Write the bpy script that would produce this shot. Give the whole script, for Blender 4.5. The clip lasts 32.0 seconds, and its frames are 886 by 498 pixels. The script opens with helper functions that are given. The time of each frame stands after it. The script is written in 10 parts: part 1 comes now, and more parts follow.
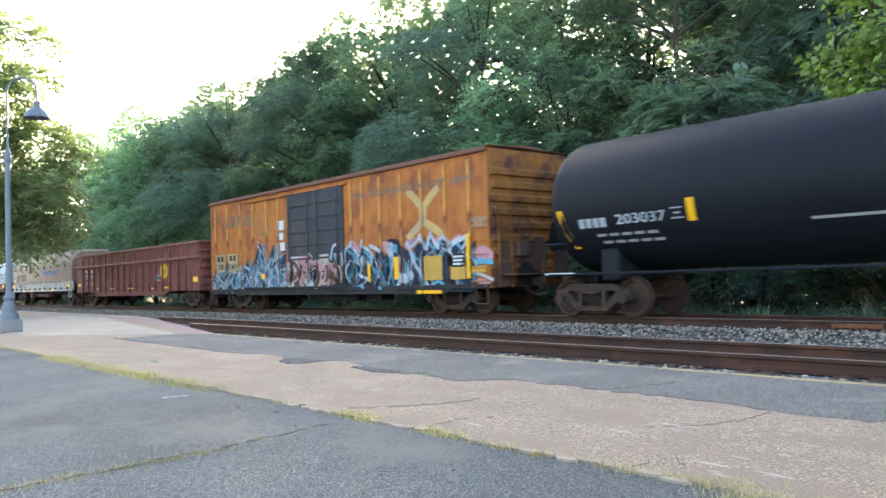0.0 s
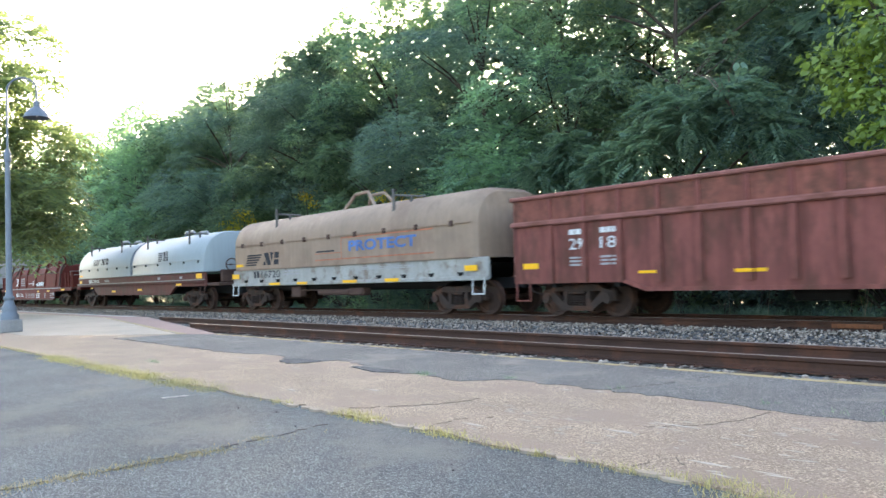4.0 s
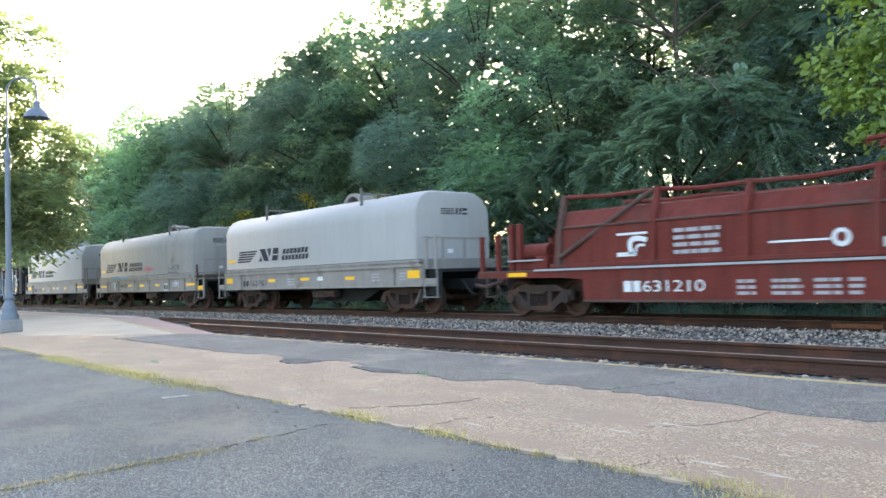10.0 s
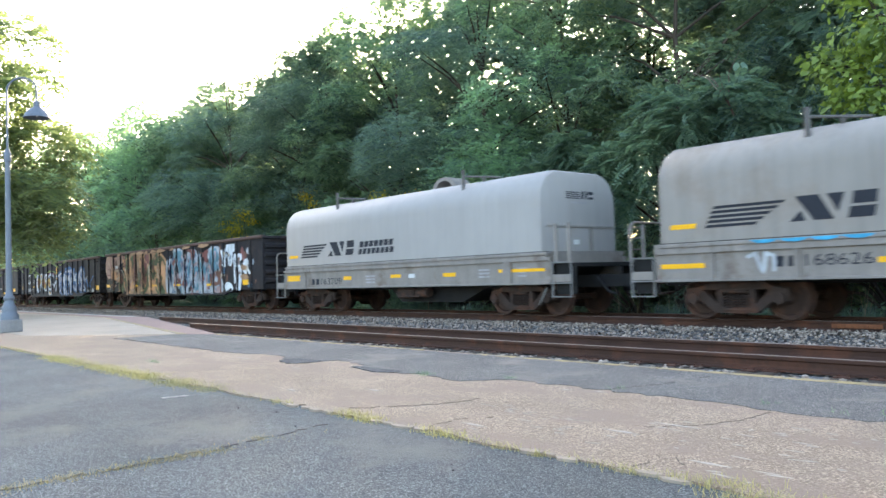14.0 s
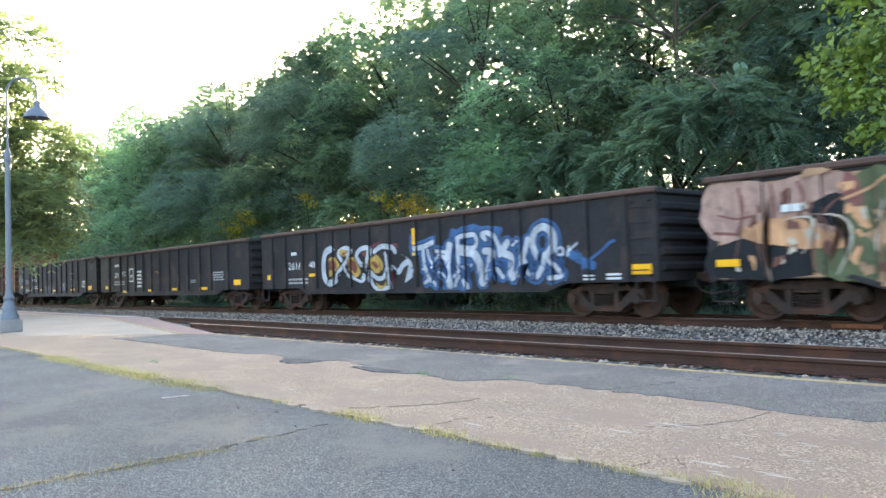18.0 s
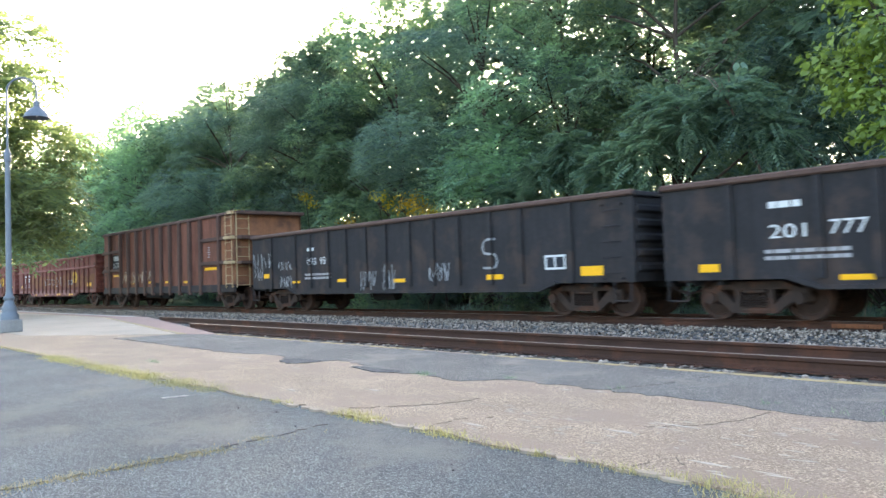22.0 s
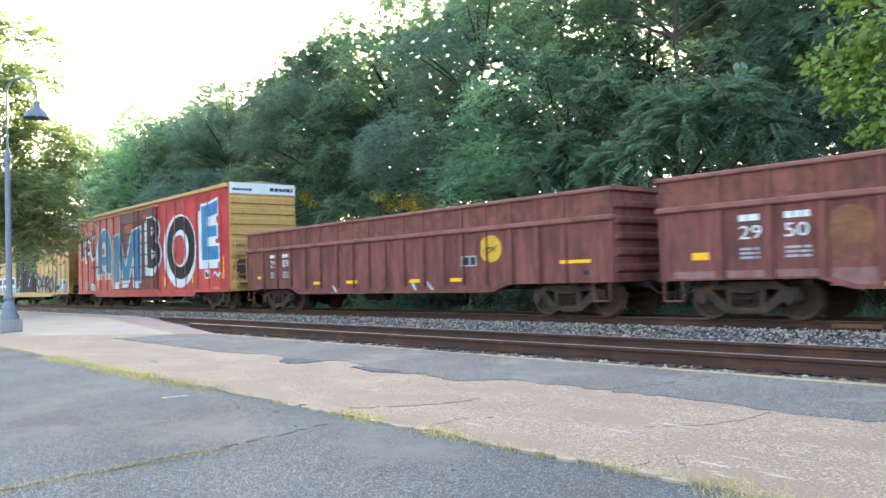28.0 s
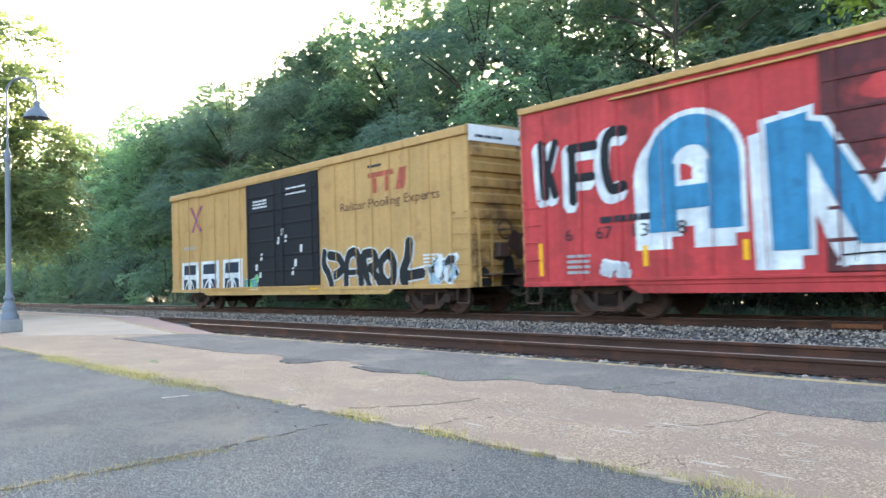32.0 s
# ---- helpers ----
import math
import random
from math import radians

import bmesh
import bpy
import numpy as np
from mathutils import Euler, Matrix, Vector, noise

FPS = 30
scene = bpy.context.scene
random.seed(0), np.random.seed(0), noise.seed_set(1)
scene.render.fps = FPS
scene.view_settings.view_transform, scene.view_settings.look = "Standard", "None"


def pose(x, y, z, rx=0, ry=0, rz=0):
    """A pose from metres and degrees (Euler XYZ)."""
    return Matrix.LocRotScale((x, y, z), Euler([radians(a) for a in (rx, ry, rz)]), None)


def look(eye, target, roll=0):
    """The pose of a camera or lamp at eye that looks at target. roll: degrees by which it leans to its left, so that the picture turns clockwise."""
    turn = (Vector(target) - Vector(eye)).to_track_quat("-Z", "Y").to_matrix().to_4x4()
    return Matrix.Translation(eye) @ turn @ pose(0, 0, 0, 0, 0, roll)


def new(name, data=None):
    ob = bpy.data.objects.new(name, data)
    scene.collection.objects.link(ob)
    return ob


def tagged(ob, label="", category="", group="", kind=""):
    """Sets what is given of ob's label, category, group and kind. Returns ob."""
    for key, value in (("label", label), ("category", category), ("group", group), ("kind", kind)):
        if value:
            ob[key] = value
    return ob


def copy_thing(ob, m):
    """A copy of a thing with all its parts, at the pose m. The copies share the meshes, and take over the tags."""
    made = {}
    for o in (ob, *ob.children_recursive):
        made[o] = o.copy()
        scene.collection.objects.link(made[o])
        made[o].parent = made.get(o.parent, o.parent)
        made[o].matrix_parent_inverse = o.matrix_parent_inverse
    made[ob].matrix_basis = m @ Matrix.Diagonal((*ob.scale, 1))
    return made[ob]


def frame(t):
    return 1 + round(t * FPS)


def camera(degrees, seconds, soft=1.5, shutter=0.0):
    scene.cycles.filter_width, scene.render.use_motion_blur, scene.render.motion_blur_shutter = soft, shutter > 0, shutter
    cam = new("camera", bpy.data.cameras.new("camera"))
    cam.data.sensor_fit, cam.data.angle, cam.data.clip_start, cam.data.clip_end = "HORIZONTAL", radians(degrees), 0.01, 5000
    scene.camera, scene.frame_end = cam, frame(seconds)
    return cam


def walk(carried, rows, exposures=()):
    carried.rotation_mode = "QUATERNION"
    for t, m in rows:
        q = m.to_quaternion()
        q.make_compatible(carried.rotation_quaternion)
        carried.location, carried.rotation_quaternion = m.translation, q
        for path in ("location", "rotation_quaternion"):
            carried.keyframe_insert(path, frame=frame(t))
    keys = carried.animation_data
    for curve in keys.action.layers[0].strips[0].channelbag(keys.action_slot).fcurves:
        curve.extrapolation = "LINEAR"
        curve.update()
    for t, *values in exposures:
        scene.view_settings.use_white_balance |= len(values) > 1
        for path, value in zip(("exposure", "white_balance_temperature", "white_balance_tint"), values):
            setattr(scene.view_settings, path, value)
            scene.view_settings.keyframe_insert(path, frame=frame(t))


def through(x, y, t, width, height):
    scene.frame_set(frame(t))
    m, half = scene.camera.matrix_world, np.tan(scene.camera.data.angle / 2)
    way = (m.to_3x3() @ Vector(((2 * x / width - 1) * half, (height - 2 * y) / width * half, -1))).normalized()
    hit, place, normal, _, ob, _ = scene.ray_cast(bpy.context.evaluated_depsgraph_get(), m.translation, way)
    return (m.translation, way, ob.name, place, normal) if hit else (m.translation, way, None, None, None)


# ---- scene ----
SPEED = 9.0675          # the train's pace in metres a second
EYE = Vector((0.0, 0.0, 1.0403))
AIM = Vector((-0.75573, 0.65395, 0.03609))

cam = camera(58.41, 32.0, 1.5, 0.35)
HOLD = look(EYE, EYE + AIM, -1.795)
walk(cam, [(0.0, HOLD), (32.0, HOLD)], [(0.0, 3.08, 6650, 10.2), (20.0, 3.1, 6650, 10.2), (22.0, 3.17, 6650, 10.2), (24.0, 3.26, 6650, 10.2), (30.0, 3.27, 6650, 10.2), (32.0, 3.1, 6650, 10.2)])

# ---------------------------------------------------------------- light
SUN_EL, SUN_AZ = radians(17.0), radians(-52.0)
world = bpy.data.worlds.new("evening_sky")
scene.world = world
world.use_nodes = True
wn = world.node_tree.nodes
sky = wn.new("ShaderNodeTexSky")
sky.sky_type = "NISHITA"
sky.sun_disc = False
sky.sun_elevation, sky.sun_rotation = SUN_EL, SUN_AZ
sky.air_density, sky.dust_density, sky.ozone_density = 1.0, 2.5, 1.0
wn["Background"].inputs["Strength"].default_value = 0.15
world.node_tree.links.new(sky.outputs["Color"], wn["Background"].inputs["Color"])
sun_data = bpy.data.lights.new("sun", "SUN")
sun_data.energy, sun_data.angle, sun_data.color = 4.0, radians(0.5), (1.0, 0.86, 0.62)
sun = new("sun", sun_data)
sun_way = Vector((math.sin(SUN_AZ) * math.cos(SUN_EL), math.cos(SUN_AZ) * math.cos(SUN_EL), math.sin(SUN_EL)))
sun.matrix_world = look((0, 0, 60), Vector((0, 0, 60)) - sun_way)


# ---------------------------------------------------------------- materials
def surf(name, base, rough=0.7, metal=0.0, var=0.2, scale=2.0, grain=30.0, rust=None, rust_amount=0.4, rust_scale=1.2,
         streak=0.0, bump=0.15, island=0.0, spec=0.2, stretch=(1, 1, 1), speck=None, grit=0.5, pebble=0.0, contrast=0.6):
    """A painted, stony or wooden surface: broad stains, fine grain, rust patches, rain streaks and relief."""
    m = bpy.data.materials.new(name)
    m.use_nodes = True
    n, l = m.node_tree.nodes, m.node_tree.links
    b = n["Principled BSDF"]
    co = n.new("ShaderNodeTexCoord").outputs["Object"]
    mp = n.new("ShaderNodeMapping")
    mp.inputs["Scale"].default_value = stretch
    l.new(co, mp.inputs["Vector"])

    def noise_of(sc, detail, vec):
        t = n.new("ShaderNodeTexNoise")
        t.inputs["Scale"].default_value, t.inputs["Detail"].default_value, t.inputs["Roughness"].default_value = sc, detail, 0.65
        l.new(vec, t.inputs["Vector"])
        return t.outputs["Fac"]

    def ramp(fac, a, c):
        r = n.new("ShaderNodeMapRange")
        r.inputs["From Min"].default_value, r.inputs["From Max"].default_value = a, c
        l.new(fac, r.inputs["Value"])
        return r.outputs["Result"]

    def mix(fac, ca, cb, mode="MIX"):
        x = n.new("ShaderNodeMix")
        x.data_type, x.blend_type = "RGBA", mode
        for sock, v in ((x.inputs[0], fac), (x.inputs[6], ca), (x.inputs[7], cb)):
            if isinstance(v, (float, int)):
                sock.default_value = v
            elif isinstance(v, tuple):
                sock.default_value = (*v, 1.0)
            else:
                l.new(v, sock)
        return x.outputs[2]

    dark, light = tuple(max(c * (1 - var), 0.0) for c in base), tuple(min(c * (1 + var), 0.95) for c in base)
    broad = noise_of(scale, 6, mp.outputs["Vector"])
    fine = noise_of(grain, 5, mp.outputs["Vector"])
    col = mix(ramp(broad, 0.3, 0.7), dark, light)
    col = mix(ramp(fine, 0.3, 0.75), col, mix(grit, col, tuple(c * 0.55 for c in base)))
    if speck:
        col = mix(ramp(noise_of(grain * 1.7, 2, mp.outputs["Vector"]), 0.54, 0.62), col, speck)
    if pebble:
        vt = n.new("ShaderNodeTexVoronoi")
        vt.inputs["Scale"].default_value = pebble
        l.new(co, vt.inputs["Vector"])
        sp = n.new("ShaderNodeSeparateColor")
        l.new(vt.outputs["Color"], sp.inputs["Color"])
        pw = n.new("ShaderNodeMath")
        pw.operation = "POWER"
        pw.inputs[1].default_value = 3.2
        l.new(sp.outputs[0], pw.inputs[0])
        pm = n.new("ShaderNodeMapRange")
        pm.inputs["To Min"].default_value, pm.inputs["To Max"].default_value = 1 - contrast, 1 + contrast * 3.2
        l.new(pw.outputs[0], pm.inputs["Value"])
        hv = n.new("ShaderNodeHueSaturation")
        l.new(col, hv.inputs["Color"])
        l.new(pm.outputs["Result"], hv.inputs["Value"])
        col = hv.outputs["Color"]
    if rust:
        lo = 0.62 - 0.3 * rust_amount
        col = mix(ramp(noise_of(rust_scale, 9, mp.outputs["Vector"]), lo, lo + 0.16), col, rust)
    if streak:
        ms = n.new("ShaderNodeMapping")
        ms.inputs["Scale"].default_value = (5.0, 5.0, 0.35)
        l.new(co, ms.inputs["Vector"])
        s = ramp(noise_of(1.0, 5, ms.outputs["Vector"]), 0.42, 0.75)
        sm = n.new("ShaderNodeMath")
        sm.operation = "MULTIPLY"
        sm.inputs[1].default_value = streak
        l.new(s, sm.inputs[0])
        col = mix(sm.outputs[0], col, tuple(c * 0.35 for c in base))
    if island:
        g = n.new("ShaderNodeNewGeometry").outputs["Random Per Island"]
        hs = n.new("ShaderNodeHueSaturation")
        l.new(col, hs.inputs["Color"])
        r = n.new("ShaderNodeMapRange")
        r.inputs["To Min"].default_value, r.inputs["To Max"].default_value = 1 - island, 1 + island
        l.new(g, r.inputs["Value"])
        l.new(r.outputs["Result"], hs.inputs["Value"])
        col = hs.outputs["Color"]
    l.new(col, b.inputs["Base Color"])
    b.inputs["Metallic"].default_value = metal
    b.inputs["Specular IOR Level"].default_value = spec
    rr = n.new("ShaderNodeMapRange")
    rr.inputs["To Min"].default_value, rr.inputs["To Max"].default_value = max(rough - 0.12, 0.05), min(rough + 0.15, 1.0)
    l.new(broad, rr.inputs["Value"])
    l.new(rr.outputs["Result"], b.inputs["Roughness"])
    if bump:
        bp = n.new("ShaderNodeBump")
        bp.inputs["Strength"].default_value, bp.inputs["Distance"].default_value = bump, 0.02
        l.new(fine, bp.inputs["Height"])
        l.new(bp.outputs["Normal"], b.inputs["Normal"])
    return m


def leafy(name, base, spread=0.35, through=0.35, yellow=0.0):
    """Leaves: colour varies from leaf to leaf and clump to clump, and light passes through them."""
    m = bpy.data.materials.new(name)
    m.use_nodes = True
    n, l = m.node_tree.nodes, m.node_tree.links
    b = n["Principled BSDF"]
    g = n.new("ShaderNodeNewGeometry").outputs["Random Per Island"]
    co = n.new("ShaderNodeTexCoord").outputs["Object"]
    t = n.new("ShaderNodeTexNoise")
    t.inputs["Scale"].default_value, t.inputs["Detail"].default_value = 0.45, 3
    l.new(co, t.inputs["Vector"])
    cr = n.new("ShaderNodeValToRGB")
    e = cr.color_ramp.elements
    e[0].position, e[1].position = 0.0, 1.0
    e[0].color = (base[0] * (1 - spread), base[1] * (1 - spread), base[2] * (1 - spread * 0.6), 1)
    e[1].color = (base[0] * (1 + 2.0 * spread) + yellow, base[1] * (1 + 1.2 * spread) + yellow * 0.6, base[2] * (1 + 0.4 * spread), 1)
    ad = n.new("ShaderNodeMath")
    ad.operation = "MULTIPLY_ADD"
    ad.inputs[1].default_value, ad.inputs[2].default_value = 0.5, -0.32
    l.new(g, ad.inputs[0])
    a2 = n.new("ShaderNodeMath")
    a2.operation = "MULTIPLY_ADD"
    a2.inputs[1].default_value = 1.15
    l.new(t.outputs["Fac"], a2.inputs[0])
    l.new(ad.outputs[0], a2.inputs[2])
    l.new(a2.outputs[0], cr.inputs["Fac"])
    oi = n.new("ShaderNodeObjectInfo")
    hs = n.new("ShaderNodeHueSaturation")
    for sock, lo, hi in (("Hue", 0.475, 0.52), ("Value", 0.72, 1.28)):
        r = n.new("ShaderNodeMapRange")
        r.inputs["To Min"].default_value, r.inputs["To Max"].default_value = lo, hi
        l.new(oi.outputs["Random"], r.inputs["Value"])
        l.new(r.outputs["Result"], hs.inputs[sock])
    l.new(cr.outputs["Color"], hs.inputs["Color"])
    tint = hs.outputs["Color"]
    l.new(tint, b.inputs["Base Color"])
    b.inputs["Roughness"].default_value, b.inputs["Specular IOR Level"].default_value = 0.5, 0.35
    tr = n.new("ShaderNodeBsdfTranslucent")
    gm = n.new("ShaderNodeMix")
    gm.data_type, gm.blend_type = "RGBA", "MULTIPLY"
    gm.inputs[0].default_value = 1.0
    gm.inputs[7].default_value = (1.25, 1.25, 0.95, 1)
    l.new(tint, gm.inputs[6])
    l.new(gm.outputs[2], tr.inputs["Color"])
    ms = n.new("ShaderNodeMixShader")
    ms.inputs[0].default_value = through
    l.new(b.outputs[0], ms.inputs[1])
    l.new(tr.outputs[0], ms.inputs[2])
    l.new(ms.outputs[0], n["Material Output"].inputs["Surface"])
    return m


RUST, RUST_DARK = (0.16, 0.065, 0.028), (0.05, 0.026, 0.016)
asphalt = surf("asphalt", (0.108, 0.115, 0.114), 0.85, var=0.32, scale=0.35, grain=90, bump=0.8, grit=0.5, pebble=140, contrast=0.45, rust=(0.15, 0.143, 0.128), rust_amount=0.34, rust_scale=0.5)
asphalt_strip = surf("worn_asphalt", (0.158, 0.144, 0.13), 0.88, var=0.26, scale=0.7, grain=70, bump=0.7, grit=0.55, pebble=110, contrast=0.36, rust=(0.235, 0.2, 0.165), rust_amount=0.22, rust_scale=0.9)
concrete = surf("old_concrete", (0.402, 0.299, 0.214), 0.9, var=0.24, scale=0.9, grain=50, bump=1.1, grit=0.85, pebble=85, contrast=0.22, speck=(0.17, 0.12, 0.092), rust=(0.27, 0.198, 0.15), rust_amount=0.5, rust_scale=1.3, stretch=(0.8, 1.25, 1))
concrete_pale = surf("pale_concrete", (0.36, 0.292, 0.23), 0.85, var=0.16, scale=0.4, grain=18, bump=0.2, rust=(0.27, 0.225, 0.185), rust_amount=0.3, rust_scale=0.5)
brick_band = surf("brick_band", (0.3, 0.2, 0.17), 0.85, var=0.15, scale=2, grain=25, bump=0.3)
crack_dirt = surf("crack_dirt", (0.13, 0.1, 0.08), 0.95, var=0.3, scale=3, grain=40)
tar = surf("tar", (0.085, 0.083, 0.08), 0.9, var=0.3, scale=3, grain=40, pebble=45, contrast=0.4)
edge_pale = surf("broken_pale_concrete", (0.34, 0.265, 0.2), 0.9, var=0.2, scale=4, grain=30, bump=0.6)
soil = surf("soil_and_litter", (0.06, 0.055, 0.035), 0.95, var=0.4, scale=0.6, grain=9, bump=0.6)
gravel_bed = surf("gravel_bed", (0.1, 0.095, 0.09), 0.95, var=0.4, scale=3, grain=22, bump=0.9, pebble=18, contrast=0.7)
stone_dirty = surf("grimy_stone", (0.11, 0.105, 0.1), 0.95, var=0.3, scale=6, grain=50, bump=0.2, island=0.5)
stone = surf("ballast_stone", (0.22, 0.18, 0.148), 0.9, var=0.3, scale=7, grain=50, bump=0.2, island=0.9, rust=(0.135, 0.09, 0.065), rust_amount=0.35, rust_scale=5)
rail_side = surf("rusty_rail", (0.055, 0.027, 0.019), 0.75, 0.2, var=0.3, scale=2.5, grain=40, rust=(0.105, 0.04, 0.022), rust_amount=0.35)
rail_brown = surf("rusty_rail_head", (0.2, 0.14, 0.11), 0.45, 0.4, var=0.25, scale=4, grain=60, bump=0.05)
worn_grey = surf("worn_step_iron", (0.22, 0.21, 0.2), 0.6, 0.2, var=0.25, scale=5)
bracket_steel = surf("bracket_steel", (0.12, 0.11, 0.103), 0.6, 0.2, var=0.2, scale=4)
rail_top = surf("worn_rail_head", (0.2, 0.17, 0.15), 0.38, 0.85, var=0.15, scale=4, grain=60, bump=0.02)
tie_wood = surf("creosoted_wood", (0.055, 0.042, 0.034), 0.9, var=0.35, scale=3, grain=14, bump=0.6, stretch=(6, 1, 6))
yellow_line = surf("worn_yellow_paint", (0.38, 0.275, 0.13), 0.8, var=0.25, scale=3, grain=24, rust=(0.15, 0.14, 0.13), rust_amount=0.52, rust_scale=5)
scrape_pale = surf("scraped_concrete", (0.45, 0.38, 0.31), 0.9, var=0.2, scale=4)
white_line = surf("worn_white_paint", (0.42, 0.4, 0.37), 0.8, var=0.25, scale=3, grain=24, rust=(0.2, 0.19, 0.18), rust_amount=0.4, rust_scale=6)
lamp_paint = surf("blue_grey_enamel", (0.15, 0.165, 0.19), 0.45, 0.1, var=0.12, scale=4, grain=30, bump=0.05)
bark = surf("bark", (0.07, 0.055, 0.042), 0.95, var=0.35, scale=3, grain=12, bump=0.9, stretch=(1, 1, 0.25))
# the wood's two greens carry extra blue that imitates haze
leaf_deep = leafy("deep_green_leaves", (0.105, 0.19, 0.168), 0.5, 0.55)
leaf_mid = leafy("green_leaves", (0.142, 0.258, 0.182), 0.5, 0.58)
leaf_blue = leafy("sumac_leaves", (0.125, 0.232, 0.178), 0.45, 0.45)
leaf_lime = leafy("lime_green_leaves", (0.115, 0.205, 0.062), 0.6, 0.48, 0.045)
leaf_dry = leafy("yellowing_leaves", (0.125, 0.175, 0.09), 0.4, 0.55, 0.0)
# yellow put into the leaf colour to imitate sun on the leaves
leaf_sunlight = leafy("painted_sunlight_leaves", (0.36, 0.32, 0.05), 0.6, 0.55, 0.12)
grass_mat = leafy("dry_grass", (0.27, 0.262, 0.125), 0.45, 0.25, 0.03)

# end-wall orange: darker base than the sides, with brown rust patches and streaks
orange_end = surf("darker_rusty_orange_end", (0.32, 0.125, 0.03), 0.7, var=0.3, scale=1.1, grain=12, rust=(0.085, 0.036, 0.026), rust_amount=0.55, rust_scale=1.1, streak=0.5)
orange_paint = surf("orange_boxcar_paint", (0.5, 0.16, 0.034), 0.65, var=0.28, scale=0.9, grain=14, rust=(0.23, 0.07, 0.03), rust_amount=0.55, rust_scale=0.9, streak=0.5)
red_paint = surf("red_boxcar_paint", (0.5, 0.048, 0.05), 0.55, var=0.24, scale=0.8, grain=14, streak=0.5, rust=(0.25, 0.033, 0.03), rust_amount=0.4, rust_scale=0.7)
yellow_paint = surf("yellow_boxcar_paint", (0.48, 0.275, 0.1), 0.55, var=0.13, scale=0.8, grain=16, streak=0.3, rust=(0.31, 0.15, 0.06), rust_amount=0.22)
# end-wall yellow: slightly darker than the sides, with more brown patches and streaks
yellow_end = surf("darker_streaked_yellow_end", (0.44, 0.25, 0.09), 0.6, var=0.2, scale=0.9, grain=12, streak=0.5, rust=(0.15, 0.085, 0.045), rust_amount=0.42, rust_scale=1.1)
black_paint = surf("black_paint", (0.012, 0.013, 0.017), 0.7, var=0.3, scale=1.5, grain=16, bump=0.05)
tank_black = surf("tank_black_paint", (0.009, 0.01, 0.014), 0.55, var=0.2, scale=0.6, grain=5, bump=0.02, spec=0.14)
door_grey = surf("dark_door_paint", (0.05, 0.05, 0.055), 0.6, var=0.25, scale=1.2, grain=14, streak=0.4, rust=RUST, rust_amount=0.15)
maroon = surf("maroon_rusty_paint", (0.212, 0.069, 0.056), 0.8, var=0.35, scale=1.1, grain=7, rust=(0.105, 0.042, 0.03), rust_amount=0.5, rust_scale=1.3, streak=0.85, stretch=(1.4, 1.4, 0.6))
maroon_top = surf("rusted_upper_side", (0.215, 0.074, 0.054), 0.85, var=0.35, scale=1.3, grain=8, rust=(0.1, 0.045, 0.03), rust_amount=0.55, rust_scale=2.2, streak=0.6)
oxide_red = surf("oxide_red_paint", (0.15, 0.03, 0.022), 0.7, var=0.25, scale=0.9, grain=12, rust=(0.1, 0.032, 0.024), rust_amount=0.45, rust_scale=0.9, streak=0.5, spec=0.12)
dark_gon = surf("grimy_black_paint", (0.028, 0.025, 0.027), 0.75, var=0.3, scale=0.7, grain=12, rust=(0.055, 0.037, 0.031), rust_amount=0.4, streak=0.35)
rust_steel = surf("rusted_steel", (0.2, 0.082, 0.055), 0.85, var=0.28, scale=0.8, grain=12, rust=(0.115, 0.042, 0.028), rust_amount=0.42, rust_scale=1.0, streak=0.75, bump=0.3, stretch=(1.6, 1.6, 0.6))
rust_orange = surf("bright_rusted_steel", (0.27, 0.115, 0.06), 0.85, var=0.3, scale=1.2, grain=12, rust=(0.12, 0.055, 0.036), rust_amount=0.5, streak=0.4, bump=0.3)
rust_brown = surf("brown_rust_underframe", (0.088, 0.05, 0.04), 0.85, var=0.3, scale=2, grain=15)
pale_grey = surf("pale_grey_hood", (0.312, 0.285, 0.268), 0.5, var=0.07, scale=0.5, grain=8, streak=0.12, bump=0.02, grit=0.06)
mid_grey = surf("grey_hood", (0.25, 0.224, 0.2), 0.55, var=0.12, scale=0.5, grain=8, streak=0.25, rust=(0.215, 0.172, 0.138), rust_amount=0.4, rust_scale=0.5, bump=0.02, grit=0.1)
blue_white = surf("bluish_white_hood", (0.29, 0.315, 0.322), 0.45, var=0.07, scale=0.5, grain=8, streak=0.15, bump=0.02, grit=0.08)
tan_grime = surf("tan_grimy_hood", (0.275, 0.188, 0.134), 0.65, var=0.2, scale=0.6, grain=9, grit=0.15, rust=(0.205, 0.13, 0.092), rust_amount=0.5, rust_scale=0.5, streak=0.3, bump=0.06)
sill_grey = surf("grey_side_sill", (0.246, 0.214, 0.19), 0.6, var=0.15, scale=1.5, grain=12, streak=0.35, rust=(0.12, 0.08, 0.06), rust_amount=0.15)
truck_iron = surf("truck_iron", (0.046, 0.031, 0.026), 0.8, 0.1, var=0.35, scale=4, grain=25, rust=(0.095, 0.042, 0.026), rust_amount=0.45, rust_scale=3)
wheel_iron = surf("wheel_iron", (0.05, 0.03, 0.024), 0.7, 0.2, var=0.25, scale=5, grain=25, rust=(0.085, 0.04, 0.026), rust_amount=0.4, rust_scale=3)
under_black = surf("underframe_grime", (0.018, 0.017, 0.017), 0.85, var=0.3, scale=3, grain=18)
amber = surf("amber_reflector", (0.85, 0.42, 0.012), 0.35, var=0.06, scale=8, grain=40, bump=0.0)
white_mark = surf("white_stencil", (0.62, 0.61, 0.6), 0.6, var=0.1, scale=5, grain=30, bump=0.0)
grey_mark = surf("faded_stencil", (0.33, 0.31, 0.31), 0.7, var=0.15, scale=5, grain=30, bump=0.0)
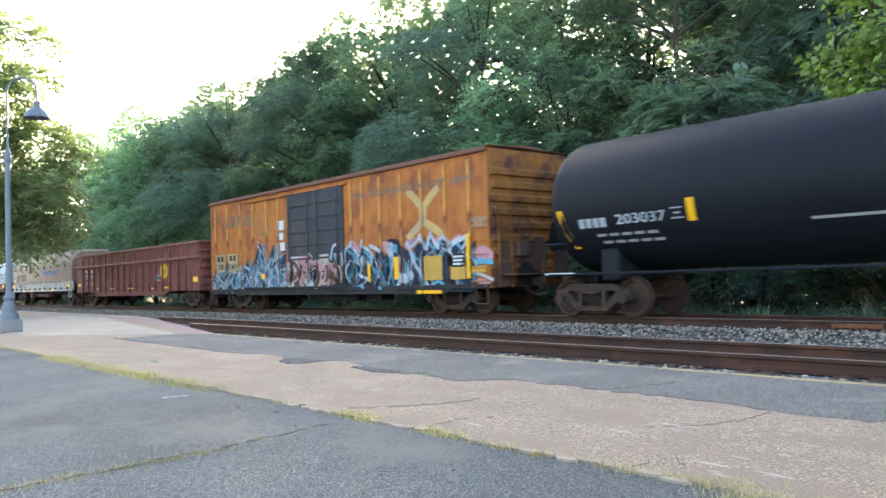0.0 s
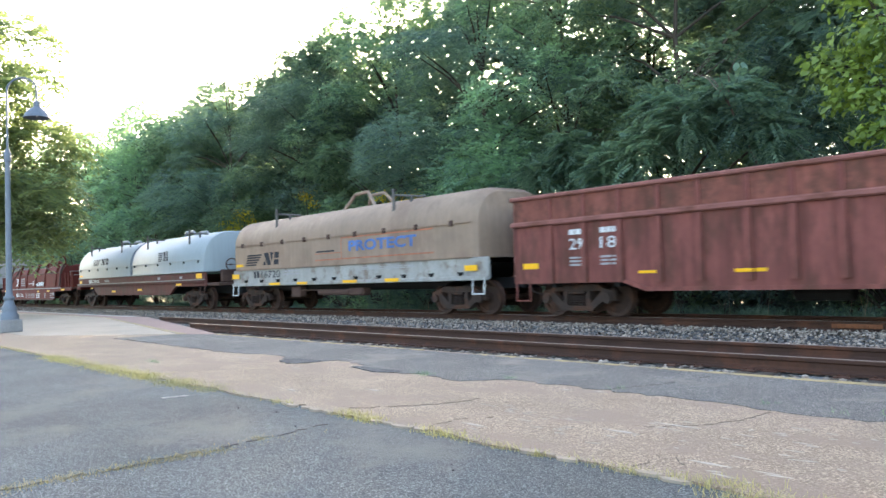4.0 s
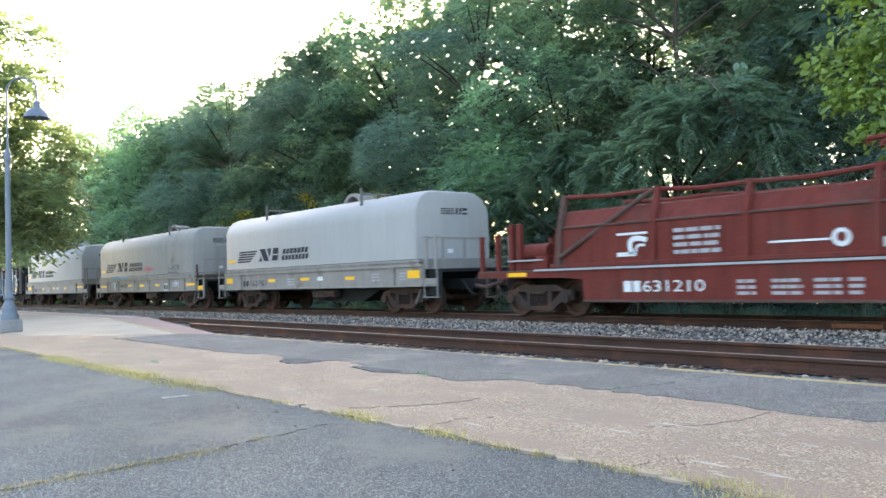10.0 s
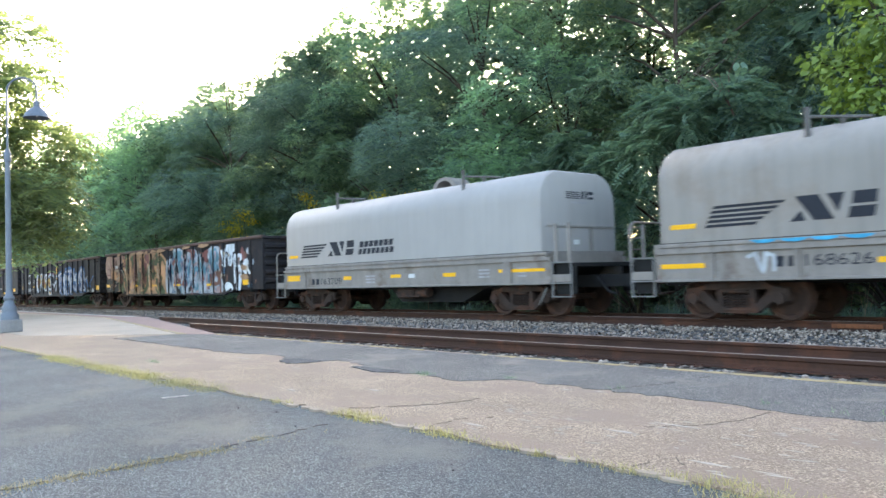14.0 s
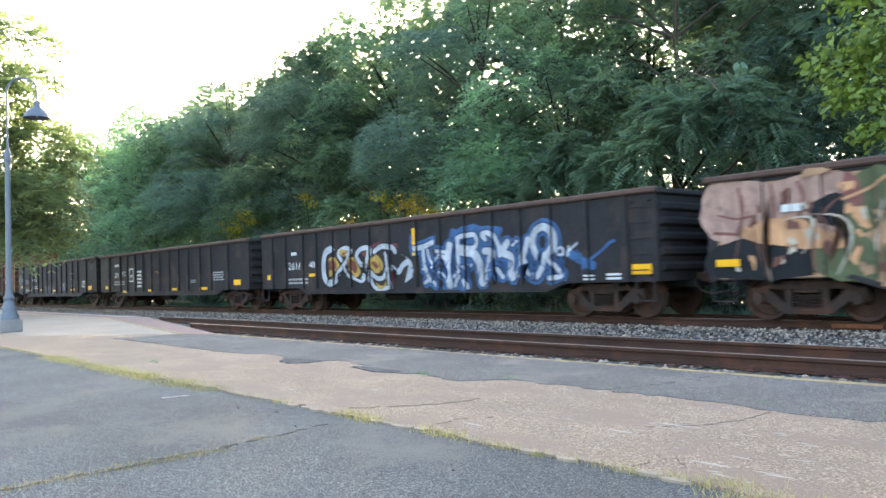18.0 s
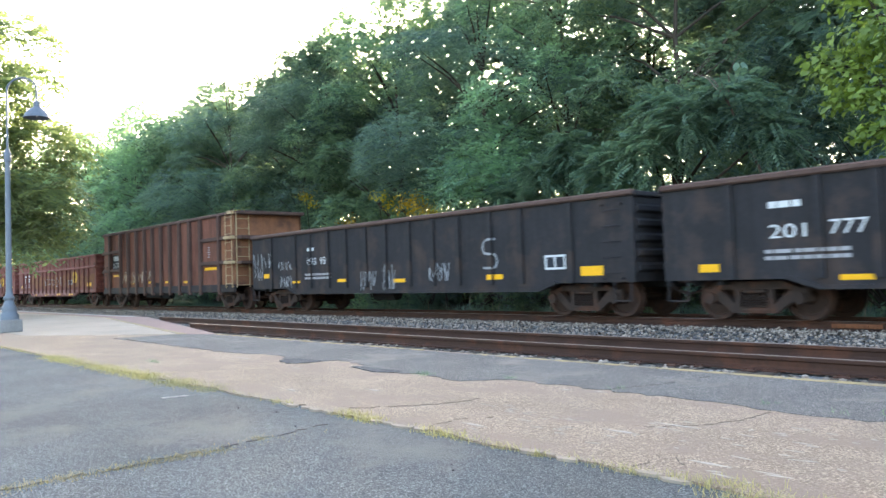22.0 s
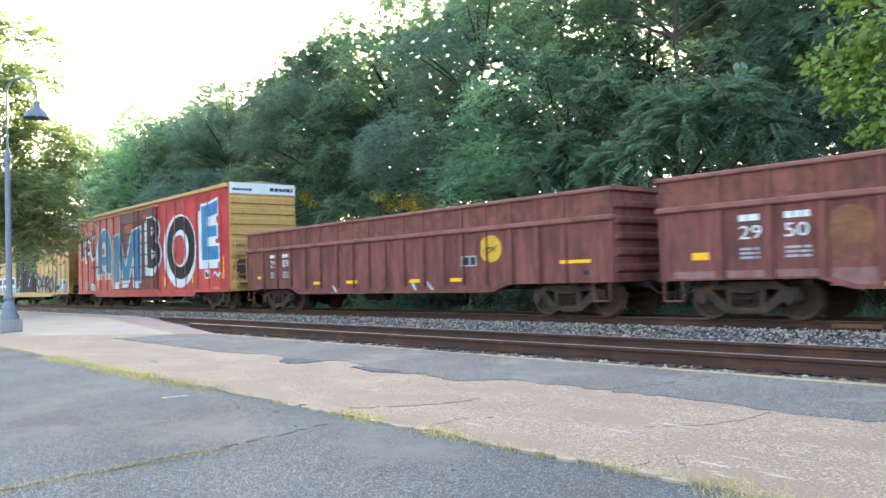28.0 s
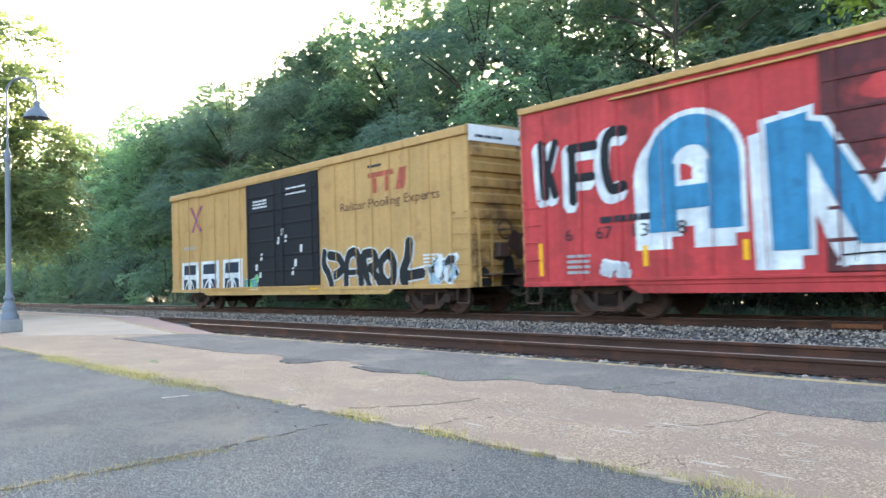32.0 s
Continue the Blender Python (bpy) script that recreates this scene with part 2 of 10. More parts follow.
dark_mark = surf("dark_stencil", (0.02, 0.022, 0.03), 0.6, var=0.2, scale=5, grain=30, bump=0.0)
roof_metal = surf("roof_paint", (0.36, 0.24, 0.13), 0.6, var=0.15, scale=1.5, grain=12, rust=RUST, rust_amount=0.3)
roof_rust = surf("rusty_roof", (0.17, 0.075, 0.05), 0.8, var=0.2, scale=1.5, grain=12)


def spray(name, c, worn=0.2):
    """Sprayed paint, faded, streaked and flaking down to the grime below."""
    return surf("spray_" + name, c, 0.65, var=0.3, scale=1.8, grain=14, bump=0.0, grit=0.3, streak=0.55, rust=tuple(v * 0.4 + 0.015 for v in c), rust_amount=worn, rust_scale=2.4)


sp_white, sp_black, sp_blue, sp_sky = spray("white", (0.63, 0.645, 0.66), 0.12), spray("black", (0.012, 0.013, 0.016)), spray("blue", (0.034, 0.195, 0.35), 0.1), spray("pale_blue", (0.28, 0.41, 0.48))
sp_pink, sp_red, sp_navy, sp_teal = spray("pink", (0.5, 0.24, 0.26)), spray("red", (0.45, 0.05, 0.05)), spray("navy", (0.014, 0.026, 0.05)), spray("teal", (0.08, 0.25, 0.28))
sp_green, sp_tan, sp_cream, sp_brown = spray("green", (0.1, 0.13, 0.05)), spray("tan", (0.37, 0.215, 0.125), 0.34), spray("cream", (0.5, 0.42, 0.33)), spray("brown", (0.14, 0.06, 0.045))
sp_maroon, sp_gold, sp_rust, sp_azure = spray("maroon", (0.2, 0.04, 0.05)), spray("gold", (0.46, 0.29, 0.07)), spray("rust", (0.19, 0.06, 0.04)), spray("azure", (0.045, 0.115, 0.25), 0.3)
sp_azure2, sp_blush2, sp_umber, sp_peach = spray("bright_azure", (0.1, 0.3, 0.42)), spray("dusty_pink", (0.42, 0.255, 0.205), 0.36), spray("umber", (0.18, 0.083, 0.06)), spray("peach", (0.56, 0.29, 0.15), 0.25)
sp_frost, sp_powder, sp_rose, sp_shell = spray("frost", (0.38, 0.405, 0.44), 0.34), spray("powder_blue", (0.13, 0.25, 0.3), 0.3), spray("rose_brown", (0.2, 0.08, 0.07), 0.3), spray("shell_pink", (0.42, 0.29, 0.28), 0.3)
sp_pale, sp_steel, sp_dusk, sp_olive = spray("pale_grey", (0.45, 0.46, 0.5), 0.22), spray("steel_blue", (0.08, 0.14, 0.21)), spray("dusk_blue", (0.03, 0.06, 0.13)), spray("olive", (0.092, 0.104, 0.052))
sp_silver, sp_lime, sp_orange = spray("silver", (0.45, 0.46, 0.48)), spray("lime", (0.12, 0.5, 0.12)), spray("orange", (0.6, 0.28, 0.05))


# ---------------------------------------------------------------- mesh helpers
class Form:
    """Collects simple solids into one mesh."""

    def __init__(self):
        self.v, self.f = [], []

    def add(self, verts, faces):
        k = len(self.v)
        self.v += [tuple(p) for p in verts]
        self.f += [tuple(i + k for i in q) for q in faces]
        return self

    def box(self, x0, x1, y0, y1, z0, z1, c=0.0):
        if c <= 0:
            p = [(x, y, z) for x in (x0, x1) for y in (y0, y1) for z in (z0, z1)]
            return self.add(p, [(0, 1, 3, 2), (4, 6, 7, 5), (0, 4, 5, 1), (2, 3, 7, 6), (0, 2, 6, 4), (1, 5, 7, 3)])
        p, ix = [], {}
        cen, half = ((x0 + x1) / 2, (y0 + y1) / 2, (z0 + z1) / 2), (abs(x1 - x0) / 2, abs(y1 - y0) / 2, abs(z1 - z0) / 2)
        c = min(c, min(half) * 0.8)
        for s in [(a, b, d) for a in (-1, 1) for b in (-1, 1) for d in (-1, 1)]:
            for ax in range(3):
                ix[s, ax] = len(p)
                p.append(tuple(cen[k] + s[k] * (half[k] - (0 if k == ax else c)) for k in range(3)))
        fs = []
        for ax in range(3):
            o1, o2 = (ax + 1) % 3, (ax + 2) % 3
            for sg in (-1, 1):
                q = []
                for a, b in ((-1, -1), (1, -1), (1, 1), (-1, 1)):
                    s = [0, 0, 0]
                    s[ax], s[o1], s[o2] = sg, a, b
                    q.append(ix[tuple(s), ax])
                fs.append(q if sg > 0 else q[::-1])
            for a, b in ((-1, -1), (1, -1), (1, 1), (-1, 1)):
                s0, s1 = [0, 0, 0], [0, 0, 0]
                s0[ax], s1[ax] = -1, 1
                s0[o1] = s1[o1] = a
                s0[o2] = s1[o2] = b
                fs.append((ix[tuple(s0), o1], ix[tuple(s1), o1], ix[tuple(s1), o2], ix[tuple(s0), o2]))
        for s in [(a, b, d) for a in (-1, 1) for b in (-1, 1) for d in (-1, 1)]:
            fs.append((ix[s, 0], ix[s, 1], ix[s, 2]))
        return self.add(p, fs)

    def prism(self, outline, a, b, axis="y"):
        """An outline swept from a to b: along y the outline is (x, z), along x it is (y, z), along z it is (x, y)."""
        put = {"y": lambda u, w, t: (u, t, w), "x": lambda u, w, t: (t, u, w), "z": lambda u, w, t: (u, w, t)}[axis]
        n = len(outline)
        p = [put(u, w, a) for u, w in outline] + [put(u, w, b) for u, w in outline]
        return self.add(p, [tuple(range(n)), tuple(range(2 * n - 1, n - 1, -1))] + [(i, (i + 1) % n, n + (i + 1) % n, n + i) for i in range(n)])

    def rod(self, p0, p1, r, n=8, r1=None):
        p0, p1 = Vector(p0), Vector(p1)
        d = (p1 - p0).normalized()
        u = d.orthogonal().normalized()
        w = d.cross(u)
        r1 = r if r1 is None else r1
        a = [2 * math.pi * i / n for i in range(n)]
        p = [p0 + (u * math.cos(t) + w * math.sin(t)) * r for t in a] + [p1 + (u * math.cos(t) + w * math.sin(t)) * r1 for t in a]
        return self.add(p, [tuple(range(n)), tuple(range(2 * n - 1, n - 1, -1))] + [(i, (i + 1) % n, n + (i + 1) % n, n + i) for i in range(n)])

    def path(self, pts, r, n=6):
        for a, b in zip(pts, pts[1:]):
            self.rod(a, b, r, n)
        return self

    def lathe(self, prof, centre=(0, 0, 0), axis="z", n=24):
        """A profile of (radius, height) turned round an axis."""
        k = len(prof)
        p = []
        for i in range(n):
            t = 2 * math.pi * i / n
            for r, z in prof:
                q = (r * math.cos(t), r * math.sin(t), z) if axis == "z" else (r * math.cos(t), z, r * math.sin(t)) if axis == "y" else (z, r * math.cos(t), r * math.sin(t))
                p.append((q[0] + centre[0], q[1] + centre[1], q[2] + centre[2]))
        return self.add(p, [(i * k + j, (i + 1) % n * k + j, (i + 1) % n * k + j + 1, i * k + j + 1) for i in range(n) for j in range(k - 1)])

    def mesh(self, name, material, smooth=False):
        me = bpy.data.meshes.new(name)
        me.from_pydata(self.v, [], self.f)
        bm = bmesh.new()
        bm.from_mesh(me)
        bmesh.ops.recalc_face_normals(bm, faces=bm.faces)
        if smooth:
            for f in bm.faces:
                f.smooth = True
            for e in bm.edges:
                if len(e.link_faces) == 2 and e.calc_face_angle(0) > 0.7:
                    e.smooth = False
        bm.to_mesh(me)
        bm.free()
        me.materials.append(material)
        return me


def part(name, form, material, parent, label="", smooth=False, at=None):
    """One mesh object under a thing or a part. form: a Form, or mesh data to share."""
    ob = new(name, form.mesh(name, material, smooth) if isinstance(form, Form) else form)
    ob.parent = parent
    if at is not None:
        ob.matrix_basis = at
    if label:
        ob["label"] = label
    return ob


def thing(name, label, category, group="", kind="", at=None):
    ob = tagged(new(name), label, category, group, kind)
    if at is not None:
        ob.matrix_basis = at
    return ob


def solid(name, form, material, label="", category="", group="", kind="", smooth=False):
    return tagged(new(name, form.mesh(name, material, smooth)), label, category, group, kind)


# ---------------------------------------------------------------- paint laid on the sides
NEAR = -1.535           # the side of a car that faces the platform
BAND = 0.004


def rect(x0, x1, z0, z1):
    return [(x0, z0), (x1, z0), (x1, z1), (x0, z1)]


def slant(x0, x1, z0, z1, lean):
    return [(x0, z0), (x1, z0), (x1 + lean, z1), (x0 + lean, z1)]


def ring(cx, cz, rx, rz, n=28):
    return [(cx + rx * math.cos(2 * math.pi * i / n), cz + rz * math.sin(2 * math.pi * i / n)) for i in range(n)]


def grow(poly, d):
    """A convex outline moved outwards by d."""
    n = len(poly)
    area = sum(poly[i][0] * poly[(i + 1) % n][1] - poly[(i + 1) % n][0] * poly[i][1] for i in range(n))
    sg = 1 if area > 0 else -1
    out = []
    for i in range(n):
        a, b, c = (Vector(poly[i - 1]), Vector(poly[i]), Vector(poly[(i + 1) % n]))
        e, f = (b - a).normalized(), (c - b).normalized()
        n1, n2 = Vector((e.y, -e.x)) * sg, Vector((f.y, -f.x)) * sg
        m = (n1 + n2).normalized()
        out.append(tuple(b + m * (d / max(m.dot(n1), 0.45))))
    return out


def arc_band(cx, cz, rx, rz, t, a0, a1, n=10):
    """Pieces of a bent band, as convex quads."""
    out = []
    for i in range(n):
        a, b = a0 + (a1 - a0) * i / n, a0 + (a1 - a0) * (i + 1) / n
        out.append([(cx + rx * math.cos(a), cz + rz * math.sin(a)), (cx + rx * math.cos(b), cz + rz * math.sin(b)), (cx + (rx - t) * math.cos(b), cz + (rz - t) * math.sin(b)), (cx + (rx - t) * math.cos(a), cz + (rz - t) * math.sin(a))])
    return out


class Word(list):
    """Polygons of a word, with the number of the glyph that each belongs to."""
    glyph = ()


def word_of(polys, glyph):
    w = Word(polys)
    w.glyph = glyph
    return w


SINGLE = ("stencil", "number", "lettering", "slogan", "sign", "railway_name", "railway_sign", "data_panel", "notice", "number_patch", "panel_patch", "bare_patch", "chalk_mark")


def letters(body, x0, x1, z0, z1, fat=0.0):
    """The outlines of a word in the built-in font, as polygons that fill the given box."""
    c = bpy.data.curves.new("word", "FONT")
    c.body, c.fill_mode, c.offset, c.resolution_u = body, "FRONT", fat, 3
    o = bpy.data.objects.new("word", c)
    me = bpy.data.meshes.new_from_object(o)
    p = np.array([v.co[:2] for v in me.vertices])
    lo, hi = p.min(0), p.max(0)
    q = (p - lo) / (hi - lo) * (x1 - x0, z1 - z0) + (x0, z0)
    root = list(range(len(p)))

    def top(i):
        while root[i] != i:
            i = root[i]
        return i

    for f in me.polygons:
        for i in f.vertices[1:]:
            root[top(i)] = top(f.vertices[0])
    out = word_of([[tuple(q[i]) for i in f.vertices] for f in me.polygons], [top(f.vertices[0]) for f in me.polygons])
    bpy.data.objects.remove(o)
    bpy.data.curves.remove(c)
    bpy.data.meshes.remove(me)
    return out


def lay(name, polys, material, parent, y=NEAR, ribs=(), layer=1, label="", step=0.0, along="y", strokes=None):
    """Flat paint on a side: follows ribs (x0, x1, height) that stand proud of it. step: each polygon a little over the last."""
    if name in SINGLE and len(polys) > 1:
        groups = {}
        for k, poly in enumerate(polys):
            groups.setdefault(polys.glyph[k] if isinstance(polys, Word) else k, []).append(poly)
        if len(groups) > 1:
            return [lay_one(name, word_of(g, [0] * len(g)), material, parent, y, ribs, layer, label, step, along) for g in groups.values()]
    return lay_one(name, polys, material, parent, y, ribs, layer, label, step, along, strokes)


def lay_one(name, polys, material, parent, y=NEAR, ribs=(), layer=1, label="", step=0.0, along="y", strokes=None):
    bm = bmesh.new()
    for k, poly in enumerate(polys):
        vs = [bm.verts.new((x, -(strokes[k] if strokes else k) * step, z)) for x, z in poly]
        try:
            bm.faces.new(vs)
        except ValueError:
            pass
    if strokes or isinstance(polys, Word):
        bmesh.ops.remove_doubles(bm, verts=bm.verts[:], dist=5e-5)
    if any(len(f.verts) > 4 for f in bm.faces):
        bmesh.ops.triangulate(bm, faces=[f for f in bm.faces if len(f.verts) > 4])
    if ribs:
        xs = [v.co.x for v in bm.verts]
        lo, hi = min(xs), max(xs)
        cuts = sorted({c for r in ribs for c in r[:2] if lo < c < hi})
        for c in cuts:
            bmesh.ops.bisect_plane(bm, geom=bm.verts[:] + bm.edges[:] + bm.faces[:], plane_co=(c, 0, 0), plane_no=(1, 0, 0), dist=1e-5)
            bmesh.ops.split_edges(bm, edges=[e for e in bm.edges if all(abs(v.co.x - c) < 1e-4 for v in e.verts)])
        for f in bm.faces:
            x = f.calc_center_median().x
            d = max([r[2] for r in ribs if r[0] <= x <= r[1]], default=0.0)
            if d:
                for v in f.verts:
                    if not v.tag:
                        v.co.y -= d
                        v.tag = True
    for v in bm.verts:
        v.co.y += y - BAND * layer
    bmesh.ops.recalc_face_normals(bm, faces=bm.faces)
    me = bpy.data.meshes.new(name)
    if along == "x":
        for v in bm.verts:
            v.co = Vector((-v.co.y, v.co.x, v.co.z))
    bm.to_mesh(me)
    bm.free()
    me.materials.append(material)
    return part(name, me, material, parent, label)


def ribbon(p0, p1, p2, w, tip=0.15, n=9):
    """A stroke along a bent line, tapered at its ends."""
    left, right = [], []
    for i in range(n):
        t = i / (n - 1)
        x = (1 - t) ** 2 * p0[0] + 2 * t * (1 - t) * p1[0] + t * t * p2[0]
        z = (1 - t) ** 2 * p0[1] + 2 * t * (1 - t) * p1[1] + t * t * p2[1]
        dx = 2 * (1 - t) * (p1[0] - p0[0]) + 2 * t * (p2[0] - p1[0])
        dz = 2 * (1 - t) * (p1[1] - p0[1]) + 2 * t * (p2[1] - p1[1])
        d = math.hypot(dx, dz) + 1e-6
        k = w * (tip + (1 - tip) * math.sin(math.pi * min(max(t, 0.03), 0.97)) ** 0.6)
        left.append((x - dz / d * k, z + dx / d * k))
        right.append((x + dz / d * k, z - dx / d * k))
    return left + right[::-1]


def smooth_line(points, n=6, closed=False):
    """A smooth line through the given points."""
    p = [Vector(q) for q in points]
    m = len(p)
    out = []
    for i in range(m if closed else m - 1):
        a, b, c, d = (p[(i - 1) % m], p[i], p[(i + 1) % m], p[(i + 2) % m]) if closed else (p[max(i - 1, 0)], p[i], p[i + 1], p[min(i + 2, m - 1)])
        for k in range(n):
            t = k / n
            out.append(b * (1 - 3 * t * t + 2 * t ** 3) + c * (3 * t * t - 2 * t ** 3) + (c - a) * 0.5 * (t - 2 * t * t + t ** 3) + (d - b) * 0.5 * (t ** 3 - t * t))
    if not closed:
        out.append(p[-1])
    return out


def brush(points, w, n=6):
    """One stroke of a spray can along a smooth line, as a strip of quads with rounded ends."""
    line = smooth_line(points, n)
    e = (line[1] - line[0]).normalized()
    f = (line[-1] - line[-2]).normalized()
    line = [line[0] - e * w * 0.6] + line + [line[-1] + f * w * 0.6]
    wide = [0.45] + [1.0] * (len(line) - 2) + [0.45]
    rim = []
    for i, q in enumerate(line):
        d = (line[min(i + 1, len(line) - 1)] - line[max(i - 1, 0)]).normalized()
        k = Vector((-d.y, d.x)) * w * wide[i]
        rim.append((tuple(q + k), tuple(q - k)))
    return [[a[0], b[0], b[1], a[1]] for a, b in zip(rim, rim[1:])]


def torn(points, seed=0):
    """A closed outline with a wavering, uneven edge."""
    line = smooth_line(points, 7, True)
    c = sum(line, Vector((0, 0))) / len(line)
    out = []
    for q in line:
        k = noise.noise(Vector((q.x * 2.2, q.y * 2.2, seed))) * 0.1 + noise.noise(Vector((q.x * 7.0, q.y * 7.0, seed + 3))) * 0.05
        q = q + (q - c).normalized() * (k + 0.02)
        out.append((q.x, max(q.y, 0.66)))
    return out


def sprayed(parent, pieces, ribs=(), layer=0, halo=None, edge=None, grow_by=0.0, thin=1.0, y=NEAR, tag="graffiti", label="sprayed colour"):
    """Letters and patches: each piece is a name, a paint, a layer and its strokes (half width and line) or outlines (width 0)."""
    for word, paint, lv, marks in pieces:
        for mat, more, dl in ((halo, 0.12, -3.2), (edge, 0.045, -1.2), (paint, grow_by, 0)):
            if mat is None or (dl < 0 and not word.startswith("letter")):
                continue
            polys, ids = [], []
            said = {halo: "sprayed halo round a letter", edge: "sprayed outline of a letter"}.get(mat, label)
            for k, (w, line) in enumerate(marks):
                bits = brush(line, w * thin + more) if w else [grow(torn(line, lv), more) if more else torn(line, lv)]
                if not word.startswith("letter"):
                    lay(tag, bits, mat, parent, y=y, ribs=ribs, layer=layer + lv + dl, step=0.0006, label=said, strokes=[k] * len(bits))
                polys += bits
                ids += [k] * len(bits)
            if word.startswith("letter"):
                lay("graffiti_letter", polys, mat, parent, y=y, ribs=ribs, layer=layer + lv + dl, step=0.0006, label=said, strokes=ids)


def shards(parent, seed, x0, x1, z0, z1, ribs=()):
    """Spiky sprayed letters: a dark jagged ground, blue splinters and thin white lines."""
    rng = random.Random(seed)
    n = int((x1 - x0) / 0.42)
    top = [(x0 + (x1 - x0) * (i + rng.uniform(-0.2, 0.2)) / n, z0 + (z1 - z0) * (rng.uniform(0.72, 1.0) if i % 2 else rng.uniform(0.4, 0.62))) for i in range(n + 1)]
    lay("graffiti", [[(a[0], z0), (b[0], z0), b, a] for a, b in zip(top, top[1:])], sp_navy, parent, ribs=ribs, layer=1, label="dark jagged sprayed ground", strokes=[0] * n)

    def height(x):
        i = min(max(int((x - x0) / (x1 - x0) * n), 0), n)
        return top[i][1]

    for mat, count, w, lv in ((sp_sky, 9, 0.05, 3), (sp_teal, 11, 0.06, 4), (sp_steel, 16, 0.08, 5), (sp_pale, 17, 0.02, 7), (sp_pale, 16, 0.016, 8)):
        for i in range(count):
            cx = x0 + (x1 - x0) * (i + rng.random()) / count
            h = height(cx) - z0
            a = rng.choice((rng.uniform(0.2, 0.7), rng.uniform(0.9, 1.9), rng.uniform(2.3, 2.9)))
            ln = rng.uniform(0.25, 0.5) * h
            cz = z0 + h * rng.uniform(0.25, 0.75)
            dx, dz = math.cos(a) * ln, math.sin(a) * ln
            bend = rng.uniform(-0.35, 0.35)
            q = [(min(max(u, x0), x1), min(max(v, z0 + 0.03), z0 + h)) for u, v in ((cx - dx, cz - dz), (cx - dz * bend, cz + dx * bend), (cx + dx, cz + dz))]
            lay("graffiti", [ribbon(*q, w * rng.uniform(0.6, 1.3), 0.1)], mat, parent, ribs=ribs, layer=lv + 0.03 * (i % 20), label="sprayed splinter")


def strokes(rng, x0, x1, z0, z1, count, width):
    out = []
    for i in range(count):
        cx = x0 + (x1 - x0) * (i + rng.uniform(0.2, 0.8)) / count
        h = (z1 - z0)
        a = (cx + rng.uniform(-0.35, 0.35), z0 + h * rng.uniform(0.0, 0.3))
        b = (cx + rng.uniform(-0.9, 0.9), z0 + h * rng.uniform(0.3, 0.8))
        c = (cx + rng.uniform(-0.45, 0.45), z0 + h * rng.uniform(0.65, 1.0))
        out.append((a, b, c, width * rng.uniform(0.6, 1.25)))
    return out


def glyphs(rng, x0, x1, z0, z1, count, width):
    """Crossing bent strokes of every slant, thick in the middle, with a few barbs."""
    out = []
    w = (x1 - x0) / count
    h = z1 - z0
    for i in range(count):
        for k in range(4):
            cx, cz = x0 + w * (i + rng.uniform(0.15, 0.85)), z0 + h * rng.uniform(0.3, 0.7)
            a = rng.uniform(0, math.pi)
            ln = h * rng.uniform(0.25, 0.45)
            dx, dz = math.cos(a) * ln * 0.8, math.sin(a) * ln
            bend = rng.choice((-1, 1)) * rng.uniform(0.4, 1.2) * ln
            p0, p2 = (cx - dx, cz - dz), (cx + dx, cz + dz)
            p1 = (cx - dz / ln * bend, cz + dx / ln * bend)
            q = [(min(max(px, x0), x1), min(max(pz, z0 + 0.12), z1 - 0.1)) for px, pz in (p0, p1, p2)]
            out.append((*q, width * rng.uniform(0.7, 1.2)))
            if k == 0:
                out.append((q[2], (q[2][0] + 0.1, q[2][1] + 0.05), (q[2][0] + rng.uniform(-0.3, 0.3), q[2][1] + rng.uniform(-0.25, 0.2)), width * 0.7))
    return out


def wildstyle(parent, seed, x0, x1, z0, z1, count, width, edge, fills, ribs=(), over=None, halo=None):
    """Interlocked sprayed letters that nobody can read: outlined bent strokes in a few colours."""
    rng = random.Random(seed)
    st = glyphs(rng, x0, x1, z0, z1, count, width)
    if halo:
        lay("graffiti", [ribbon(a, b, c, w * 2.1, 0.75) for a, b, c, w in st], halo, parent, ribs=ribs, layer=0.7, step=0.0003, label="sprayed halo round the letters")
    lay("graffiti", [ribbon(a, b, c, w * 1.0 + 0.05, 0.55) for a, b, c, w in st], edge, parent, ribs=ribs, layer=4, step=0.0004, label="sprayed outline of bent letters")
    for k, m in enumerate(fills):
        lay("graffiti", [ribbon(a, b, c, w, 0.4) for i, (a, b, c, w) in enumerate(st) if i % len(fills) == k], m, parent, ribs=ribs, layer=9, step=0.0004, label="sprayed letter fill")
    if over:
        st2 = strokes(rng, x0, x1, z0, z1, int(count * 2.5), width * 0.2)
        lay("graffiti", [ribbon(a, b, c, w) for a, b, c, w in st2], over, parent, ribs=ribs, layer=13, step=0.0003, label="thin sprayed highlights")


